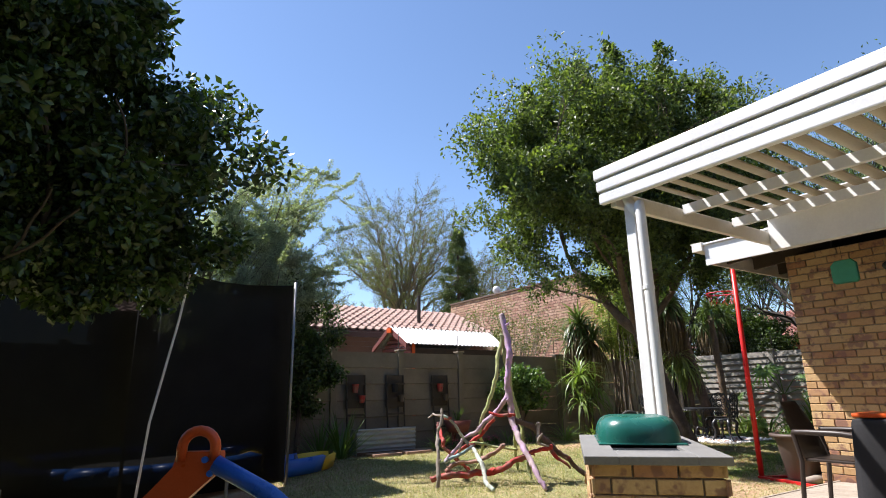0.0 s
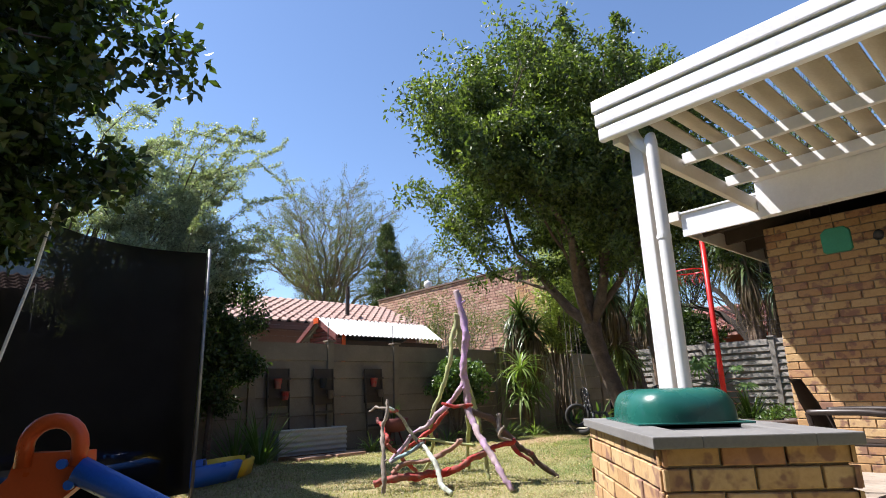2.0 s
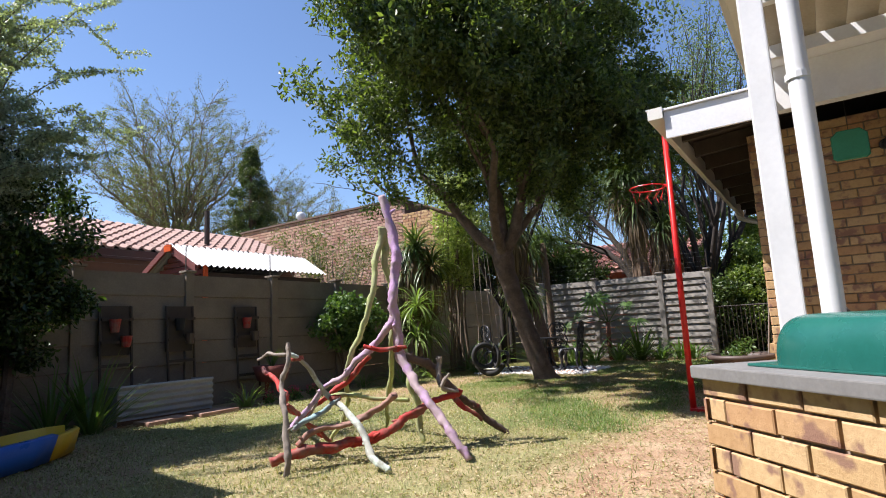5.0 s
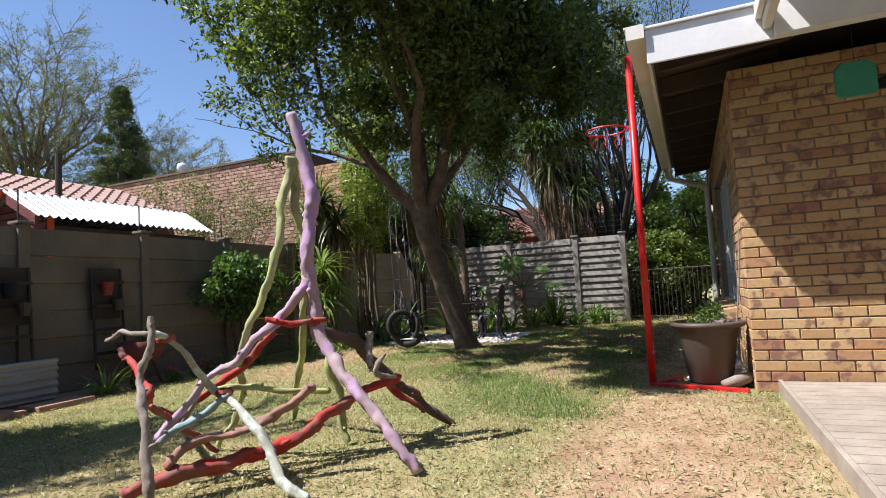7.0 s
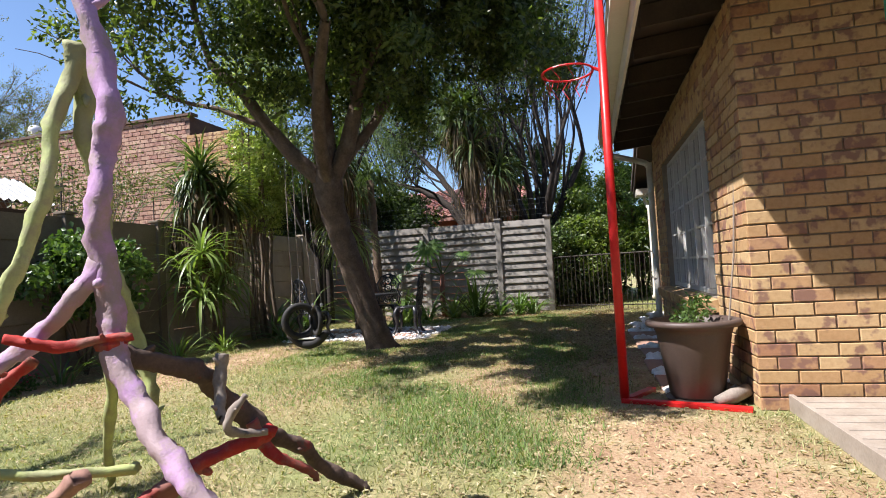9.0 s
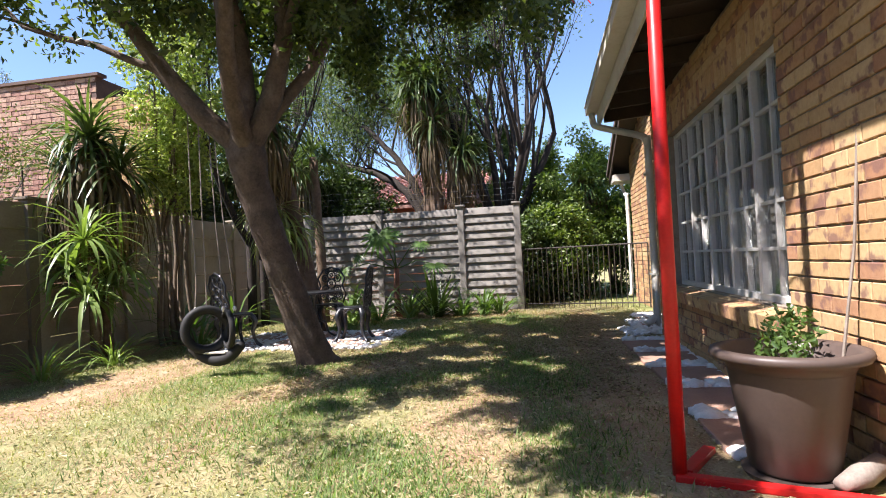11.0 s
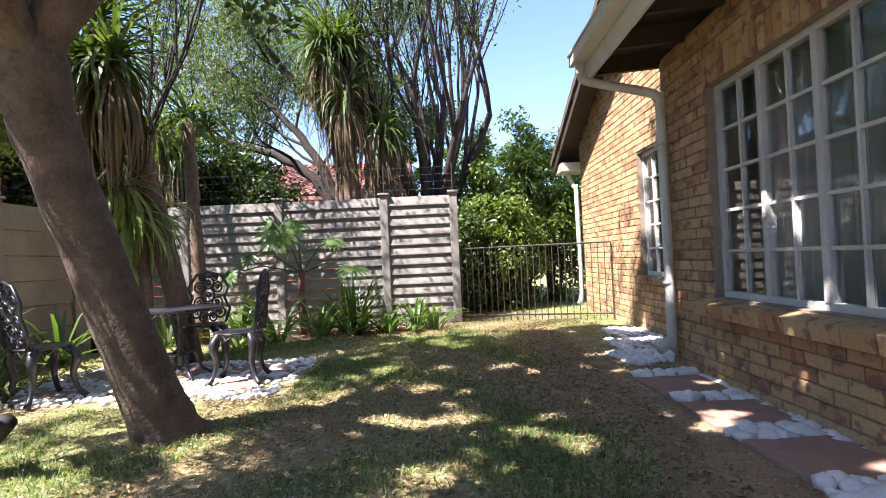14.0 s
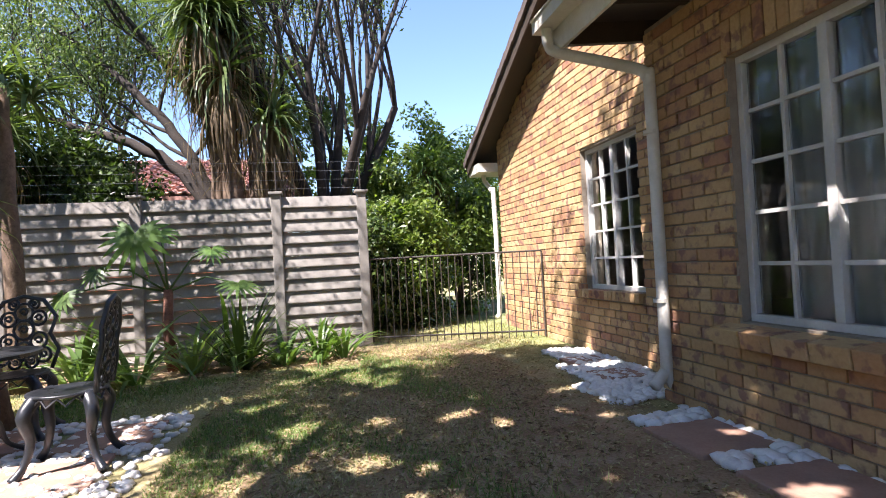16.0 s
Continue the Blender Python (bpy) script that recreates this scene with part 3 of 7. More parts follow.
# deck
deck = thing("deck", "weathered timber veranda deck", "deck", 5.5, 0, 0, kind="structure")
part("edge_board", boxed(3.62, 7.40, 3.145, 3.175, 0.0, 0.105, 0.004), DECK, deck)
board_me = mesh_of("board", boxed(0, 0.130, -4.4, 3.14, 0.075, 0.10, 0.003), DECK)
for i in range(26):
    ob = new("board", board_me)
    ob.parent = deck
    ob.matrix_parent_inverse = deck.matrix_basis.inverted()
    ob.matrix_basis = Matrix.Translation((3.63 + i * 0.1435, 0, 0))
part("under_frame", boxed(3.64, 7.34, -4.4, 3.13, 0.0, 0.07), DARKWOOD, deck)

# ---- built-in barbecue, turned against the house ----
BR = Matrix.Translation((2.43, 2.26, 0)) @ Matrix.Rotation(math.atan2(1.04, 1.07), 4, "Z")
bbq = thing("barbecue", "brick-built barbecue plinth under a grey stone slab", "barbecue", 2.43, 2.26)
part("core", boxed(0.03, 1.46, -0.68, -0.03, 0, 0.74, turn=BR), MORTAR, bbq)
ts = bmesh.new()
box(ts, -0.02, 1.51, -0.16, 0.02, 0.745, 0.79, 0.005, BR)
box(ts, -0.02, 1.51, -0.73, -0.56, 0.745, 0.79, 0.005, BR)
box(ts, -0.02, 0.30, -0.56, -0.16, 0.745, 0.79, 0.005, BR)
box(ts, 1.25, 1.51, -0.56, -0.16, 0.745, 0.79, 0.005, BR)
part("slab", ts, SLATE, bbq, "dark grey stone slab")
part("grill_box", boxed(0.31, 1.24, -0.55, -0.17, 0.742, 0.775, turn=BR), IRON, bbq)


def dome_lid():
    bm = bmesh.new()
    n, m_ = 36, 9
    rings = []
    for j in range(m_ + 1):
        a = j / m_ * math.pi / 2
        k, z = math.cos(a) ** 0.55, 0.16 * math.sin(a) ** 0.85
        ring = []
        for i in range(n):
            t = 2 * math.pi * i / n
            c, s = math.cos(t), math.sin(t)
            px = 0.36 * math.copysign(abs(c) ** 0.55, c) * (0.62 + 0.38 * k if j < m_ else 0.62)
            py = 0.27 * math.copysign(abs(s) ** 0.7, s) * (0.45 + 0.55 * k if j < m_ else 0.45)
            ring.append(bm.verts.new(BR @ Vector((0.97 + px, -0.36 + py, 0.80 + z))))
        rings.append(ring)
    for a, b in zip(rings, rings[1:]):
        for i in range(n):
            bm.faces.new((a[i], a[(i + 1) % n], b[(i + 1) % n], b[i]))
    bm.faces.new(rings[-1])
    return bm


lid = tagged(part("grill_lid", dome_lid(), GREEN_PAINT, None, "", True), "dark green enamelled domed lid on the barbecue slab", "lid")
part("lid_rim", box(bmesh.new(), 0.60, 1.34, -0.63, -0.09, 0.791, 0.80, 0.003, BR), GREEN_PAINT, lid)

# ---- precast fence ----
def fence(name, label, axis, at, stops, top, rows, mat):
    ob = tagged(new(name), label, "fence", kind="structure")
    ob.matrix_world = pose(stops[0], at, 0) if axis == "x" else pose(at, stops[0], 0)
    rot = Matrix.Identity(4) if axis == "x" else Matrix.Rotation(math.pi / 2, 4, "Z")
    place = (lambda s: Matrix.Translation((s, at, 0)) @ rot) if axis == "x" else (lambda s: Matrix.Translation((at, s, 0)) @ rot)
    pb = boxed(-0.065, 0.065, -0.07, 0.07, 0, top + 0.03, 0.01)
    box(pb, -0.09, 0.09, -0.10, 0.10, top + 0.03, top + 0.065, 0.008)
    post_me = mesh_of("post", pb, mat)
    h = top / rows
    for s in stops:
        o = new("post", post_me)
        o.parent, o.matrix_parent_inverse = ob, ob.matrix_basis.inverted()
        o.matrix_basis = place(s)
    for a, b in zip(stops, stops[1:]):
        bm = bmesh.new()
        L = b - a - 0.12
        lip = 0.046 if rows > 8 else 0.032
        prof = [(-0.02, 0.0), (0.02, 0.0), (lip, 0.010), (lip, 0.022), (0.008, h - 0.004), (-0.008, h - 0.004), (-lip, 0.022), (-lip, 0.010)]
        e0 = [bm.verts.new((-L / 2, y, z)) for y, z in prof]
        e1 = [bm.verts.new((L / 2, y, z)) for y, z in prof]
        bm.faces.new(e0)
        bm.faces.new(list(reversed(e1)))
        for i in range(8):
            bm.faces.new((e0[i], e1[i], e1[(i + 1) % 8], e0[(i + 1) % 8]))
        me = mesh_of("panel", bm, mat)
        for k in range(rows):
            o = new("panel", me)
            o.parent, o.matrix_parent_inverse = ob, ob.matrix_basis.inverted()
            o.matrix_basis = place((a + b) / 2) @ Matrix.Translation((0, random.uniform(-0.004, 0.004), k * h)) @ Matrix.Rotation(random.uniform(-0.003, 0.003), 4, "Y")
    return ob


fence("fence_back", "grey-brown precast concrete panel fence with shade painted into its colour", "x", 10.8, [-7.8, -6.25, -4.7, -3.15, -1.6, -0.05, 1.45, 2.97, 4.5, 6.03, 7.6, 9.12, 10.7], 1.98, 6, FENCE_BROWN_SHADED)
fence("fence_corner", "precast concrete panel fence behind the yuccas, painted lighter tan as if lit", "x", 10.8, [10.83, 12.25, 13.8, 15.2, 16.06], 1.98, 6, FENCE_TAN_LIT)
fence("fence_far", "pale precast concrete fence of overlapping panels", "y", 16.2, [5.2, 6.33, 8.05, 9.6, 10.7], 2.08, 13, CONCRETE)
# Unseen closing walls, made tall to keep low skylight off the house front.
tagged(part("sky_block_west", boxed(-6.0, -5.8, -5.0, 10.7, 0, 4.6), FENCE_BROWN_SHADED), "unseen plain concrete wall closing the garden, raised to block skylight", "wall", kind="structure")
tagged(part("sky_block_start", boxed(-2.2, -2.0, -4.8, 3.2, 0, 5.2), FENCE_BROWN_SHADED), "unseen plain wall behind the start, added to block western skylight", "wall", kind="structure")
tagged(part("sky_block_south", boxed(-5.8, 7.36, -5.0, -4.8, 0, 4.6), FENCE_BROWN_SHADED), "unseen plain concrete wall closing the garden, raised to block skylight", "wall", kind="structure")

# gate
gate = thing("garden_gate", "low dark iron bar gate between fence and house", "gate", 15.9, 4.0)
A, B = Vector((16.2, 5.12, 0)), Vector((15.55, 2.86, 0))
for z in (0.10, 1.18):
    part("rail", tube(bmesh.new(), [A + Vector((0, 0, z)), B + Vector((0, 0, z))], 0.013, 6), GATE_IRON, gate)
for i in range(25):
    p = A.lerp(B, i / 24)
    part("bar", tube(bmesh.new(), [p + Vector((0, 0, 0.02)), p + Vector((0, 0, 1.18))], 0.013 if i in (0, 24) else 0.007, 6), GATE_IRON, gate)

# ---- red netball post ----
rp = thing("netball_post", "red painted steel goal post with a ring and a flat base", "goal post", 7.62, 4.15)
part("pole", tube(bmesh.new(), [(7.62, 4.15, 0.02), (7.63, 4.15, 1.3), (7.64, 4.14, 3.11)], 0.032, 16), RED_PAINT, rp, smooth=True)
for (ax, ay), (bx, by) in (((7.61, 4.17), (7.36, 3.39)), ((7.65, 4.12), (7.98, 3.93))):
    turn = Matrix.Translation((ax, ay, 0)) @ Matrix.Rotation(math.atan2(by - ay, bx - ax), 4, "Z")
    part("base_bar", boxed(0, math.hypot(bx - ax, by - ay), -0.03, 0.03, 0.0, 0.032, 0.006, turn), RED_PAINT, rp)
ring_ob = part("ring", tube(bmesh.new(), [(7.70 + 0.19 * math.cos(a * math.pi / 12), 4.40 + 0.19 * math.sin(a * math.pi / 12), 2.44) for a in range(25)], 0.008, 6), RED_PAINT, rp)
net_bm = bmesh.new()
for k in range(10):
    a = 2 * math.pi * k / 10
    tube(net_bm, [(7.70 + 0.19 * math.cos(a), 4.40 + 0.19 * math.sin(a), 2.44), (7.70 + 0.16 * math.cos(a + 0.3), 4.40 + 0.16 * math.sin(a + 0.3), 2.36), (7.70 + 0.14 * math.cos(a), 4.40 + 0.14 * math.sin(a), 2.28)], 0.003, 4, False)
part("ring_net", net_bm, RED_PAINT, ring_ob)
part("ring_arm", tube(bmesh.new(), [(7.64, 4.14, 2.40), (7.66, 4.22, 2.44)], 0.012, 6), RED_PAINT, rp)

# flower pot
pot = thing("plant_pot", "large brown plastic plant pot with a small shrub", "plant pot", 7.68, 3.66)
part("tub", lathe(bmesh.new(), [(0.0, 0.035), (0.165, 0.035), (0.178, 0.05), (0.245, 0.47), (0.262, 0.515), (0.305, 0.525), (0.318, 0.545), (0.312, 0.565), (0.285, 0.572), (0.262, 0.555), (0.24, 0.47), (0.0, 0.46)], 7.68, 3.66), POT, pot, smooth=True)
part("saucer", lathe(bmesh.new(), [(0.0, 0.0), (0.19, 0.0), (0.21, 0.03), (0.0, 0.03)], 7.68, 3.66), POT, pot)
# ---- plants ----
def leaf_cloud(name, centres, count, spread, size, material, parent, aspect=2.2, droop=0.3, seed=1, label="", open_=None):
    """Many small folded leaves around the given clump centres; open_ thins them where the crown has gaps."""
    rng = np.random.default_rng(seed)
    c = np.asarray([tuple(v[:3]) for v in centres], float)
    w = np.asarray([v[3] if len(v) > 3 else spread for v in centres], float)
    idx = rng.integers(0, len(c), count)
    d = rng.normal(size=(count, 3))
    d /= np.linalg.norm(d, axis=1)[:, None]
    r = rng.random(count) ** 0.45
    p = c[idx] + d * (r * w[idx])[:, None] * np.array([1, 1, 0.85])
    if open_ is not None:
        p = p[open_(p, rng)]
        count = len(p)
    a = rng.normal(size=(count, 3))
    a[:, 2] -= droop
    a /= np.linalg.norm(a, axis=1)[:, None]
    b = np.cross(a, rng.normal(size=(count, 3)))
    b /= np.linalg.norm(b, axis=1)[:, None] + 1e-9
    s = size * rng.uniform(0.6, 1.25, count)
    a *= s[:, None]
    b *= (s / aspect)[:, None]
    nrm = np.cross(a, b)
    nrm *= (0.25 * s / (np.linalg.norm(nrm, axis=1) + 1e-9))[:, None]
    v = np.stack([p, p + a * 0.5 + b * 0.5 + nrm * 0.5, p + a, p + a * 0.5 - b * 0.5 + nrm * 0.5], 1).reshape(-1, 3)
    base = np.arange(count)[:, None] * 4
    f = np.concatenate([base + np.array([[0, 1, 2]]), base + np.array([[0, 2, 3]])], 0)
    me = bpy.data.meshes.new(name)
    me.vertices.add(len(v))
    me.vertices.foreach_set("co", v.astype(np.float32).ravel())
    me.loops.add(f.size)
    me.loops.foreach_set("vertex_index", f.astype(np.int32).ravel())
    me.polygons.add(len(f))
    me.polygons.foreach_set("loop_start", (np.arange(len(f)) * 3).astype(np.int32))
    me.update(calc_edges=True)
    me.materials.append(material)
    ob = new(name, me)
    if parent is not None:
        ob.parent = parent
        ob.matrix_parent_inverse = parent.matrix_basis.inverted()
    return tagged(ob, label, kind="stuff" if parent is None else "")


def grow(bm, start, direction, length, radius, depth, tips, rng, spread=0.6, up=0.15, kids=3, seg=7, wob=0.25, shrink=0.68):
    """A limb that bends, tapers and forks; collects its ends in tips."""
    p, d = Vector(start), Vector(direction).normalized()
    pts, rad = [p.copy()], [radius]
    n = 4
    for i in range(n):
        d = (d + Vector([rng.uniform(-wob, wob) for _ in range(3)]) + Vector((0, 0, up * 0.4))).normalized()
        p = p + d * (length / n)
        pts.append(p.copy())
        rad.append(radius * (1 - 0.45 * (i + 1) / n))
    tube(bm, pts, rad, seg if radius > 0.03 else 5, False, 0.08)
    if depth == 0:
        tips.append(p.copy())
        tips.append(pts[2].copy())
        return
    for k in range(kids):
        q = pts[-1] if k < 2 else pts[rng.randint(2, n - 1)]
        dd = (d + Vector([rng.uniform(-spread, spread) for _ in range(3)]) + Vector((0, 0, up))).normalized()
        grow(bm, q, dd, length * rng.uniform(0.62, 0.85), rad[-1] * rng.uniform(0.65, 0.85), depth - 1, tips, rng, spread, up, kids, seg, wob, shrink)


def blades(name, cx, cy, cz, count, length, width, material, parent, seed=1, lean=0.6, arch=0.5, seg=4, label="", ring=0.03, dirs=None, single=False):
    """Strap leaves that rise from one crown and arch over; single: each leaf is a part of its own."""
    rng = random.Random(seed)
    v, f = [], []
    for i in range(count):
        az = rng.uniform(0, 2 * math.pi)
        el = rng.uniform(lean, 1.45) if dirs is None else rng.uniform(*dirs)
        L = length * rng.uniform(0.6, 1.1)
        w = width * rng.uniform(0.7, 1.1)
        h = Vector((math.cos(az), math.sin(az), 0))
        sd = Vector((-math.sin(az), math.cos(az), 0))
        p = Vector((cx, cy, cz)) + h * rng.uniform(0, ring)
        base = len(v)
        e = el
        for k in range(seg + 1):
            t = k / seg
            ww = w * (0.5 + 1.2 * t if t < 0.4 else 1.0 * (1 - t) / 0.6 + 0.03)
            v += [tuple(p - sd * ww * 0.5 + Vector((0, 0, ww * 0.15))), tuple(p), tuple(p + sd * ww * 0.5 + Vector((0, 0, ww * 0.15)))]
            p = p + (h * math.cos(e) + Vector((0, 0, math.sin(e)))) * (L / seg)
            e -= arch * rng.uniform(0.6, 1.3) / seg * 2
        for k in range(seg):
            b = base + 3 * k
            f += [(b, b + 1, b + 4, b + 3), (b + 1, b + 2, b + 5, b + 4)]
        if single:
            raw("leaf", v, f, material, parent, label, smooth=True)
            v, f = [], []
    return None if single else raw(name, v, f, material, parent, label, "stuff", smooth=True)



# shade tree on the lawn
def ellipsoid_clumps(rng, n, c, r, lo, hi, inner=0.55):
    """Clump centres spread over the outer part of an ellipsoid, with gaps."""
    out = []
    while len(out) < n:
        d = Vector([rng.gauss(0, 1) for _ in range(3)]).normalized()
        k = rng.uniform(inner, 1.0)
        bump = 1 + 0.22 * noise.noise(d * 2.3 + Vector(c))
        p = Vector(c) + Vector((d.x * r[0], d.y * r[1], d.z * r[2])) * k * bump
        if noise.noise(p * 0.9) > -0.28:
            out.append((p.x, p.y, p.z, rng.uniform(lo, hi)))
    return out


tree = thing("shade_tree", "leaning shade tree with a dense olive-green crown", "tree", 10.75, 7.32)
tb = bmesh.new()
tp, tr_ = smooth_path([(10.64, 7.14, -0.05), (10.60, 7.17, 0.12), (10.50, 7.30, 0.6), (10.36, 7.47, 1.3), (10.22, 7.57, 1.85), (10.12, 7.58, 2.2), (10.05, 7.58, 2.45)], [0.27, 0.19, 0.165, 0.16, 0.17, 0.19, 0.16], 4)
tube(tb, tp, tr_, 14, True, 0.12)
rng = random.Random(5)
tips = []
for d, L, r in (((-0.6, 0.75, 0.7), 2.2, 0.115), ((-0.1, -0.6, 1.1), 2.3, 0.12), ((0.3, 0.5, 1.0), 2.2, 0.10), ((-0.9, -0.05, 0.9), 2.3, 0.10), ((0.3, -0.8, 0.75), 2.1, 0.08), ((-0.3, 0.1, 1.3), 2.5, 0.14)):
    grow(tb, (10.1, 7.56, 2.2), d, L, r, 3, tips, rng, 0.65, 0.16, 3)
part("trunk", tb, BARK, tree, "dark bark", True)
# Low forward clumps (y 6 to 7) are added overhead to shade lawn and path.
clumps = [(*t, rng.uniform(0.3, 0.6)) for t in tips if 2.7 < t.z < 9.8] + ellipsoid_clumps(rng, 400, (9.55, 7.9, 5.2), (3.3, 3.1, 2.5), 0.22, 0.48, 0.45) + ellipsoid_clumps(rng, 90, (11.5, 6.7, 6.4), (1.4, 1.4, 1.3), 0.2, 0.42, 0.2) + ellipsoid_clumps(rng, 80, (10.4, 6.5, 4.3), (1.8, 1.5, 1.3), 0.22, 0.42, 0.3) + ellipsoid_clumps(rng, 50, (8.7, 8.6, 4.0), (1.6, 1.4, 1.0), 0.22, 0.42, 0.3) + ellipsoid_clumps(rng, 130, (10.4, 5.4, 4.4), (1.5, 1.6, 1.5), 0.2, 0.4, 0.2) + ellipsoid_clumps(rng, 70, (7.4, 7.2, 5.2), (1.0, 0.9, 0.8), 0.2, 0.4, 0.1) + ellipsoid_clumps(rng, 80, (7.2, 6.5, 4.7), (1.1, 0.9, 0.8), 0.2, 0.4, 0.1) + ellipsoid_clumps(rng, 60, (6.6, 6.75, 4.75), (0.9, 0.7, 0.6), 0.2, 0.36, 0.1) + ellipsoid_clumps(rng, 90, (8.7, 6.1, 4.7), (1.4, 1.0, 0.8), 0.2, 0.4, 0.1) + ellipsoid_clumps(rng, 110, (9.8, 6.3, 6.6), (1.7, 1.7, 1.6), 0.2, 0.4, 0.2)
for k in range(64):
    px, py, pz = 9.9 + rng.uniform(-2.6, 2.6), 7.6 + rng.uniform(-2.4, 2.8), rng.uniform(7.7, 8.6)
    pz -= 0.15 * ((px - 9.6) ** 2 + (py - 7.9) ** 2)
    clumps += [(px + rng.uniform(-0.06, 0.06), py + rng.uniform(-0.06, 0.06), pz - 0.2 * j, 0.11 + 0.05 * j) for j in range(6)]
clumps = [c for c in clumps if c[2] > 2.9 and c[1] - 0.5 * c[2] > (2.1 if c[2] < 5.2 else 1.5) and (noise.noise(Vector(c[:3]) * (1.7 if c[0] > 10.6 else 0.8) + Vector((3, 1, 7))) > (-0.05 if c[0] > 10.4 and c[1] > 5.6 else -0.4 if c[1] < 8.4 else 0.05 if c[1] < 9.6 else 0.18))]


def crown_gaps(p, rng):
    """Clearings in the crown slanted along the sun, putting flecks on the lawn, not the path."""
    u, v = p[:, 0] + 0.392 * p[:, 2], p[:, 1] - 0.549 * p[:, 2]
    g = np.zeros(len(p))
    for k, (amp, f) in enumerate(((0.7, 1.5), (1.0, 3.4), (0.9, 7.0))):
        for j in range(4):
            a = 0.7 + 1.9 * k + 0.85 * j
            g += 0.5 * amp * np.sin(f * 2.1 * (u * math.cos(a) + v * math.sin(a)) + 1.7 * j + 2.6 * k + 0.9 * np.sin(f * (u * math.sin(a) - v * math.cos(a))))
    return g < 0.80 - 0.55 * np.clip(3.2 - v, 0, 1) + 0.9 * np.clip(5.0 - v, 0, 1) * np.clip(2 * v - 6.2, 0, 1) + 0.12 * rng.normal(size=len(p))


leaf_cloud("crown", clumps, 310000, 0.5, 0.095, LEAF_MAIN, tree, seed=3, open_=crown_gaps)

# near tree by the trampoline
ntree = thing("garden_tree", "bushy dark green tree with broad leaves", "tree", -1.5, 5.9)
nb, ntips = bmesh.new(), []
tube(nb, *smooth_path([(-1.5, 5.9, -0.05), (-1.45, 5.85, 0.5), (-1.35, 5.6, 1.3), (-1.1, 5.4, 2.0)], [0.2, 0.14, 0.13, 0.12], 4), 12, True, 0.1)
rng = random.Random(9)
for d in ((1, -0.4, 0.7), (-0.6, 0.3, 1), (0.5, 0.6, 0.9), (0.1, -0.8, 0.9), (0.3, 0, 1.4)):
    grow(nb, (-1.1, 5.4, 1.95), d, 1.1, 0.07, 2, ntips, rng, 0.6, 0.1, 3)
part("trunk", nb, DARKWOOD, ntree, "dark bark", True)
# Upper clumps around z 5.6 are added out of view to shade the ground.
ncl = [c for c in ellipsoid_clumps(rng, 420, (-1.1, 5.05, 3.6), (2.35, 1.6, 1.9), 0.16, 0.34, 0.3) if (c[2] < 3.9 or c[0] + 0.5 * (c[2] - 3.9) < 0.50) and noise.noise(Vector(c[:3]) * 1.4) > -0.3] + [c for c in ellipsoid_clumps(rng, 160, (-1.9, 5.6, 5.6), (2.0, 1.8, 1.5), 0.2, 0.4, 0.3) if c[0] < -1.25 - 0.35 * (c[2] - 5.0)] + ellipsoid_clumps(rng, 130, (-0.6, 5.2, 2.25), (1.9, 0.9, 0.55), 0.15, 0.3, 0.2) + ellipsoid_clumps(rng, 120, (-1.6, 4.4, 3.2), (1.6, 0.8, 1.4), 0.15, 0.3, 0.3)
leaf_cloud("crown", ncl, 250000, 0.3, 0.085, LEAF_TREE, ntree, aspect=1.8, seed=4)

# light shrub-tree and dark bush behind the trampoline
rng = random.Random(12)
gt = thing("wispy_shrub", "tall grey-green shrub with arching shoots", "shrub", 2.6, 10.1)
gbm, gcl = bmesh.new(), []
for i in range(84):
    a = rng.uniform(-1.2, 1.2) if i % 4 else rng.uniform(0, 6.28)
    x0, y0 = 2.3 + rng.uniform(-1.0, 0.7), 10.1 + rng.uniform(-0.25, 0.2)
    h, out_ = rng.uniform(2.6, 5.3), rng.uniform(0.4, 1.6)
    bow = rng.uniform(0.15, 0.55)
    pts = [(x0 + math.cos(a) * out_ * t * t, y0 + math.sin(a) * 0.5 * out_ * t * t, h * ((1 + bow) * t - bow * t ** 3)) for t in (0, 0.25, 0.5, 0.75, 1.0, 1.18)]
    tube(gbm, pts, [0.022, 0.018, 0.012, 0.008, 0.005, 0.002], 5, False)
    for k in range(22):
        q = Vector(pts[3]).lerp(Vector(pts[4]), k / 11) if k < 11 else Vector(pts[4]).lerp(Vector(pts[5]), (k - 11) / 11)
        gcl.append((*q, 0.11 * (1.1 - k / 24)))
        if k % 6 == 2:
            side = Vector((rng.uniform(-0.2, 1.0), rng.uniform(-0.5, 0.5), rng.uniform(-0.1, 0.5))).normalized() * rng.uniform(0.2, 0.42)
            tube(gbm, [q, q + side * 0.6, q + side - Vector((0, 0, 0.03))], [0.004, 0.003, 0.0015], 4, False)
            gcl += [(*(q + side * m), 0.045) for m in (0.35, 0.6, 0.8, 1.0)]
part("stem", gbm, BARK, gt, kind="stuff")
leaf_cloud("foliage", gcl, 62000, 0.2, 0.05, LEAF_GREY, gt, aspect=2.6, seed=5)
body = [c for c in ellipsoid_clumps(rng, 330, (2.45, 10.0, 3.1), (1.5, 0.55, 1.35), 0.12, 0.26, 0.3) if noise.noise(Vector(c[:3]) * 2.1) > -0.2]
leaf_cloud("foliage", body, 80000, 0.2, 0.05, LEAF_GREY, gt, aspect=2.6, seed=15)
db = thing("dark_bush", "dark green bush against the concrete fence", "shrub", 3.6, 10.2)
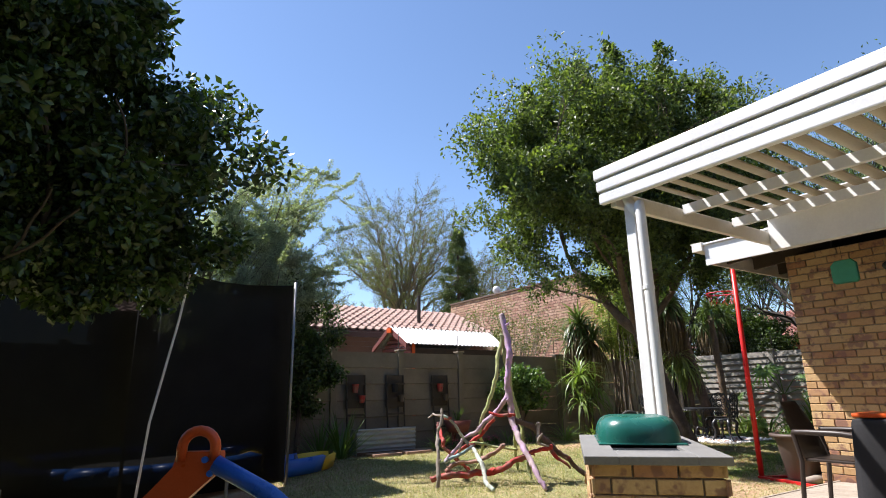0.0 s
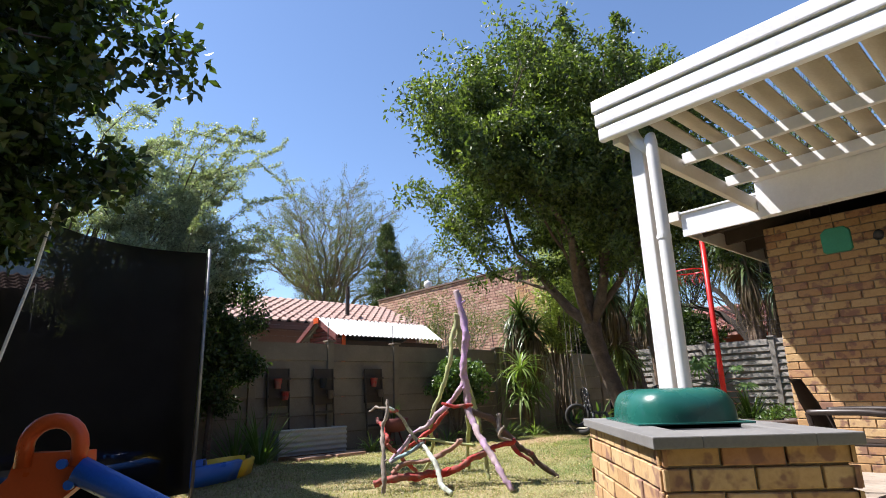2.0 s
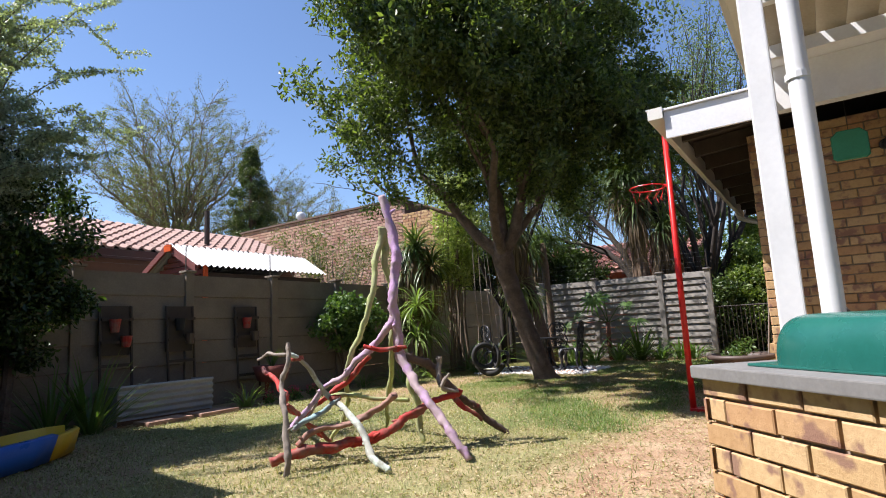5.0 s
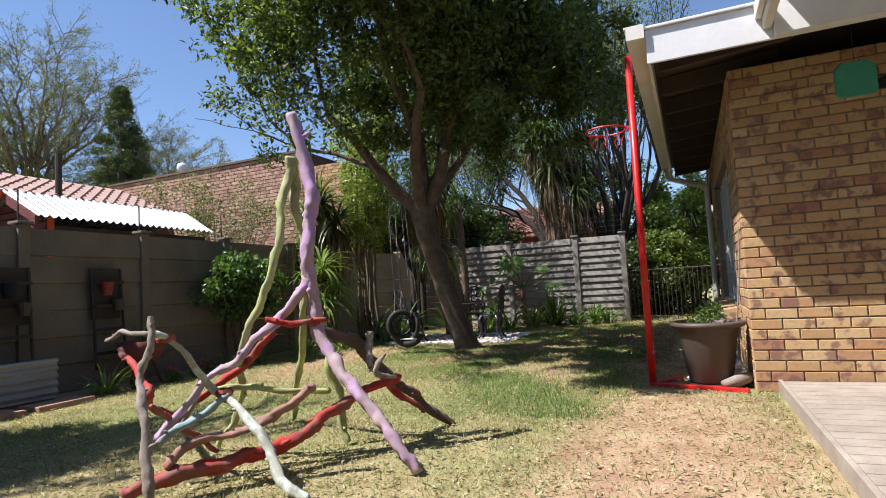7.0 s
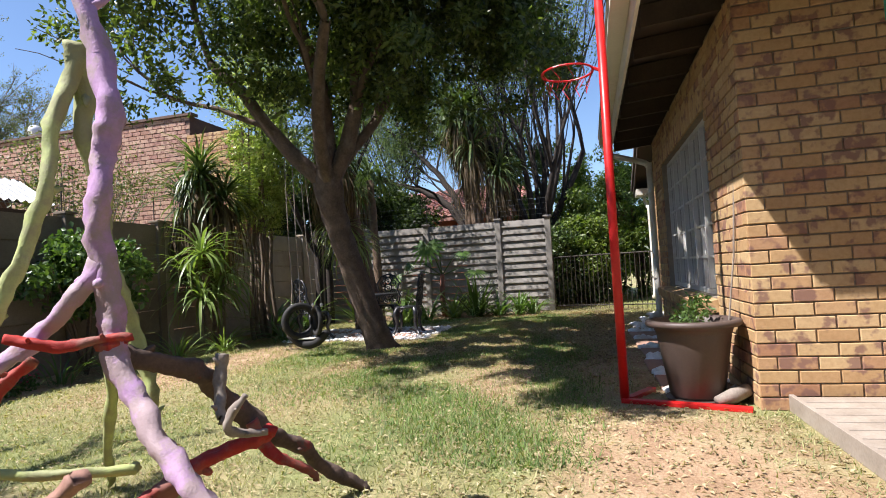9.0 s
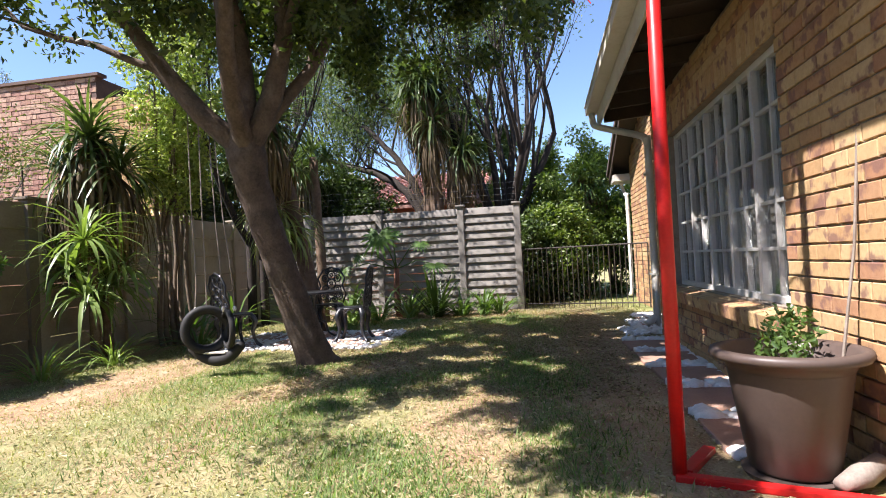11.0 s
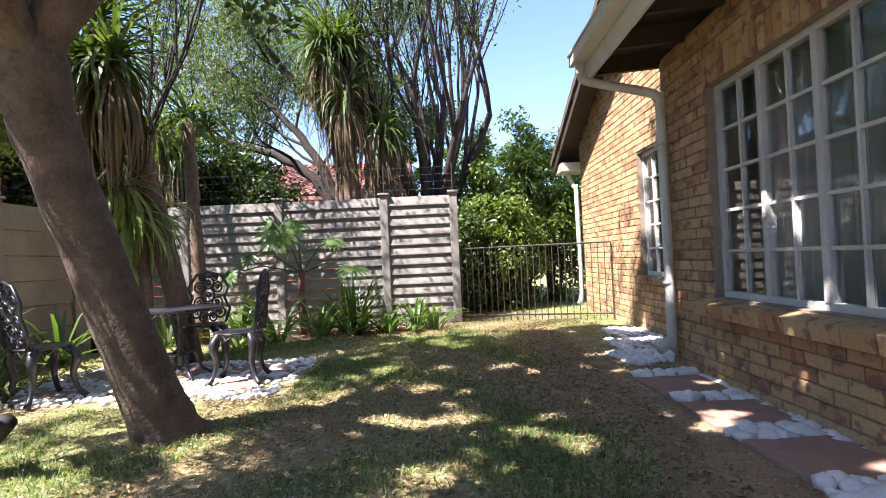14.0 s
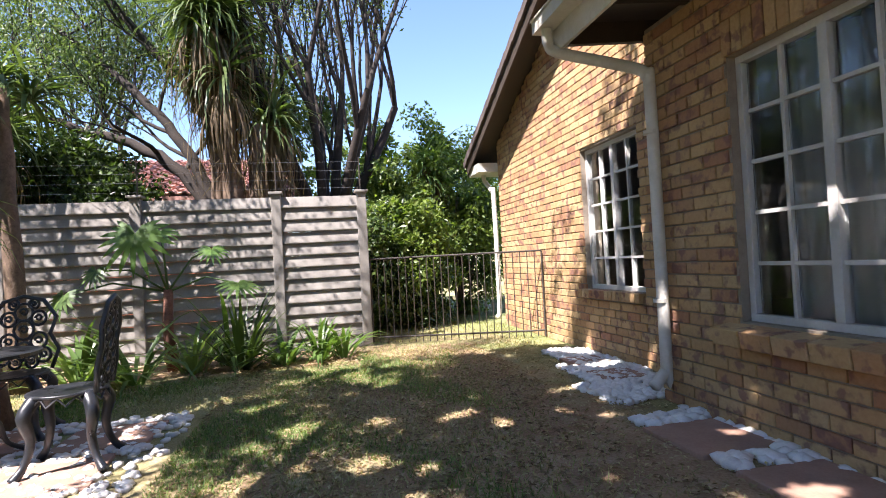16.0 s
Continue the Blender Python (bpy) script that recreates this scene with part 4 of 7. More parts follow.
part("stem", tube(bmesh.new(), [(3.6, 10.2, 0), (3.65, 10.2, 1.2), (3.5, 10.15, 2.3)], [0.06, 0.05, 0.03], 7), BARK, db)
leaf_cloud("foliage", ellipsoid_clumps(rng, 110, (3.35, 10.15, 1.9), (0.95, 0.5, 1.5), 0.15, 0.3, 0.3), 26000, 0.25, 0.08, LEAF_NEAR, db, seed=6)

# ---- trampoline with its net ----
tr = thing("trampoline", "round trampoline inside a black safety net on steel poles", "trampoline", 0.95, 8.9)
TC, TR = Vector((0.95, 8.9, 0)), 2.09
pole_pts = [TC + Vector((math.cos(radians(-40 + 60 * k)), math.sin(radians(-40 + 60 * k)), 0)) * TR for k in range(6)]
for i, p in enumerate(pole_pts):
    p = p if i in (0, 1) else TC + (p - TC) * 0.93
    part("pole", tube(bmesh.new(), [p + Vector((0, 0, 0)), p + Vector((0, 0, 2.66))], 0.019, 8), GALV, tr, smooth=True)
for a, b in zip(pole_pts, pole_pts[1:] + pole_pts[:1]):
    a, b = TC + (a - TC) * 0.985, TC + (b - TC) * 0.985
    nbm = bmesh.new()
    rows = []
    for j, z in enumerate((0.06, 1.0, 1.8, 2.35, 2.62)):
        rows.append([nbm.verts.new(a.lerp(b, i / 6) + Vector((0, 0, z - (0.10 * math.sin(math.pi * i / 6) if j == 4 else 0))) - (a.lerp(b, i / 6) - TC).normalized() * 0.05 * math.sin(math.pi * i / 6)) for i in range(7)])
    for r0, r1 in zip(rows, rows[1:]):
        for i in range(6):
            nbm.faces.new((r0[i], r0[i + 1], r1[i + 1], r1[i]))
    bmesh.ops.solidify(nbm, geom=nbm.faces[:], thickness=0.006)
    part("net", nbm, NET, tr, smooth=True)
for k in range(24):
    a0, a1 = 2 * math.pi * k / 24, 2 * math.pi * (k + 1) / 24
    pb = bmesh.new()
    ring = []
    for a in (a0, (a0 + a1) / 2, a1):
        ring.append([pb.verts.new(TC + Vector((math.cos(a) * r, math.sin(a) * r, z))) for r, z in ((TR - 0.75, 0.36), (TR - 0.60, 0.40), (TR - 0.45, 0.36), (TR - 0.45, 0.22), (TR - 0.75, 0.28))])
    for r0, r1 in zip(ring, ring[1:]):
        for i in range(5):
            pb.faces.new((r0[i], r1[i], r1[(i + 1) % 5], r0[(i + 1) % 5]))
    pb.faces.new(ring[0])
    pb.faces.new(list(reversed(ring[-1])))
    part("pad", pb, YELLOW if k in (22, 23, 4, 10) else BLUE, tr, smooth=True)
part("jumping_mat", lathe(bmesh.new(), [(0, 0.30), (TR - 0.75, 0.31)], TC.x, TC.y, 36), BLACK, tr)
for k in range(6):
    a = radians(-10 + 60 * k)
    part("leg", tube(bmesh.new(), [TC + Vector((math.cos(a) * TR, math.sin(a) * TR, z)) for z in (0.0, 0.28)], 0.02, 8), GALV, tr)

# blue and yellow sand boat beside the net
boat = thing("sand_boat", "low blue and yellow plastic sand boat on the ground", "toy", 3.2, 8.7)
def hull(pts, widths, hh):
    bm = bmesh.new()
    rings = []
    for (x, y), w in zip(pts, widths):
        rings.append([bm.verts.new((x + 0.45 * q * w, y - 0.9 * q * w, z)) for q, z in ((-1.0, hh), (-0.75, 0.02), (0.75, 0.02), (1.0, hh), (0.8, hh + 0.015), (0.6, 0.08), (-0.6, 0.08), (-0.8, hh + 0.015))])
    for a, b in zip(rings, rings[1:]):
        for i in range(8):
            bm.faces.new((a[i], a[(i + 1) % 8], b[(i + 1) % 8], b[i]))
    bm.faces.new(rings[0])
    bm.faces.new(list(reversed(rings[-1])))
    bmesh.ops.recalc_face_normals(bm, faces=bm.faces[:])
    return bm


part("hull", hull([(2.6, 8.25), (2.8, 8.4), (3.1, 8.6), (3.3, 8.75)], [0.18, 0.30, 0.34, 0.33], 0.24), BLUE, boat, "blue plastic hull", True)
part("bow", hull([(3.303, 8.752), (3.5, 8.9), (3.7, 9.05), (3.8, 9.12)], [0.33, 0.30, 0.2, 0.06], 0.22), YELLOW, boat, "yellow plastic bow", True)

# ---- orange and blue seesaw ----
toy = thing("seesaw", "orange and blue plastic garden seesaw with a looped handle", "toy", 0.55, 3.9)
def plate(pts, thick, hole=None):
    """A flat moulded plate in a slanting plane with rounded outline."""
    bm = bmesh.new()
    fa = [bm.verts.new(p) for p in pts]
    f = bm.faces.new(fa)
    got = bmesh.ops.extrude_face_region(bm, geom=[f])
    bmesh.ops.translate(bm, verts=[v for v in got["geom"] if isinstance(v, bmesh.types.BMVert)], vec=thick)
    bmesh.ops.recalc_face_normals(bm, faces=bm.faces[:])
    return bm


O = Vector((0.845, 4.37, 0.745))
ux, uz = Vector((0.80, -0.5, 0.0)).normalized(), Vector((0.0, 0.0, 1.0))
loop = [O + ux * (0.115 * math.cos(a * math.pi / 10)) + uz * (0.05 + 0.11 * math.sin(a * math.pi / 10)) for a in range(11)]
part("handle", tube(bmesh.new(), [O + ux * 0.115 + uz * -0.04] + loop + [O - ux * 0.115 + uz * -0.04], 0.036, 12), ORANGE, toy, smooth=True)
arm = [O + ux * 0.15 + uz * 0.02, O + ux * 0.16 - uz * 0.10, O + ux * 0.02 - uz * 0.22, O - ux * 0.42 - uz * 0.62, O - ux * 0.66 - uz * 0.74, O - ux * 0.66 - uz * 0.50, O - ux * 0.34 - uz * 0.26, O - ux * 0.17 - uz * 0.08, O - ux * 0.145 + uz * 0.02]
part("arm", plate(arm, Vector((0.05, 0.08, 0.0))), ORANGE, toy)
for q, z in ((0.06, -0.03), (0.10, -0.12), (-0.28, -0.42)):
    c = O + ux * q + uz * z - Vector((0.05, 0.08, 0)) * 0.2
    part("bolt", tube(bmesh.new(), [c, c - Vector((0.012, 0.02, 0))], 0.022, 10), BLUE, toy)
part("beam", tube(bmesh.new(), [O + ux * 0.12 - uz * 0.06, O + ux * 0.5 - uz * 0.26, O + ux * 1.0 - uz * 0.66], 0.062, 14), BLUE, toy, "blue plastic beam", True)
part("foot", tube(bmesh.new(), [O + ux * 1.0 - uz * 0.66, O + ux * 1.12 - uz * 0.70, O + ux * 1.25 - uz * 0.715], 0.062, 12), BLUE, toy, smooth=True)
rope = thing("rope", "thin pale rope hanging from the tree", "rope", 0.6, 4.6, 0.6)
part("strand", tube(bmesh.new(), [(0.80, 5.1, 2.2), (0.74, 5.08, 1.75), (0.58, 4.9, 0.95), (0.50, 4.8, 0.02)], 0.009, 6), CREAM, rope)

# ---- stick sculpture ----
sculpture = thing("stick_sculpture", "garden sculpture of dead branches painted lilac, lime, mint and red", "sculpture", 4.7, 6.0)


def stick(kind, material, pts, radii):
    p, r = smooth_path(pts, radii, 14, 0.035)
    r = [k * (0.70 if material == LILAC else 0.8 if material == LIME else 0.68) for k in r]
    bm = tube(bmesh.new(), p, r, 12, True, 0.55)
    bm.normal_update()
    mean = sum(r) / len(r)
    for v in bm.verts:
        v.co += v.normal * mean * (0.34 * noise.noise(v.co * 24.0) + 0.22 * noise.noise(v.co * 61.0))
    rk = random.Random(len(kind) * 7 + len(pts))
    for k in range(6, len(p) - 6, 15 if material != LILAC else 33):
        q, rad = p[k], r[k]
        out_ = Vector((rk.uniform(-1, 1), rk.uniform(-1, 1), rk.uniform(-0.2, 0.8))).normalized()
        tube(bm, [q, q + out_ * rad * 1.5, q + out_ * rad * rk.uniform(1.7, 2.6)], [rad * 0.55, rad * 0.42, rad * 0.2], 6, True, 0.3)
    part("branch", bm, material, sculpture, kind.replace("_", " ").replace("stick", "branch"), True)


stick("lilac_pole", LILAC, [(5.0, 6.06, 2.18), (5.0, 5.92, 1.68), (4.97, 5.93, 1.37), (4.98, 5.92, 0.97), (4.96, 5.89, 0.77), (4.9, 5.69, 0.53), (4.84, 5.4, 0.29), (4.82, 5.16, 0.02)], [0.05, 0.06, 0.052, 0.06, 0.062, 0.05, 0.045, 0.035])
stick("lilac_brace", LILAC, [(4.98, 5.92, 1.11), (4.9, 6.05, 0.94), (4.82, 6.13, 0.81), (4.67, 6.23, 0.64), (4.53, 6.36, 0.53), (4.3, 6.48, 0.25)], [0.05, 0.04, 0.036, 0.032, 0.03, 0.026])
stick("lime_pole", LIME, [(5.05, 6.12, 1.91), (4.97, 6.13, 1.56), (4.87, 6.18, 1.15), (4.77, 6.24, 0.76), (4.79, 6.35, 0.56), (4.87, 6.46, 0.3), (4.94, 6.71, 0.02)], [0.05, 0.032, 0.03, 0.028, 0.026, 0.024, 0.02])
stick("lime_brace", LIME, [(5.05, 6.12, 1.87), (5.1, 6.09, 1.48), (5.19, 6.12, 1.06), (5.35, 6.31, 0.66), (5.76, 6.75, 0.02)], [0.05, 0.035, 0.033, 0.03, 0.024])
stick("lime_stay", LIME, [(5.14, 6.09, 1.14), (5.22, 6.02, 0.71), (5.23, 5.96, 0.34), (5.26, 5.89, 0.02)], [0.034, 0.034, 0.032, 0.026])
stick("lime_bar", LIME, [(4.6, 6.35, 0.48), (4.7, 6.2, 0.47), (4.77, 6.07, 0.45), (4.98, 5.83, 0.41)], [0.018, 0.02, 0.022, 0.02])
stick("mint_stick", MINT, [(4.22, 6.42, 0.84), (4.3, 6.38, 0.8), (4.48, 6.35, 0.59), (4.58, 6.31, 0.44), (4.48, 5.99, 0.33), (4.36, 5.72, 0.12), (4.31, 5.5, 0.02)], [0.026, 0.024, 0.026, 0.028, 0.034, 0.038, 0.034])
stick("teal_stick", TEAL, [(4.23, 6.39, 0.26), (4.42, 6.33, 0.34), (4.59, 6.25, 0.45)], [0.028, 0.03, 0.026])
stick("grey_upright", DEADWOOD, [(4.21, 6.41, 0.94), (4.19, 6.37, 0.79), (4.11, 6.37, 0.62), (4.05, 6.27, 0.49), (3.97, 6.14, 0.2), (3.95, 6.11, 0.02)], [0.022, 0.026, 0.026, 0.034, 0.038, 0.032])
stick("grey_arm", DEADWOOD, [(4.31, 6.91, 0.79), (4.26, 6.68, 0.85), (4.22, 6.42, 0.84)], [0.014, 0.02, 0.022])
stick("red_log", RED_WOOD, [(3.95, 6.33, 0.07), (4.16, 6.23, 0.13), (4.49, 6.01, 0.16), (4.77, 5.89, 0.19), (4.98, 5.8, 0.3), (5.15, 5.66, 0.4), (5.29, 5.52, 0.46)], [0.055, 0.058, 0.056, 0.055, 0.05, 0.046, 0.04])
stick("brown_stick", REDTIP, [(4.15, 6.24, 0.18), (4.29, 6.16, 0.28), (4.48, 6.0, 0.3), (4.61, 5.84, 0.38), (4.67, 5.73, 0.49)], [0.03, 0.034, 0.036, 0.04, 0.036])
stick("red_crossbar", RED_WOOD, [(4.77, 6.12, 0.87), (4.86, 5.98, 0.84), (4.96, 5.83, 0.83)], [0.022, 0.026, 0.022])
stick("red_stick", RED_WOOD, [(4.91, 6.17, 0.78), (4.81, 6.29, 0.61), (4.69, 6.45, 0.48), (4.56, 6.63, 0.29)], [0.03, 0.034, 0.032, 0.026])
stick("red_side_stick", RED_WOOD, [(4.99, 7.72, 0.66), (4.39, 6.66, 0.53), (4.46, 6.7, 0.39), (4.84, 6.7, 0.09)], [0.03, 0.032, 0.034, 0.03])
stick("low_red_stick", RED_WOOD, [(4.24, 6.46, 0.46), (4.43, 6.44, 0.3), (4.66, 6.41, 0.11)], [0.022, 0.024, 0.022])
DARK_STICK = surface("dark_red_stick", (0.06, 0.04, 0.032), (0.16, 0.11, 0.085), 0.85, 9, 70, 0.9, stain=(0.34, 0.035, 0.025), stain_amount=0.8, worn=(0.55, 0.66), dist=0.006)
stick("dark_leg", DARK_STICK, [(5.0, 5.94, 0.79), (5.2, 5.82, 0.71), (5.36, 5.76, 0.55), (5.54, 5.67, 0.38), (5.72, 5.56, 0.18), (5.88, 5.4, 0.02)], [0.05, 0.055, 0.06, 0.055, 0.045, 0.034])
stick("red_prong", RED_WOOD, [(5.42, 5.67, 0.46), (5.47, 5.59, 0.3), (5.56, 5.49, 0.16)], [0.034, 0.03, 0.02])
stick("short_prong", DEADWOOD, [(5.27, 5.69, 0.72), (5.23, 5.68, 0.58), (5.19, 5.66, 0.51)], [0.03, 0.032, 0.03])
stick("twig", DEADWOOD, [(5.14, 5.52, 0.6), (5.12, 5.58, 0.5), (5.22, 5.5, 0.47)], [0.018, 0.022, 0.02])
stick("thin_stick", DEADWOOD, [(4.5, 6.37, 0.53), (4.5, 6.43, 0.41), (4.5, 6.52, 0.3)], [0.018, 0.02, 0.016])
for p in ((4.96, 5.9, 0.82), (4.59, 6.28, 0.46), (4.3, 6.4, 0.8)):
    part("binding", lathe(bmesh.new(), [(0.045, p[2] - 0.02), (0.052, p[2]), (0.045, p[2] + 0.02)], p[0], p[1], 10), RED_WOOD, sculpture)

# ---- neighbours ----
nh = thing("neighbour_house", "neighbour's low house with weathered pink roof tiles", "house", 7, 16.5)
part("wall", boxed(0.5, 11.3, 14.5, 18.5, 0, 2.85), surface("brown_plaster", (0.16, 0.09, 0.07), (0.24, 0.14, 0.11), 0.9, 3, 40, 0.2), nh)


def tiled_slope(name, parent, corner, along, up, n, m, material, w=0.24, h=0.30):
    """Rolled roof tiles, course by course, as one real mesh."""
    v, f = [], []
    au, bu = Vector(along).normalized(), Vector(up).normalized()
    nn = au.cross(bu)
    if nn.z < 0:
        nn = -nn
    prof = [(0.0, 0.0), (0.10, 0.035), (0.22, 0.055), (0.36, 0.045), (0.5, 0.012), (0.75, -0.004), (1.0, 0.0)]
    for j in range(m):
        for i in range(n):
            b = len(v)
            for k, (s, z) in enumerate(prof):
                base = Vector(corner) + au * ((i + s) * w) + bu * (j * h)
                v.append(tuple(base + nn * (z + 0.055)))
                v.append(tuple(base + nn * (z + 0.012)))
                v.append(tuple(base + bu * (h + 0.03) + nn * (z + 0.012)))
            for k in range(len(prof) - 1):
                q = b + 3 * k
                f += [(q, q + 3, q + 5, q + 2), (q + 1, q + 4, q + 3, q)]
    return raw(name, v, f, material, parent, "", "stuff")


nh_roof = part("roof", slab(bmesh.new(), [(0.4, 13.95, 2.80), (11.5, 13.95, 2.80), (11.5, 16.55, 3.84), (0.4, 16.55, 3.84)], 0.08), TILE, nh)
part("roof", slab(bmesh.new(), [(0.4, 16.55, 3.84), (11.5, 16.55, 3.84), (11.5, 19.2, 2.8), (0.4, 19.2, 2.8)], 0.08), TILE, nh)
tiled_slope("roof_tiles", nh_roof, (0.4, 13.95, 2.80), (1, 0, 0), (0, 2.6, 1.05), 46, 9, PINKTILE)
part("fascia", boxed(0.4, 11.5, 13.90, 13.94, 2.62, 2.80), surface("maroon_paint", (0.05, 0.02, 0.018), (0.08, 0.03, 0.025), 0.6, 3, 40, 0.1), nh)
part("chimney_pipe", tube(bmesh.new(), [(9.05, 15.0, 3.2), (9.05, 15.0, 4.1)], 0.06, 10), DARKWOOD, nh_roof)

MAROON = surface("maroon_board", (0.13, 0.035, 0.03), (0.20, 0.06, 0.05), 0.75, 4, 50, 0.2)
shed = thing("garden_shed", "small maroon board shed under a corrugated zinc roof", "shed", 8.2, 12.6)
part("wall", boxed(7.0, 9.8, 11.95, 13.3, 0, 2.2), DARKWOOD, shed)
for k in range(7):
    z = 1.95 + 0.10 * k
    hw = max(0.06, (2.72 - z) * 1.35)
    part("board", boxed(6.93, 6.98, 12.6 - min(hw, 0.75), 12.6 + min(hw, 0.75), z, z + 0.085, 0.004), MAROON, shed)


def corrugated(name, quad, n, amp, material, parent, label=""):
    """A corrugated sheet between the four corners, ribs running from the first edge to the opposite one."""
    a, b, c, d = [Vector(q) for q in quad]
    nn = (b - a).cross(d - a).normalized()
    v, f = [], []
    for i in range(n * 8 + 1):
        t = i / (n * 8)
        off = nn * amp * math.sin(2 * math.pi * i / 8.0)
        for lift in (0.0, -0.003):
            v.append(tuple(a.lerp(b, t) + off + nn * lift))
            v.append(tuple(d.lerp(c, t) + off + nn * lift))
    for i in range(n * 8):
        q = 4 * i
        f += [(q, q + 4, q + 5, q + 1), (q + 2, q + 3, q + 7, q + 6), (q, q + 2, q + 6, q + 4), (q + 1, q + 5, q + 7, q + 3)]
    return raw(name, v, f, material, parent, label)


corrugated("roof_sheet", [(6.75, 11.70, 2.28), (9.75, 11.70, 2.28), (9.95, 12.6, 2.74), (6.75, 12.6, 2.76)], 26, 0.02, ZINC, shed, "grey zinc roof sheet")
corrugated("roof_sheet", [(6.75, 13.5, 2.28), (9.75, 13.5, 2.28), (9.95, 12.6, 2.74), (6.75, 12.6, 2.76)], 34, 0.014, ZINC, shed)
for s in (-1, 1):
    part("barge_board", slab(bmesh.new(), [(6.70, 12.6, 2.76), (6.70, 12.6 + s * 0.9, 2.28), (6.74, 12.6 + s * 0.9, 2.28), (6.74, 12.6, 2.76)], 0.12), MAROON, shed)
part("sign", boxed(6.66, 6.69, 12.40, 12.62, 2.60, 2.72), ORANGE, shed)
part("post", boxed(6.94, 7.0, 11.78, 11.84, 0, 2.3), ORANGE, shed)

bh = thing("brick_house", "neighbour's tall plum brick gable wall", "house", 16.2, 16.5)
part("core", boxed(14.53, 18.0, 13.2, 21.2, 0, 5.0), PURPLE_BRICK, bh)
part("chimney", boxed(14.42, 15.3, 11.92, 13.19, 0, 4.5), PURPLE_BRICK, bh)
part("vent_ball", lathe(bmesh.new(), [(0.0, 5.0), (0.07, 5.02), (0.07, 5.1), (0.14, 5.17), (0.17, 5.27), (0.14, 5.38), (0.0, 5.44)], 14.75, 18.1, 16), WHITE, bh, "white ventilator ball", True)
part("coping", boxed(14.46, 14.7, 13.1, 21.2, 5.0, 5.06), PURPLE_BRICK, bh)
v, f = [], []
for j in range(49):
    for i in range(35):
        y0 = 13.2 + i * 0.232 + (0.116 if j % 2 else 0)
        y1, z0 = min(y0 + 0.222, 21.2), j * 0.102 + 0.005
        b = len(v)
        dx = random.uniform(-0.006, 0.006)
        v += [(14.515 + dx, y0, z0), (14.515 + dx, y1, z0), (14.515 + dx, y1, z0 + 0.084), (14.515 + dx, y0, z0 + 0.084), (14.54, y0, z0), (14.54, y1, z0), (14.54, y1, z0 + 0.084), (14.54, y0, z0 + 0.084)]
        f += [(b, b + 3, b + 2, b + 1), (b, b + 4, b + 7, b + 3), (b + 1, b + 2, b + 6, b + 5), (b + 3, b + 7, b + 6, b + 2), (b, b + 1, b + 5, b + 4)]
raw("bricks", v, f, brick_surface("plum_bricks", True, PLUM), bh, "", "stuff")
ph = thing("pink_house", "salmon plastered house with a red tiled roof beyond the fence", "house", 24, 9)
part("wall", boxed(21.5, 27, 6.8, 13, 0, 2.75), PINKWALL, ph)
ph_roof = part("roof", slab(bmesh.new(), [(21.0, 6.3, 2.75), (24.2, 6.3, 4.1), (24.2, 13.5, 4.1), (21.0, 13.5, 2.75)], 0.1), REDTILE, ph)
part("roof", slab(bmesh.new(), [(27.4, 6.3, 2.75), (24.2, 6.3, 4.1), (24.2, 13.5, 4.1), (27.4, 13.5, 2.75)], 0.1), REDTILE, ph)
tiled_slope("roof_tiles", ph_roof, (21.0, 6.3, 2.76), (0, 1, 0), (3.2, 0, 1.35), 30, 11, REDTILE)

# ---- trees beyond the fences ----
STEM_BARK = surface("grey_stem_bark", (0.016, 0.013, 0.011), (0.058, 0.045, 0.037), 0.95, 8, 45, 0.9, dist=0.015)


def bare_tree(name, label, base, height, spread_, material, leaves, leaf_size, seed, kids=4, depth=3, clump=0.5, stems=5, up=0.2, trunk=0.12, fork=0.25):
    ob = thing(name, label, "tree", *base)
    r = random.Random(seed)
    bm, ends = bmesh.new(), []
    b = Vector(base)
    for k in range(stems):
        a = 2 * math.pi * (k + r.uniform(-0.3, 0.3)) / stems
        d = Vector((math.cos(a) * spread_, math.sin(a) * spread_, 1.0)).normalized()
        grow(bm, b + Vector((math.cos(a) * 0.15, math.sin(a) * 0.15, height * fork * r.uniform(0.6, 1.0))), d, height * 0.32, trunk * r.uniform(0.6, 1.0), depth, ends, r, 0.45, up, kids, 6, 0.12)
        tube(bm, [b + Vector((math.cos(a) * 0.15, math.sin(a) * 0.15, -0.05)), b + Vector((math.cos(a) * 0.15, math.sin(a) * 0.15, height * fork))], trunk, 7, False, 0.1)
    part("trunk", bm, STEM_BARK, ob, "", True)
    if leaves:
        leaf_cloud("crown", [(*e, r.uniform(clump * 0.5, clump)) for e in ends], leaves, clump, leaf_size, material, ob, aspect=2.5, droop=0.6, seed=seed)
    return ob


ACACIA_BARK = surface("acacia_bark", (0.11, 0.085, 0.06), (0.21, 0.17, 0.12), 0.9, 8, 45, 0.6)


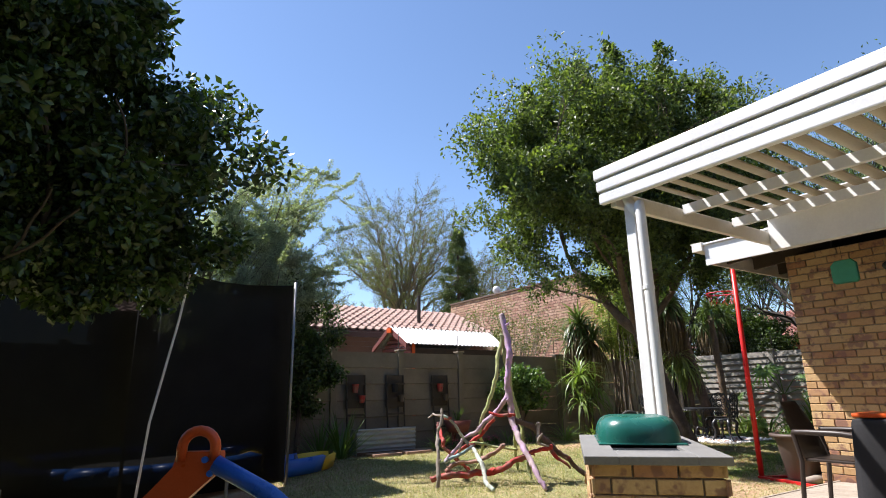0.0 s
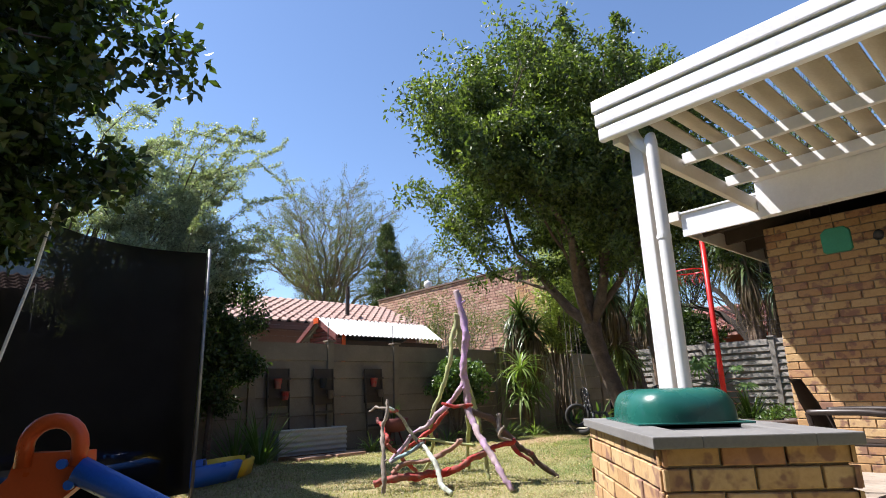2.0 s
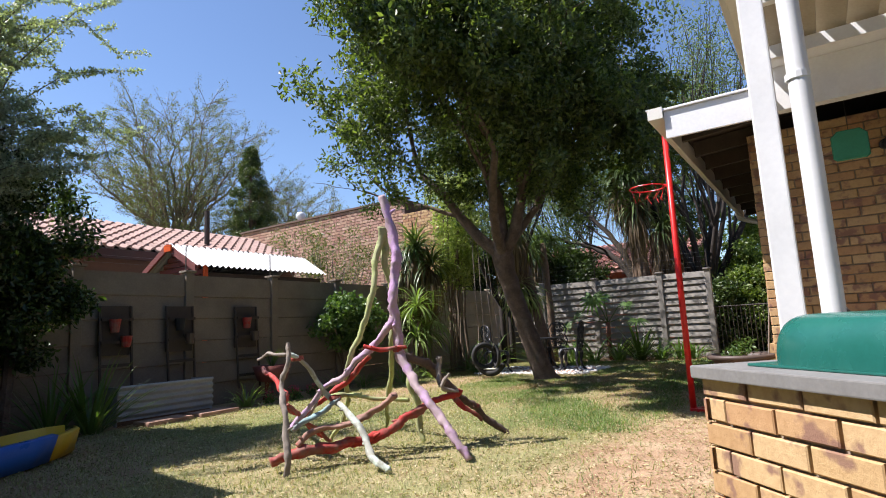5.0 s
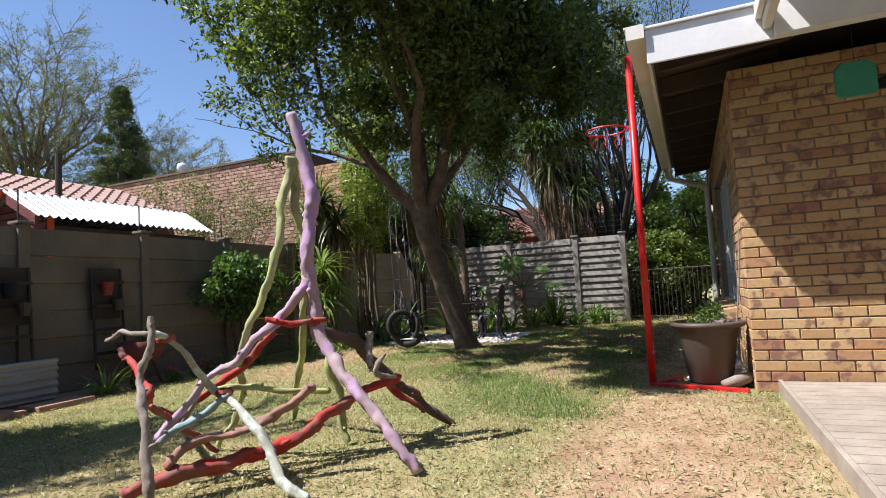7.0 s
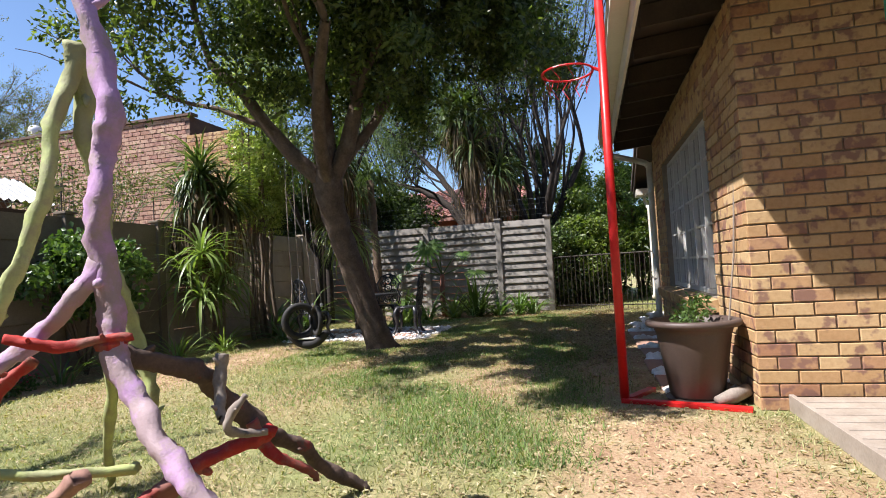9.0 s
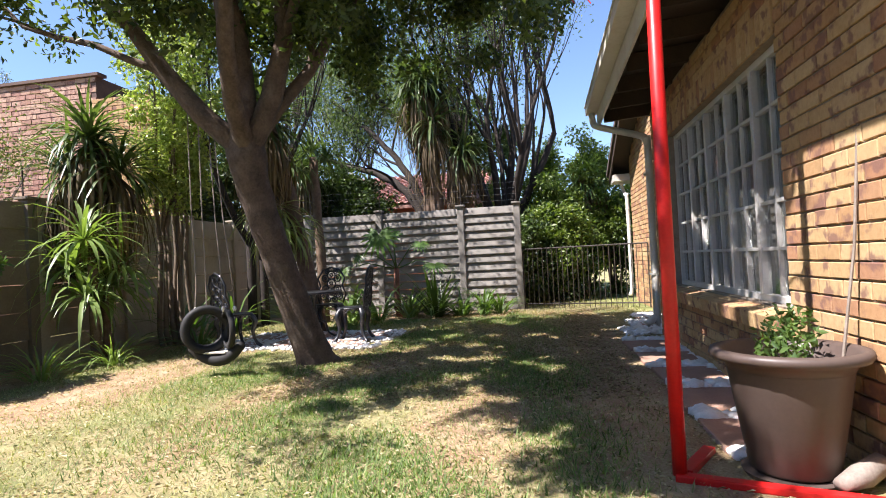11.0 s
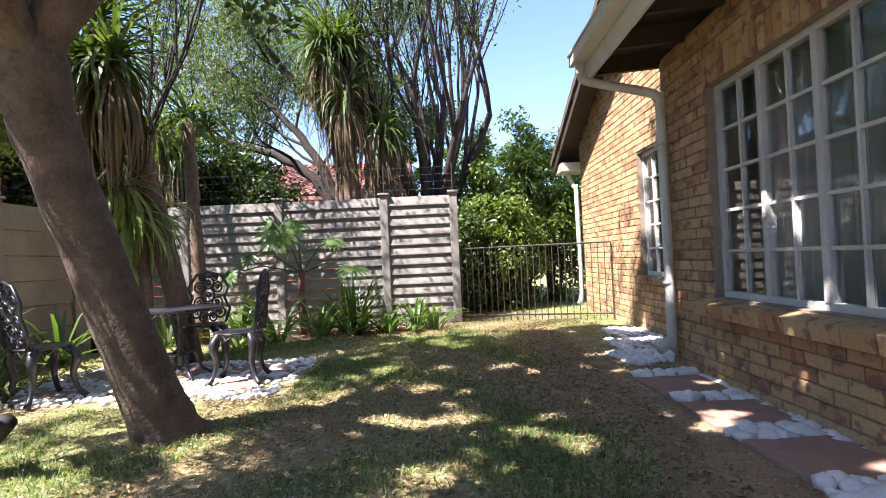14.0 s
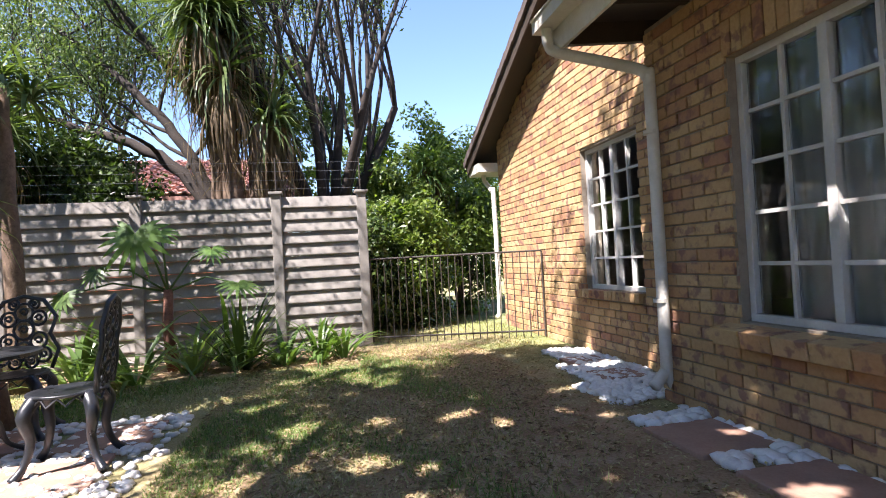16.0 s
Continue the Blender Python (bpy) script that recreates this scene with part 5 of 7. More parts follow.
def umbrella_tree(base, fork, radius, top, limbs, leaves, seed):
    """A thorn tree: limbs fan out from a low fork to a wide dome and carry layered feathery twigs."""
    ob = thing("acacia_tree", "umbrella-shaped thorn tree with sparse feathery olive foliage", "tree", *base)
    r = random.Random(seed)
    bm, cl = bmesh.new(), []
    b = Vector(base)
    f = b + Vector((0, 0, fork))
    tube(bm, [b + Vector((0, 0, -0.05)), b + Vector((0.1, 0, fork * 0.5)), f], [0.26, 0.22, 0.2], 9, False, 0.15)
    for k in range(limbs):
        az = 2.4 * k + r.uniform(-0.3, 0.3)
        reach = radius * math.sqrt((k + 0.5) / limbs) * r.uniform(0.9, 1.1)
        e = f + Vector((math.cos(az) * reach, math.sin(az) * reach, (top - fork) * math.sqrt(max(0.06, 1 - 0.9 * (reach / radius) ** 2)) * r.uniform(0.88, 1.04)))
        mid = f.lerp(e, 0.45) + Vector((math.cos(az), math.sin(az), -0.6)) * (-0.12 * reach)
        p, rr = smooth_path([f, mid, f.lerp(e, 0.75), e], [0.11, 0.075, 0.04, 0.012], 6, 0.25)
        tube(bm, p, rr, 6, False)
        for i in range(5, len(p)):
            for _ in range(3):
                d = Vector((math.cos(az) * 0.5 + r.uniform(-0.9, 0.9), math.sin(az) * 0.5 + r.uniform(-0.9, 0.9), r.uniform(0.15, 0.9))).normalized()
                L = r.uniform(0.7, 1.5)
                q = [p[i], p[i] + d * L * 0.5 + Vector((0, 0, 0.05)), p[i] + d * L]
                tube(bm, q, [max(rr[i] * 0.45, 0.014), 0.012, 0.006], 4, False)
                for m in range(2):
                    dd = (d + Vector((r.uniform(-0.7, 0.7), r.uniform(-0.7, 0.7), r.uniform(-0.1, 0.5)))).normalized() * r.uniform(0.4, 0.8)
                    s0 = q[1].lerp(q[2], r.random())
                    tube(bm, [s0, s0 + dd], [0.008, 0.004], 4, False)
                    cl += [(*(s0 + dd * w), 0.17) for w in (0.35, 0.65, 0.95)]
                cl += [(*q[1].lerp(q[2], w), 0.17) for w in (0.3, 0.65, 1.0)]
    part("trunk", bm, ACACIA_BARK, ob, "grey-brown bark", True)
    leaf_cloud("crown", [c for c in cl if r.random() < 0.75], leaves, 0.17, 0.085, LEAF_ACACIA, ob, aspect=2.6, droop=0.1, seed=seed)
    return ob


umbrella_tree((15.9, 28.0, 0), 3.6, 5.0, 12.6, 24, 66000, 21)
umbrella_tree((22.0, 27.5, 0), 3.4, 3.6, 9.6, 14, 32000, 22)
umbrella_tree((9.6, 31.0, 0), 3.2, 3.4, 8.6, 12, 22000, 23)
CX, CY = 15.85, 22.4
cy = thing("cypress", "slim dark green cypress", "tree", CX, CY)
part("trunk", tube(bmesh.new(), [(CX, CY, 0), (CX, CY, 8.2)], [0.2, 0.05], 8), BARK, cy)
rng = random.Random(31)
ccl = []
for k in range(430):
    z = rng.uniform(2.2, 9.0)
    rr_ = 0.88 * min(1.0, (9.3 - z) / 2.4) * rng.uniform(0.4, 1.0)
    a = rng.uniform(0, 6.28)
    ccl.append((CX + rr_ * math.cos(a), CY + rr_ * math.sin(a), z, 0.2))
leaf_cloud("crown", ccl, 70000, 0.25, 0.085, LEAF_CYPRESS, cy, aspect=3, droop=-0.8, seed=8)

bare_tree("willow_tree", "multi-stemmed tree with bare grey twigs and drooping leaves", (18.5, 5.65, 0), 9.0, 0.36, LEAF_WILLOW, 22000, 0.09, 41, 4, 3, 0.8, 9, 0.22, 0.13, 0.2)
arch = thing("willow_tree", "leaning tree with dark arching limbs and thin drooping leaves", "tree", 18.0, 7.3)
arch_bm, arch_tips, arch_rng = bmesh.new(), [], random.Random(42)
for pts, r0 in (([(18.0, 7.3, -0.05), (18.05, 7.45, 1.9), (18.2, 8.1, 2.9), (18.4, 9.2, 3.45), (18.6, 10.6, 3.9)], 0.12), ([(18.05, 7.2, -0.05), (18.1, 7.3, 1.8), (18.2, 7.9, 3.2), (18.4, 8.6, 4.1), (18.7, 9.9, 5.3)], 0.11), ([(18.0, 7.1, -0.05), (18.2, 7.15, 2.2), (18.4, 7.7, 4.0), (18.8, 8.9, 5.6), (19.0, 9.6, 6.6)], 0.10)):
    p, r = smooth_path(pts, [r0, r0, r0 * 0.8, r0 * 0.6, r0 * 0.35], 5, 0.06)
    tube(arch_bm, p, r, 8, False, 0.15)
    for k in range(9, len(p), 2):
        d = Vector((arch_rng.uniform(-0.6, 0.6), arch_rng.uniform(-0.3, 0.9), arch_rng.uniform(0.2, 0.9)))
        grow(arch_bm, p[k], d, arch_rng.uniform(0.8, 1.3), r[k] * 0.45, 2, arch_tips, arch_rng, 0.6, 0.1, 3, 5, 0.2)
part("trunk", arch_bm, STEM_BARK, arch, "dark bark", True)
leaf_cloud("crown", [(*e, arch_rng.uniform(0.3, 0.6)) for e in arch_tips], 17000, 0.5, 0.09, LEAF_WILLOW, arch, aspect=3.2, droop=0.9, seed=42)
bare_tree("willow_tree", "spreading tree with bare grey twigs and drooping leaves", (20.5, 11.2, 0), 8.0, 0.7, LEAF_WILLOW, 15000, 0.10, 43, 4, 3, 1.2, 5, 0.18, 0.11, 0.2)
# Corner tree added sunward of the far fence, for dappled shade on it.
bare_tree("willow_tree", "thin tree with sparse drooping leaves, added to dapple the far fence", (14.7, 10.0, 0), 6.8, 0.6, LEAF_WILLOW, 10000, 0.09, 44, 4, 3, 0.7, 4, 0.18, 0.08, 0.3)
light = thing("light_shrub", "slender sunlit shrub with yellow-green leaves on pale stems", "shrub", 12.3, 10.0)
lrng, lbm, lcl = random.Random(44), bmesh.new(), []
for k in range(7):
    x0, y0 = 12.3 + lrng.uniform(-0.25, 0.25), 10.0 + lrng.uniform(-0.15, 0.15)
    e = Vector((x0 + lrng.uniform(-1.2, 0.6), y0 + lrng.uniform(-0.5, 0.3), lrng.uniform(3.2, 5.2)))
    p, r = smooth_path([(x0, y0, -0.02), (x0 + lrng.uniform(-0.1, 0.1), y0, 1.7), (x0 + (e.x - x0) * 0.4, y0 + (e.y - y0) * 0.4, e.z * 0.7), tuple(e)], [0.04, 0.032, 0.022, 0.006], 5, 0.05)
    tube(lbm, p, r, 6, False, 0.1)
    lcl += [(*(Vector(q) + Vector((lrng.uniform(-0.3, 0.3), lrng.uniform(-0.3, 0.3), lrng.uniform(-0.2, 0.2)))), lrng.uniform(0.12, 0.28)) for q in p[7:] for _ in range(3)]
part("stem", lbm, surface("pale_stem", (0.12, 0.09, 0.062), (0.23, 0.18, 0.13), 0.9, 10, 50, 0.5), light, "", True)
leaf_cloud("foliage", lcl, 17000, 0.2, 0.07, LEAF_LIT_LIME, light, aspect=2.0, seed=144)
for (hx, hy, hz, r3, cnt, mt, sd) in ((18.6, 4.5, 1.5, (1.3, 1.3, 1.5), 26000, LEAF_HEDGE, 51), (20.3, 3.6, 2.2, (1.6, 1.5, 2.0), 24000, LEAF_HEDGE, 52), (17.3, 5.4, 0.95, (0.7, 0.8, 1.0), 14000, LEAF_NEAR, 53), (22.5, 4.8, 2.4, (2.0, 2.2, 2.4), 22000, LEAF_HEDGE, 54), (18.2, 9.6, 2.1, (0.8, 1.2, 0.7), 10000, LEAF_NEAR, 55), (22.0, 1.2, 2.0, (1.6, 1.6, 2.0), 12000, LEAF_HEDGE, 56), (16.9, 12.0, 2.4, (1.3, 1.1, 1.9), 18000, LEAF_NEAR, 57), (15.9, 11.6, 1.7, (0.7, 0.5, 1.1), 9000, LEAF_NEAR, 58), (18.4, 10.6, 2.3, (1.0, 1.3, 1.7), 14000, LEAF_NEAR, 59), (18.0, 4.6, 0.9, (0.8, 0.9, 1.1), 12000, LEAF_NEAR, 66), (19.6, 3.0, 1.9, (1.1, 1.0, 1.9), 16000, LEAF_HEDGE, 67), (18.3, 9.4, 2.5, (0.8, 1.0, 0.9), 11000, LEAF_NEAR, 68), (20.6, 6.6, 4.6, (1.0, 1.6, 1.4), 9000, LEAF_WILLOW, 70)):
    hb = thing("hedge_bush", "bright green leafy bush beyond the gate" if mt == LEAF_HEDGE else "dark green bush beyond the fence", "shrub", hx, hy)
    r = random.Random(sd)
    sb = bmesh.new()
    for k in range(6):
        a = r.uniform(0, 6.28)
        tube(sb, [(hx + 0.1 * math.cos(a), hy + 0.1 * math.sin(a), 0), (hx + 0.5 * math.cos(a) * r3[0], hy + 0.5 * math.sin(a) * r3[1], hz + 0.3)], [0.04, 0.015], 5, False)
    part("stem", sb, BARK, hb)
    leaf_cloud("foliage", ellipsoid_clumps(r, 120, (hx, hy, hz), r3, 0.2, 0.42, 0.35), cnt, 0.3, 0.11, mt, hb, aspect=2.0, seed=sd)
dryb = thing("dry_bush", "pale dry twiggy bush behind the fence", "shrub", 11.4, 13.2)
r = random.Random(61)
sb, scl = bmesh.new(), []
for k in range(60):
    a, o = r.uniform(0, 6.28), r.uniform(0.3, 1.6)
    e = (11.4 + math.cos(a) * o, 13.2 + math.sin(a) * o * 0.6, r.uniform(2.2, 3.7))
    tube(sb, [(11.4 + 0.1 * math.cos(a), 13.2, 0), (11.4 + 0.5 * math.cos(a) * o, 13.2 + 0.3 * math.sin(a) * o, 1.6), e], [0.02, 0.014, 0.004], 5, False)
    scl.append((*e, 0.35))
part("stem", sb, DEADWOOD, dryb)
leaf_cloud("foliage", scl, 4500, 0.35, 0.07, LEAF_ACACIA, dryb, seed=62)


# ---- yuccas and dracaenas ----
def yucca(x, y, h, heads, label, seed, leaf=0.75, dead=True, lean=(0, 0), r0=0.09, count=90, single=False, fan=0.35, mat=None, dirs=(-0.5, 1.4)):
    ob = thing("yucca", label, "yucca", x, y)
    r = random.Random(seed)
    top = Vector((x + lean[0], y + lean[1], h))
    part("stem", tube(bmesh.new(), smooth_path([(x, y, -0.03), (x + lean[0] * 0.45, y + lean[1] * 0.45, h * 0.5), tuple(top)], [r0 * 1.2, r0, r0 * 0.8], 4)[0], r0, 9, True, 0.3), YUCCA_BARK, ob, "", True)
    for k in range(heads):
        c = top + Vector((r.uniform(-fan, fan), r.uniform(-fan, fan), r.uniform(-fan, fan))) * (0 if heads == 1 else 1)
        blades("leaf_head", c.x, c.y, c.z, count, leaf, 0.055, mat or LEAF_YUCCA, ob, seed + k, 0.0, 0.8, 4, dirs=dirs, single=single)
        if dead:
            blades("dead_skirt", c.x, c.y, c.z - 0.1, 200, leaf * 1.5, 0.034, LEAF_DEAD, ob, seed + 50 + k, 0.0, 0.8, 4, "dry brown hanging leaves", dirs=(-1.45, -0.7))
    return ob


yucca(13.3, 8.2, 3.5, 3, "tall yucca with a brown skirt of dead leaves", 71, 1.0, True, (-0.5, 0.6), 0.12, mat=LEAF_SHADE)
yucca(13.0, 8.5, 1.7, 4, "yucca with drooping yellow-green leaves", 72, 0.9, False, (0.0, 0.1), 0.07, 70, False, 0.25, LEAF_LIT_LIME, (-1.35, 0.5))
yucca(14.9, 8.8, 3.1, 3, "dark spiky yucca in front of the pale fence", 70, 0.8, False, (0.0, 0.1), 0.09, 60, False, 0.35, LEAF_SHADE, (-0.3, 1.4))
yucca(11.35, 10.35, 2.75, 4, "yucca with long drooping leaves by the fence", 73, 1.0, True, (0.0, 0.0), 0.09, 80, False, 0.45, mat=LEAF_SHADE)
yucca(10.9, 10.1, 1.2, 5, "bushy yucca with bright strap leaves hanging to the ground", 74, 0.85, False, (0, 0), 0.06, 52, True, 0.38)
yucca(17.5, 6.95, 4.7, 4, "very tall yucca with a brown skirt behind the fence", 75, 1.3, True, (0.1, 0.25), 0.15, 110, False, 0.6, mat=LEAF_SHADE)
yucca(17.7, 6.75, 3.4, 2, "yucca with a thick brown stem behind the fence", 78, 1.0, True, (-0.1, -0.1), 0.16, 70, False, 0.3, mat=LEAF_SHADE)
yucca(17.6, 7.25, 5.4, 2, "slender tall yucca behind the fence", 79, 1.1, False, (0.2, 0.1), 0.12, 80, False, 0.4, mat=LEAF_SHADE)
yucca(17.4, 9.9, 3.4, 3, "tall yucca behind the fence", 76, 1.1, True, (0.0, 0.3), 0.11, mat=LEAF_SHADE)
yucca(19.2, 3.7, 3.0, 3, "yucca beyond the gate", 77, 1.1, True, (0.0, 0.0), 0.11)


def clump(x, y, n, L, w, mat, label, seed, arch=0.5):
    ob = thing("strap_leaf_plant", label, "plant", x, y)
    blades("leaf", x, y, 0.0, int(n * 0.9), L, w * (1.55 if w > 0.03 else 1.15), mat, ob, seed, 0.45, arch, 4, ring=0.14, single=True)
    return ob


AGA = "clump of green strap-leaved garden lilies in the bed"
for i, (x, y, n, L, w) in enumerate(((14.75, 7.7, 40, 0.8, 0.045), (15.1, 7.2, 36, 0.75, 0.045), (15.1, 6.7, 44, 0.65, 0.04), (15.2, 6.25, 44, 0.6, 0.04), (15.35, 5.85, 40, 0.6, 0.035), (15.4, 5.55, 34, 0.5, 0.035), (14.4, 8.1, 30, 0.7, 0.045), (15.3, 8.4, 34, 0.75, 0.045), (14.7, 9.2, 34, 0.7, 0.04), (13.6, 9.9, 34, 0.7, 0.04), (12.6, 10.1, 30, 0.7, 0.04), (10.7, 9.7, 60, 0.45, 0.022), (9.9, 9.85, 60, 0.45, 0.022), (11.9, 9.4, 36, 0.6, 0.035), (9.0, 10.0, 36, 0.35, 0.02), (8.3, 10.0, 36, 0.35, 0.02), (15.55, 6.9, 30, 0.85, 0.04))):
    clump(x, y, n, L * (1.15 + 0.4 * random.random()), w, LEAF_YUCCA if i in (1, 6, 11, 12) else LEAF_NEAR if i in (2, 8) else LEAF_BED, AGA, 80 + i, 0.3 if i in (2, 8) else 0.75)
clump(6.5, 10.05, 60, 0.48, 0.022, LEAF_YUCCA, "pale variegated grass clump beside the trough", 101, 0.7)
clump(4.35, 9.95, 70, 0.95, 0.03, LEAF_BED, "tall dark iris clump by the trough", 102, 0.25)
clump(4.0, 10.1, 50, 0.9, 0.03, LEAF_BED, "tall dark iris clump by the trough", 103, 0.25)

bush = thing("rose_bush", "dark leafy bush in front of the concrete fence", "shrub", 8.9, 10.3)
sb = bmesh.new()
for k in range(7):
    a = k * 0.9
    tube(sb, [(8.9, 10.3, 0), (8.9 + 0.25 * math.cos(a), 10.3 + 0.15 * math.sin(a), 0.7), (8.9 + 0.6 * math.cos(a), 10.25 + 0.2 * math.sin(a), 1.3)], [0.02, 0.015, 0.006], 5, False)
part("stem", sb, BARK, bush)
leaf_cloud("foliage", ellipsoid_clumps(random.Random(63), 60, (8.85, 10.2, 1.2), (0.85, 0.4, 0.55), 0.12, 0.22, 0.2), 6000, 0.2, 0.085, LEAF_BED, bush, aspect=1.6, seed=64)
potplant = leaf_cloud("pot_shrub", [(7.68, 3.66, 0.62, 0.13), (7.60, 3.72, 0.58, 0.1), (7.76, 3.6, 0.66, 0.12)], 300, 0.12, 0.05, LEAF_BED, pot, seed=65)
part("soil", lathe(bmesh.new(), [(0.0, 0.49), (0.25, 0.48)], 7.68, 3.66), SOIL_MAT, pot)

# split-leaf philodendron
phil = thing("philodendron", "split-leaf philodendron with a bare red-brown stem", "plant", 15.45, 7.5)
part("stem", tube(bmesh.new(), [(15.45, 7.5, -0.02), (15.47, 7.55, 0.5), (15.42, 7.52, 0.95)], [0.07, 0.06, 0.05], 9, True, 0.3), surface("leaf_scar_bark", (0.12, 0.05, 0.035), (0.26, 0.13, 0.09), 0.9, 20, 70, 0.8), phil, smooth=True)


def split_leaf(base, out_dir, size, tip_drop):
    """A lobed leaf: fingers fan out from the stalk's end, in a plane that leans outward."""
    v, f = [], []
    base, o = Vector(base), Vector(out_dir).normalized()
    side = o.cross(Vector((0, 0, 1))).normalized()
    down = (Vector((0, 0, -1)) * tip_drop + o * (1 - tip_drop)).normalized()
    nrm = side.cross(down)
    n = 15
    for k in range(n):
        a = radians(-128 + 256 * k / (n - 1))
        ray = down * math.cos(a) + side * math.sin(a)
        across = side * math.cos(a) - down * math.sin(a)
        L = size * (0.62 + 0.38 * math.cos(a * 0.75)) * (1 + 0.08 * math.sin(k * 2.3))
        w = size * 0.062
        b = len(v)
        bend = nrm * (-0.06 * size)
        v += [tuple(base), tuple(base + ray * L * 0.35 - across * w * 1.15), tuple(base + ray * L * 0.35 + across * w * 1.15), tuple(base + ray * L * 0.75 - across * w * 0.8 + bend), tuple(base + ray * L * 0.75 + across * w * 0.8 + bend), tuple(base + ray * L + bend * 2.5)]
        f += [(b, b + 2, b + 1), (b + 1, b + 2, b + 4, b + 3), (b + 3, b + 4, b + 5)]
    return v, f


for tip, L, drop in (((14.95, 7.70, 1.58), 0.50, 0.75), ((15.05, 8.45, 0.95), 0.30, 0.6), ((15.22, 6.72, 0.98), 0.34, 0.35), ((15.55, 7.05, 1.40), 0.26, 0.5), ((15.3, 7.55, 1.62), 0.30, 0.4), ((15.1, 8.15, 1.2), 0.24, 0.6)):
    top, tp_ = Vector((15.43, 7.52, 0.92)), Vector(tip)
    mid = top.lerp(tp_, 0.55) + Vector((0, 0, 0.12))
    stalk = part("stalk", tube(bmesh.new(), [top, mid, tp_], [0.014, 0.011, 0.008], 6), LEAF_BED, phil)
    v, f = split_leaf(tp_, (-1.0, (tp_.y - top.y) * 0.6, 0), L, drop)
    raw("leaf", v, f, LEAF_PHIL if tip[2] > 1.3 else LEAF_BED, stalk)

# ---- cast-iron garden set ----
def cast_chair():
    ob = thing("garden_chair", "ornate black cast-iron garden chair on white gravel", "chair", 0, 0, 0, "cast-iron garden set")
    seat_ob = part("seat", lathe(bmesh.new(), [(0.0, 0.425), (0.19, 0.425), (0.215, 0.432), (0.215, 0.448), (0.19, 0.445), (0.0, 0.44)], 0, 0, 24), IRON, ob, smooth=True)
    sc_ = bmesh.new()
    for k in range(14):
        a = 2 * math.pi * k / 14
        tube(sc_, [(0.205 * math.cos(a), 0.205 * math.sin(a), 0.43), (0.215 * math.cos(a + 0.2), 0.215 * math.sin(a + 0.2), 0.385), (0.205 * math.cos(a + 0.44), 0.205 * math.sin(a + 0.44), 0.43)], 0.007, 5, False)
    part("apron", sc_, IRON, seat_ob)
    for sx in (-1, 1):
        for sy in (-1, 1):
            p, r = smooth_path([(0.13 * sx, 0.13 * sy, 0.43), (0.19 * sx, 0.17 * sy, 0.34), (0.16 * sx, 0.15 * sy, 0.2), (0.18 * sx, 0.18 * sy, 0.07), (0.225 * sx, 0.225 * sy, 0.0)], [0.038, 0.038, 0.026, 0.02, 0.03], 4)
            part("leg", tube(bmesh.new(), p, r, 7), IRON, ob, smooth=True)
    bk = bmesh.new()
    def back(u, z):
        return (u * 1.06, -0.19 - 0.16 * (z - 0.44), 0.44 + (z - 0.44) * 1.2)
    tube(bk, [back(u, z) for u, z in ((-0.17, 0.44), (-0.215, 0.56), (-0.16, 0.66), (-0.20, 0.76), (-0.12, 0.87), (0, 0.90), (0.12, 0.87), (0.20, 0.76), (0.16, 0.66), (0.215, 0.56), (0.17, 0.44))], 0.016, 6, True)
    back_ob = part("backrest", bk, IRON, ob, smooth=True)
    lace = bmesh.new()
    for cx_, cz_, rd in ((0, 0.80, 0.055), (0, 0.69, 0.06), (-0.09, 0.76, 0.045), (0.09, 0.76, 0.045), (-0.09, 0.62, 0.05), (0.09, 0.62, 0.05), (0, 0.56, 0.055), (-0.12, 0.53, 0.045), (0.12, 0.53, 0.045), (-0.05, 0.49, 0.035), (0.05, 0.49, 0.035), (-0.06, 0.85, 0.03), (0.06, 0.85, 0.03)):
        tube(lace, [back(cx_ + rd * math.cos(a * 0.5236), cz_ + rd * math.sin(a * 0.5236)) for a in range(13)], 0.011, 5, False)
        tube(lace, [back(cx_ + rd * 0.5 * math.cos(a * 0.7) * (1 - a / 14), cz_ + rd * 0.5 * math.sin(a * 0.7) * (1 - a / 14)) for a in range(10)], 0.010, 5, False)
    part("lacework", lace, IRON, back_ob, smooth=True)
    return ob


ch = cast_chair()
ch.matrix_basis = pose(12.2, 7.28, 0.02, 0, 0, 6)
copy_thing(ch, pose(13.0, 7.95, 0.02, 0, 0, 98))
copy_thing(ch, pose(11.75, 8.75, 0.02, 0, 0, -120))
tab = thing("garden_table", "round black cast-iron garden table on white gravel", "table", 12.42, 7.93, 0.02, "cast-iron garden set")
top_ob = part("tabletop", lathe(bmesh.new(), [(0.0, 0.66), (0.37, 0.66), (0.395, 0.665), (0.395, 0.685), (0.37, 0.69), (0.0, 0.688)], 12.42, 7.93, 32), IRON, tab)
rimb = bmesh.new()
for k in range(24):
    a = 2 * math.pi * k / 24
    tube(rimb, [(12.42 + 0.385 * math.cos(a + s), 7.93 + 0.385 * math.sin(a + s), 0.665 - 0.04 * math.sin(s / 0.262 * math.pi)) for s in (0, 0.065, 0.131, 0.196, 0.262)], 0.006, 5, False)
part("rim_lace", rimb, IRON, top_ob)
part("column", lathe(bmesh.new(), [(0.03, 0.14), (0.045, 0.2), (0.025, 0.32), (0.04, 0.42), (0.025, 0.52), (0.06, 0.66)], 12.42, 7.93, 12), IRON, tab, smooth=True)
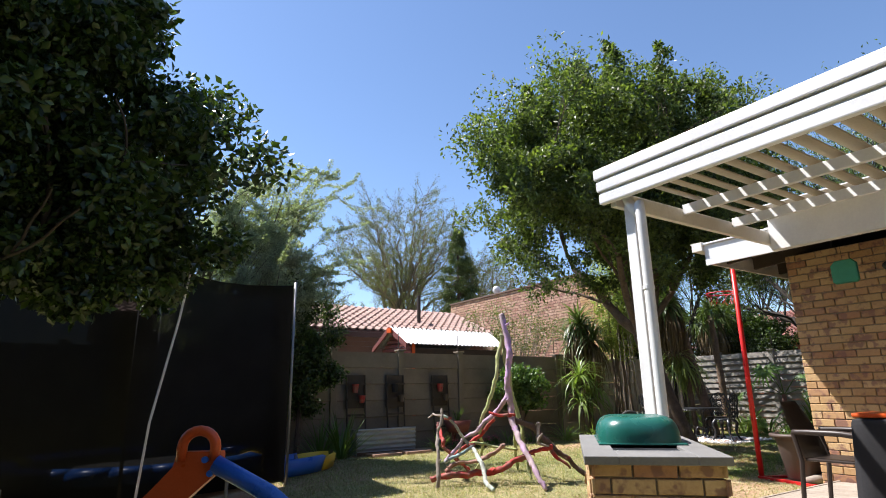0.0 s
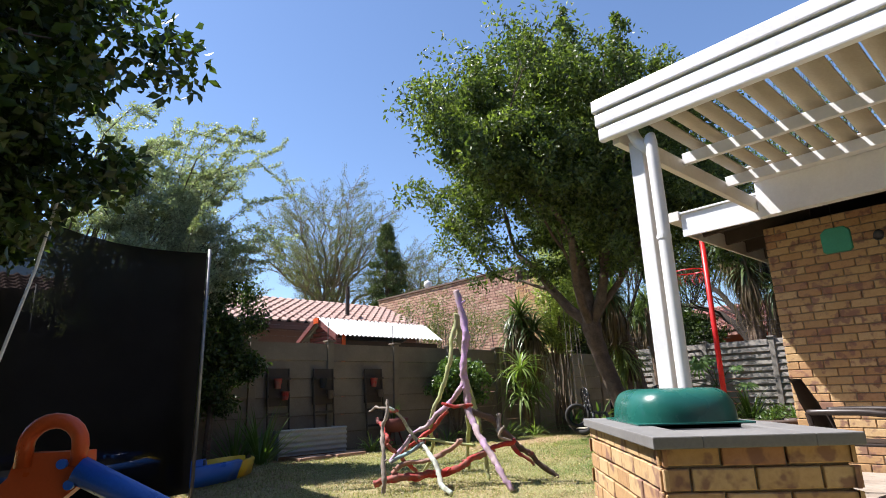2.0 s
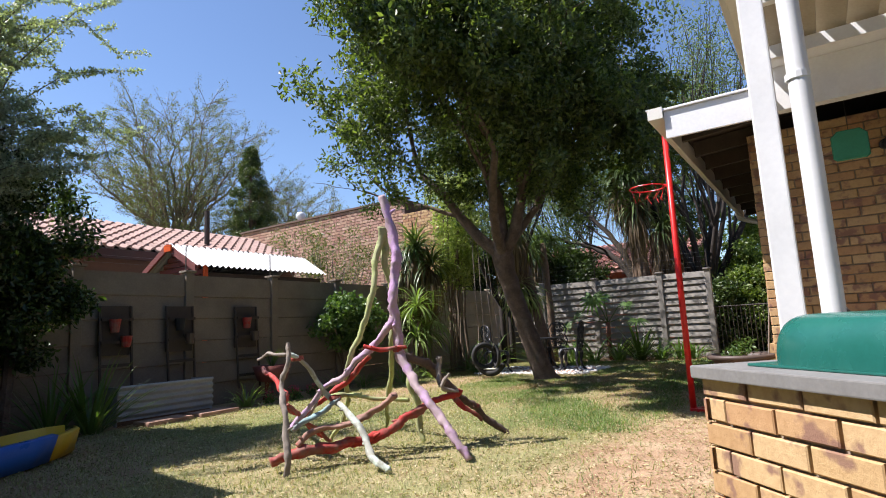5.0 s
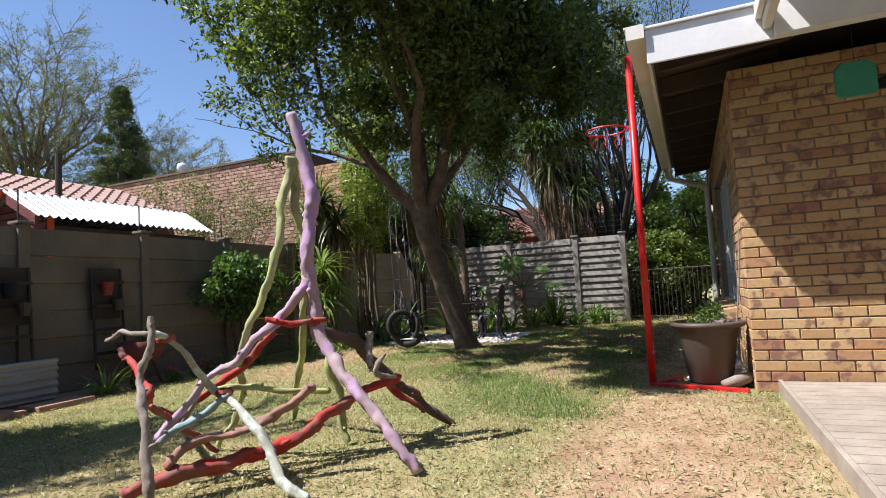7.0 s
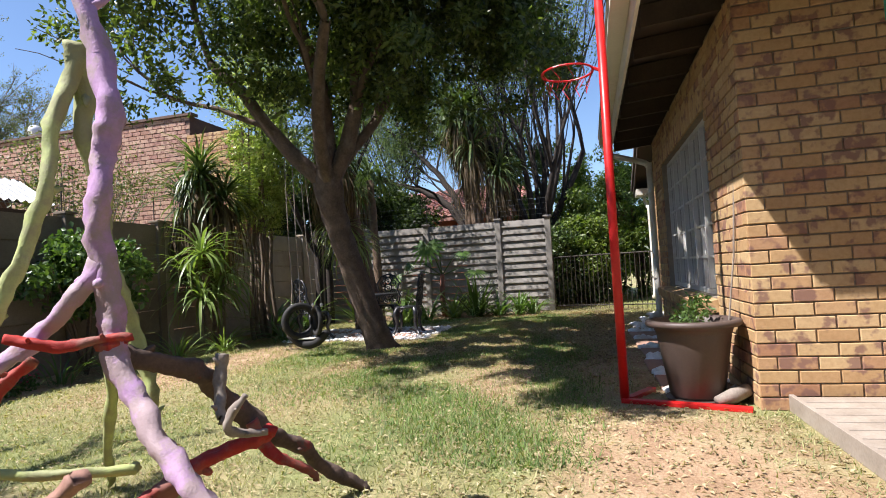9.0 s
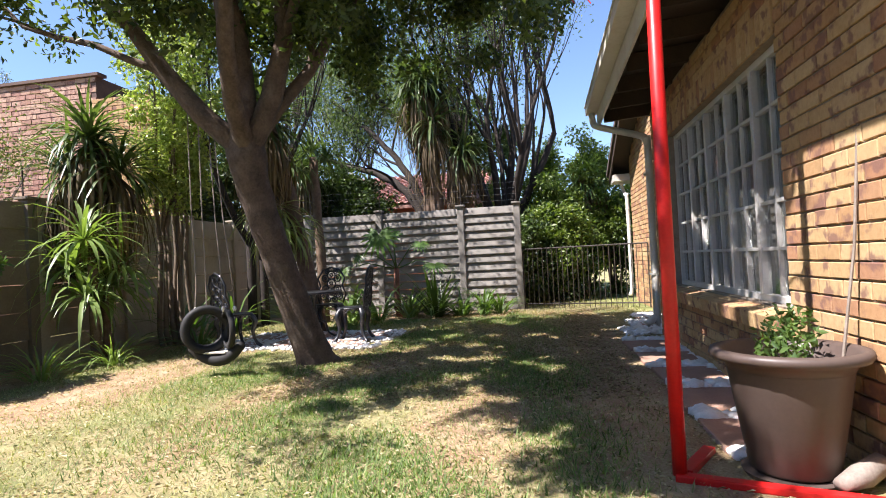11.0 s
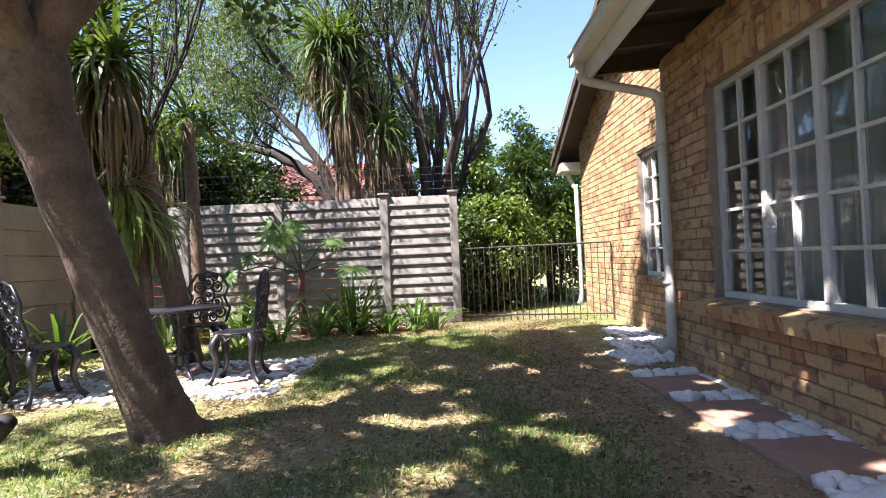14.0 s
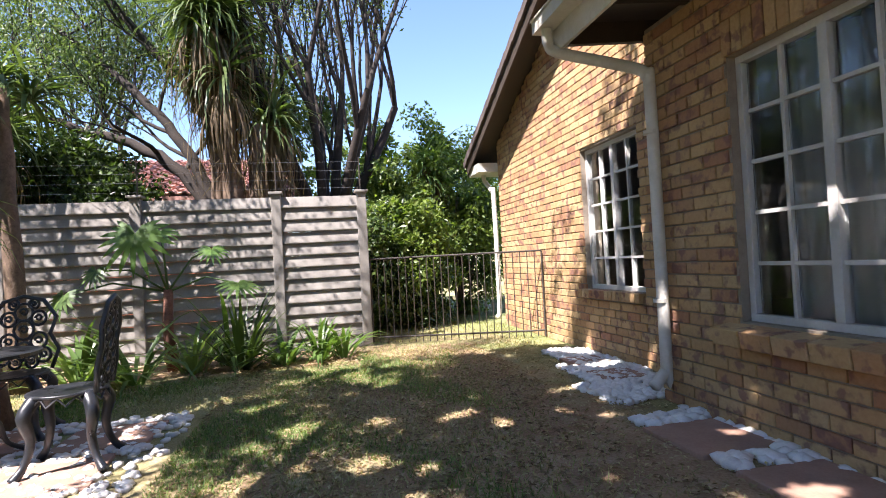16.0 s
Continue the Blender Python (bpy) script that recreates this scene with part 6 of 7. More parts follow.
for k in range(4):
    a = radians(45 + 90 * k)
    p, r = smooth_path([(12.42, 7.93, 0.24), (12.42 + 0.14 * math.cos(a), 7.93 + 0.14 * math.sin(a), 0.25), (12.42 + 0.2 * math.cos(a), 7.93 + 0.2 * math.sin(a), 0.1), (12.42 + 0.31 * math.cos(a), 7.93 + 0.31 * math.sin(a), 0.025)], [0.022, 0.02, 0.015, 0.018], 4)
    part("leg", tube(bmesh.new(), p, r, 7), IRON, tab, smooth=True)

# ---- tyre swing ----
SX, SY, SZ = 9.95, 7.90, 0.47
sw = thing("tyre_swing", "cut tyre swing hanging on pale ropes from the tree", "swing", SX, SY, SZ)
for dy, tilt_, rad_, thick_ in ((0.09, 42, 0.19, 0.85), (-0.14, -45, 0.165, 0.5)):
    tb2 = bmesh.new()
    M = Matrix.Translation((SX, SY + dy, SZ)) @ Matrix.Rotation(radians(tilt_), 4, "Z") @ Matrix.Rotation(radians(90), 4, "Y")
    rings = []
    for k in range(33):
        a = 2 * math.pi * k / 32
        rings.append([tb2.verts.new(M @ Vector(((rad_ + q * thick_) * math.cos(a), (rad_ + q * thick_) * math.sin(a), z * thick_))) for q, z in ((-0.045, -0.045), (0.03, -0.055), (0.055, -0.03), (0.055, 0.03), (0.03, 0.055), (-0.045, 0.045), (-0.01, 0.02), (-0.01, -0.02))])
    for a, b in zip(rings, rings[1:]):
        for i in range(8):
            tb2.faces.new((a[i], b[i], b[(i + 1) % 8], a[(i + 1) % 8]))
    part("tyre", tb2, RUBBER, sw, smooth=True)
p, r = smooth_path([(SX, SY + 0.26, SZ - 0.17), (SX, SY + 0.12, SZ - 0.27), (SX, SY - 0.02, SZ - 0.30), (SX, SY - 0.16, SZ - 0.26), (SX, SY - 0.28, SZ - 0.15)], [0.045, 0.055, 0.06, 0.055, 0.045], 5)
part("seat", tube(bmesh.new(), p, r, 10), RUBBER, sw, smooth=True)
part("seat_liner", boxed(SX - 0.05, SX + 0.05, SY - 0.13, SY + 0.11, SZ - 0.235, SZ - 0.215, 0.008), CREAM, sw, "worn pale seat pad")
for y0, y1, x1 in ((0.20, 0.24, 0.05), (0.08, 0.16, 0.1), (-0.10, 0.06, 0.1), (-0.22, -0.02, 0.05)):
    rp_, rr_ = smooth_path([(SX, SY + y0, SZ + 0.2), (SX + 0.01, SY + y0 * 0.9 + 0.012, SZ + 0.6), (SX + x1 * 0.5, SY + (y0 + y1) / 2, SZ + 1.1), (SX + x1, SY + y1, 2.75)], [0.006] * 4, 6, 0.006)
    rope_ob = part("rope", tube(bmesh.new(), rp_, rr_, 6), DEADWOOD, sw)
    part("knot", tube(bmesh.new(), [(SX, SY + y0, SZ + 0.17), (SX, SY + y0, SZ + 0.195), (SX, SY + y0, SZ + 0.22)], [0.012, 0.02, 0.012], 8), CREAM, rope_ob)

# ---- pavers, pebbles and gravel patch ----
def pebbles(name, label, n, area, seed, size=(0.03, 0.07)):
    """White river stones scattered over areas (x0, x1, y0, y1)."""
    rng = np.random.default_rng(seed)
    ico = bmesh.new()
    bmesh.ops.create_icosphere(ico, subdivisions=1, radius=1)
    ico.verts.ensure_lookup_table()
    bv = np.array([v.co[:] for v in ico.verts])
    bf = np.array([[v.index for v in f.verts] for f in ico.faces])
    ico.free()
    weights = np.array([(a[1] - a[0]) * (a[3] - a[2]) for a in area])
    which = rng.choice(len(area), n, p=weights / weights.sum())
    V, F = [], []
    for k in range(n):
        a = area[which[k]]
        s = rng.uniform(*size)
        sc3 = np.array([s * rng.uniform(0.8, 1.3), s * rng.uniform(0.7, 1.0), s * rng.uniform(0.45, 0.7)])
        ang = rng.uniform(0, 6.28)
        R = np.array([[math.cos(ang), -math.sin(ang), 0], [math.sin(ang), math.cos(ang), 0], [0, 0, 1]])
        v = (bv * (1 + rng.normal(0, 0.10, (len(bv), 1))) * sc3) @ R.T + np.array([rng.uniform(a[0], a[1]), rng.uniform(a[2], a[3]), sc3[2] * 0.55])
        F.append(bf + len(V) * len(bv))
        V.append(v)
    ob = raw(name, np.concatenate(V).tolist(), np.concatenate(F).tolist(), PEBBLE, None, label, "stuff", True)
    return tagged(ob, category="pebbles")


slab_me = mesh_of("paving_slab", boxed(-0.2, 0.2, -0.2, 0.2, 0, 0.035, 0.008), PAVER)
path_slab = mesh_of("paving_slab", boxed(-0.27, 0.27, -0.25, 0.25, -0.02, 0.028, 0.010), PAVER)
PATH_X = (8.22, 9.0, 9.77, 10.53, 11.30)
for i, x in enumerate(PATH_X):
    ob = new("paving_slab", path_slab)
    ob.matrix_basis = Matrix.Translation((x, 3.61 + 0.02 * math.sin(i * 2.1), 0)) @ Matrix.Rotation(0.05 * math.sin(i * 3.3), 4, "Z")
    tagged(ob, "square terracotta paving slab laid among white pebbles", "paving slab", "path slabs along the house")
for x, y in ((13.0, 3.25), (13.7, 3.2)):
    ob = new("paving_slab", slab_me)
    ob.matrix_basis = Matrix.Translation((x, y, 0))
    tagged(ob, "square terracotta paving slab laid among white pebbles", "paving slab", "path slabs along the house")
path_areas = [(x + 0.28, x + 0.48, 3.35, 3.82) for x in PATH_X] + [(7.85, 8.0, 3.4, 3.82)]
pebbles("white_pebbles", "rounded white pebbles between the path slabs", 210, path_areas, 5, (0.038, 0.075))
pebbles("white_pebbles", "small white pebbles against the foot of the wall", 90, [(7.9, 12.0, 3.345, 3.375)], 15, (0.03, 0.05))
pebbles("white_pebbles", "rounded white pebbles along the wing wall", 1250, [(12.2, 14.5, 2.88, 3.35), (12.2, 13.6, 3.3, 3.55), (12.15, 12.8, 3.5, 3.75)], 6, (0.026, 0.055))
for i, (x, y, a) in enumerate(((12.0, 7.35, 0.1), (12.75, 7.25, 0.0), (12.2, 8.1, 0.05), (12.9, 8.0, -0.05), (12.0, 8.85, 0.1), (12.75, 8.8, 0.0))):
    ob = new("paving_slab", slab_me)
    ob.matrix_basis = Matrix.Translation((x, y, -0.012)) @ Matrix.Rotation(a, 4, "Z") @ Matrix.Diagonal((1.5, 1.5, 1, 1))
    tagged(ob, "terracotta paving slab under the garden set", "paving slab", "slabs under the garden set")
pebbles("white_gravel", "white stone gravel around the garden set", 1150, [(11.6, 13.25, 7.66, 7.78), (11.6, 13.25, 8.40, 8.52), (12.33, 12.45, 6.8, 9.2), (11.5, 11.75, 6.8, 9.1), (13.05, 13.25, 6.8, 9.1), (11.6, 13.25, 6.78, 7.0), (11.6, 13.2, 9.1, 9.25), (11.6, 13.2, 7.0, 9.1)], 7, (0.022, 0.045))

# ---- trough, planters and bed along the back fence ----
trough = thing("planter_trough", "raised bed edged with grey corrugated iron", "planter", 5.35, 10.3)
corrugated("front_sheet", [(4.72, 10.10, 0.06), (4.72, 10.10, 0.48), (6.0, 10.10, 0.48), (6.0, 10.10, 0.06)], 5, 0.016, ZINC, trough)
part("end_sheet", boxed(5.985, 6.0, 10.12, 10.6, 0.0, 0.47), ZINC, trough)
part("end_sheet", boxed(4.72, 4.735, 10.12, 10.6, 0.0, 0.47), ZINC, trough)
part("soil", boxed(4.74, 5.98, 10.13, 10.6, 0.0, 0.42), SOIL_MAT, trough)
for x, y in ((5.15, 9.82), (5.85, 9.86)):
    ob = new("stepping_stone", slab_me)
    ob.matrix_basis = Matrix.Translation((x, y, 0.0)) @ Matrix.Rotation(0.08, 4, "Z") @ Matrix.Diagonal((1.5, 0.8, 1.6, 1))
    tagged(ob, "pale concrete slab laid before the trough", "paving slab")
for x, col in ((4.95, RED_WOOD), (5.85, BLACK), (6.98, RED_WOOD)):
    wp = thing("wall_planter", "dark wooden rack with small coloured pots leaning on the fence", "planter", x, 10.68)
    for s in (-0.2, 0.2):
        part("rail", tube(bmesh.new(), [(x + s, 10.6, 0.22), (x + s, 10.70, 1.5)], 0.018, 6), DARKWOOD, wp)
    panel_ob = part("back_panel", boxed(x - 0.2, x + 0.2, 10.70, 10.72, 0.85, 1.5), DARKWOOD, wp)
    for z in (0.4, 0.7, 1.0, 1.3):
        part("rung", boxed(x - 0.2, x + 0.2, 10.62, 10.65, z, z + 0.04), DARKWOOD, wp)
    part("small_pot", lathe(bmesh.new(), [(0.05, 1.15), (0.075, 1.32), (0.065, 1.32), (0.0, 1.28)], x - 0.05, 10.60, 12), col, panel_ob, "small coloured pot")
    part("small_pot", lathe(bmesh.new(), [(0.05, 0.95), (0.075, 1.10), (0.065, 1.10), (0.0, 1.06)], x + 0.1, 10.60, 12), POT if x > 5 else RED_WOOD, panel_ob, "small coloured pot")
rb_ = thing("red_planter", "old red metal planter with a spiky plant", "planter", 7.1, 10.2)
part("bowl", lathe(bmesh.new(), [(0.0, 0.28), (0.22, 0.32), (0.30, 0.55), (0.27, 0.55), (0.0, 0.5)], 7.1, 10.2, 18), MAROON, rb_, smooth=True)
for s in (-1, 1):
    part("leg", tube(bmesh.new(), [(7.1 + 0.2 * s, 10.1, 0.0), (7.1 + 0.12 * s, 10.2, 0.34)], 0.018, 6), MAROON, rb_)
part("leg", tube(bmesh.new(), [(7.1, 10.42, 0.0), (7.1, 10.25, 0.34)], 0.018, 6), MAROON, rb_)
blades("spike", 7.1, 10.2, 0.5, 24, 0.4, 0.02, LEAF_BED, rb_, 111, 1.0, 0.2)
for i, (x, y) in enumerate(((6.85, 9.95), (7.3, 9.9), (7.7, 9.95), (8.0, 10.1), (7.5, 10.15))):
    fl = thing("flower_plant", "low bedding plant with pink flowers", "plant", x, y, 0, "pink bedding flowers")
    leaf_cloud("foliage", [(x, y, 0.07, 0.11)], 120, 0.1, 0.06, LEAF_BED, fl, seed=120 + i)
    tagged(leaf_cloud("petals", [(x, y, 0.15, 0.10)], 50, 0.1, 0.035, PETAL, fl, seed=130 + i), "pink petals", kind="stuff")

# electric strands on the fences
ew = thing("electric_fence", "thin security wires on rods above the concrete fence", "fence wire", 10, 10.8, 2.0, kind="structure")
for x in (6.03, 7.6, 9.12, 10.7, 12.25, 13.8):
    part("rod", tube(bmesh.new(), [(x, 10.86, 1.6), (x, 10.86, 2.42)], 0.010, 6), GATE_IRON, ew)
for y in (5.2, 6.33, 8.05, 9.6):
    part("rod", tube(bmesh.new(), [(16.28, y, 1.6), (16.28, y, 2.62)], 0.010, 6), GATE_IRON, ew)
for k in range(4):
    part("wire", tube(bmesh.new(), [(-7.8, 10.86, 2.1 + 0.1 * k), (16.28, 10.86, 2.1 + 0.1 * k)], 0.0018, 4), GALV, ew)
    part("wire", tube(bmesh.new(), [(16.28, 5.2, 2.2 + 0.12 * k), (16.28, 10.86, 2.2 + 0.12 * k)], 0.0018, 4), GALV, ew)

# ---- veranda things ----
CHAIR_BROWN = surface("dark_brown_plastic", (0.028, 0.02, 0.017), (0.045, 0.033, 0.028), 0.45, 5, 70, 0.1)
pc = thing("plastic_chair", "dark brown plastic garden armchair on the deck", "chair", 5.75, 2.35, 0.1)
bk = bmesh.new()
g = []
for j, (z, lean) in enumerate(((0.50, 0.0), (0.65, -0.03), (0.82, -0.07), (0.96, -0.10), (1.0, -0.115))):
    g.append([bk.verts.new((5.75 + (i - 4) / 4 * (0.22 if z < 0.95 else 0.15), 2.60 - lean * 1.6 - 0.03 * (1 - ((i - 4) / 4) ** 2) * -1, z)) for i in range(9)])
for a, b in zip(g, g[1:]):
    for i in range(8):
        bk.faces.new((a[i], a[i + 1], b[i + 1], b[i]))
bmesh.ops.solidify(bk, geom=bk.faces[:], thickness=0.012)
part("backrest", bk, CHAIR_BROWN, pc, smooth=True)
part("seat", boxed(5.52, 5.98, 2.12, 2.60, 0.50, 0.525, 0.010), CHAIR_BROWN, pc)
for s in (-1, 1):
    x = 5.75 + 0.25 * s
    p, r = smooth_path([(x, 2.66, 0.74), (x + 0.03 * s, 2.45, 0.745), (x + 0.03 * s, 2.2, 0.735), (x + 0.02 * s, 2.12, 0.66), (x, 2.10, 0.11)], [0.022, 0.025, 0.025, 0.024, 0.02], 4)
    part("armrest", tube(bmesh.new(), p, r, 8), CHAIR_BROWN, pc, smooth=True)
    part("leg", tube(bmesh.new(), [(x, 2.66, 0.11), (x, 2.62, 0.5), (x, 2.66, 0.74)], [0.02, 0.022, 0.02], 8), CHAIR_BROWN, pc)
jk = thing("covered_chair", "black folding chair draped with black cloth and an orange band", "chair", 5.2, 1.7, 0.1)
cloth = boxed(4.95, 5.45, 1.42, 1.98, 0.11, 0.90, 0.05)
bmesh.ops.subdivide_edges(cloth, edges=cloth.edges[:], cuts=5, use_grid_fill=True)
for v in cloth.verts:
    k = (0.9 - v.co.z) / 0.8
    v.co.x += 0.03 * k * math.sin(v.co.y * 26)
    v.co.y += 0.03 * k * math.sin(v.co.x * 24 + 1) + 0.05 * k * (1 if v.co.y > 1.7 else -1)
part("cloth", cloth, BLACK, jk, smooth=True)
part("band", boxed(4.98, 5.36, 1.72, 1.97, 0.902, 0.935, 0.012), ORANGE, jk, "orange cloth band")
plq = thing("hanging_plaque", "green square plaque with clipped corners hung under the eave", "plaque", 6.95, 2.55, 2.34)
ob8 = bmesh.new()
r8 = [(0.13 * a, 0.13 * b) for a, b in ((1, 0.62), (0.62, 1), (-0.62, 1), (-1, 0.62), (-1, -0.8), (-0.8, -1), (0.8, -1), (1, -0.8))]
fa = [ob8.verts.new((6.962, 2.55 + a, 2.34 + b)) for a, b in r8]
fbk = [ob8.verts.new((6.94, 2.55 + a * 0.94, 2.34 + b * 0.94)) for a, b in r8]
ob8.faces.new(fbk)
ob8.faces.new(list(reversed(fa)))
for k in range(8):
    ob8.faces.new((fa[k], fa[(k + 1) % 8], fbk[(k + 1) % 8], fbk[k]))
part("plate", ob8, WALLGREEN, plq)
part("wire", tube(bmesh.new(), [(6.951, 2.55, 2.465), (6.951, 2.55, 2.952)], 0.0025, 5), GATE_IRON, plq)
wl = thing("wall_lamp", "small black wall lamp on the brick wall", "lamp", 7.40, 2.28, 2.39)
part("base", tube(bmesh.new(), [(7.408, 2.28, 2.39), (7.37, 2.28, 2.39)], 0.045, 12), IRON, wl)
part("head", tube(bmesh.new(), [(7.37, 2.28, 2.39), (7.30, 2.26, 2.41), (7.24, 2.25, 2.38)], [0.02, 0.03, 0.045], 10), IRON, wl, smooth=True)
lg = tagged(part("log", tube(bmesh.new(), [(7.46, 3.58, 0.05), (7.52, 3.47, 0.07), (7.60, 3.36, 0.09)], [0.03, 0.05, 0.045], 10, True, 0.2), DEADWOOD, None, "", True), "short pale log lying beside the plant pot", "log")
cane = tagged(part("cane", tube(bmesh.new(), [(7.72, 3.42, 0.5), (7.69, 3.36, 1.0), (7.67, 3.325, 1.55)], 0.007, 6), DEADWOOD, pot, "thin plant cane"), "thin plant cane")

# ---- lawn ----
def scatter(name, label, n, x0, x1, y0, y1, seed, material, h, w, flat, keep):
    rng = np.random.default_rng(seed)
    p = np.stack([rng.uniform(x0, x1, n), rng.uniform(y0, y1, n)], 1)
    ok = keep(p[:, 0], p[:, 1], rng)
    p = p[ok]
    n = len(p)
    a = rng.uniform(0, 2 * np.pi, n)
    s = rng.uniform(0.5, 1.2, n)
    if flat:
        z = rng.uniform(0.004, 0.02, n)
        d = np.stack([np.cos(a), np.sin(a), rng.uniform(-0.15, 0.35, n)], 1) * (h * s)[:, None]
        q = np.stack([-np.sin(a), np.cos(a), rng.uniform(-0.3, 0.3, n)], 1) * (w * s)[:, None]
        c = np.stack([p[:, 0], p[:, 1], z], 1)
        v = np.stack([c - d * 0.5, c + q * 0.5 + [0, 0, 0.006], c + d * 0.5, c - q * 0.5 + [0, 0, 0.006]], 1)
        v[:, :, 2] = np.maximum(v[:, :, 2], 0.003)
        k = 4
        base = np.arange(n)[:, None] * 4
        f = np.concatenate([base + [[0, 1, 2]], base + [[0, 2, 3]]], 0)
    else:
        lean = rng.uniform(0.45, 1.45, n)
        c = np.stack([p[:, 0], p[:, 1], np.full(n, -0.002)], 1)
        q = np.stack([-np.sin(a), np.cos(a), np.zeros(n)], 1) * (w * s)[:, None]
        t = np.stack([np.cos(a) * np.sin(lean), np.sin(a) * np.sin(lean), np.cos(lean)], 1) * (h * s)[:, None]
        v = np.stack([c - q * 0.5, c + q * 0.5, c + t], 1)
        base = np.arange(n)[:, None] * 3
        f = base + [[0, 1, 2]]
    v = v.reshape(-1, 3)
    me = bpy.data.meshes.new(name)
    me.vertices.add(len(v))
    me.vertices.foreach_set("co", v.astype(np.float32).ravel())
    me.loops.add(f.size)
    me.loops.foreach_set("vertex_index", f.astype(np.int32).ravel())
    me.polygons.add(len(f))
    me.polygons.foreach_set("loop_start", (np.arange(len(f)) * 3).astype(np.int32))
    me.update(calc_edges=True)
    me.materials.append(material)
    return tagged(new(name, me), label, name.split("_")[0], kind="stuff")


def lawn_keep(x, y, rng):
    bare = np.exp(-(((x - 5.6) / 2.2) ** 2 + ((y - 3.9) / 0.8) ** 2)) + np.exp(-(((x - 9.6) / 2.2) ** 2 + ((y - 8.9) / 0.6) ** 2)) + np.exp(-(((x - 11.6) / 3.2) ** 2 + ((y - 4.1) / 0.4) ** 2))
    patch = 0.5 + 0.5 * np.sin(x * 2.1 + 1.3 * np.sin(y * 1.7)) * np.sin(y * 2.6 + 1.1 * np.sin(x * 1.3))
    ok = rng.random(len(x)) > 0.88 * np.clip(bare, 0, 1)
    ok &= rng.random(len(x)) < 0.35 + 0.65 * patch
    ok &= ~((x > 11.4) & (x < 13.3) & (y > 6.7) & (y < 9.25))
    ok &= (y < 9.75) & ~((x > 14.7) & (y > 5.4)) & ~((x > 7.36) & (y < 4.0) & (x < 15)) & ~((x > 3.55) & (x < 7.4) & (y < 3.2))
    return ok


scatter("grass_blades", "short dry and green lawn grass", 360000, 2.0, 16.0, 3.0, 10.0, 1, GRASS, 0.05, 0.007, False, lawn_keep)
scatter("grass_blades", "short lawn grass beyond the gate", 26000, 16.2, 22.0, 2.9, 6.0, 2, GRASS, 0.06, 0.008, False, lambda x, y, rng: rng.random(len(x)) < 1.1)
scatter("leaf_litter", "small pale fallen leaves on the lawn", 38000, 2.0, 15.6, 3.2, 10.4, 3, LITTER, 0.036, 0.015, True, lambda x, y, rng: ~((x > 11.5) & (x < 13.3) & (y > 6.7) & (y < 9.2)) & ~((x > 3.55) & (x < 7.4) & (y < 3.2)))

def green_keep(x, y, rng):
    wave = np.sin(x * 1.7 + 1.4 * np.sin(y * 1.9)) * np.sin(y * 2.2 + 1.2 * np.sin(x * 1.1 + 2))
    edge = (y > 4.3) & ~((x > 11.4) & (x < 13.3) & (y > 6.7)) & ~((x > 14.6) & (y > 5.4)) & (y < 4.6 + 0.75 * (x - 5.6) + rng.normal(0, 0.7, len(x))) & (y > 4.5 + rng.normal(0, 0.2, len(x)))
    return edge & (rng.random(len(x)) < np.clip(0.35 + 1.3 * wave, 0, 1))


scatter("grass_blades", "soft green lawn grass in patches by the shade tree", 260000, 6.2, 15.6, 4.2, 8.2, 6, GRASS_GREEN, 0.06, 0.009, False, green_keep)
scatter("leaf_litter", "brown and buff fallen leaves under the shade tree", 13000, 9.0, 15.4, 3.9, 7.2, 5, LITTER_BROWN, 0.05, 0.02, True, lambda x, y, rng: ~((x > 11.5) & (y > 6.7)) & ~((y < 4.05) & (x < 12.4)))

# ---- bricks ----
def brick_mesh(L, H, D=0.018, c=0.004):
    bm = bmesh.new()
    q = [[bm.verts.new((x, y, z)) for x, z in ((i, i), (L - i, i), (L - i, H - i), (i, H - i))] for y, i in ((0.0, 0.0), (-D + c, 0.0), (-D, c))]
    for a, b in zip(q, q[1:]):
        for k in range(4):
            bm.faces.new((a[k], a[(k + 1) % 4], b[(k + 1) % 4], b[k]))
    bm.faces.new(q[2])
    bmesh.ops.recalc_face_normals(bm, faces=bm.faces[:])
    return mesh_of("brick", bm, BRICK)


BL, BH, JT, COURSE = 0.222, 0.075, 0.010, 0.085
FULL = brick_mesh(BL, BH)


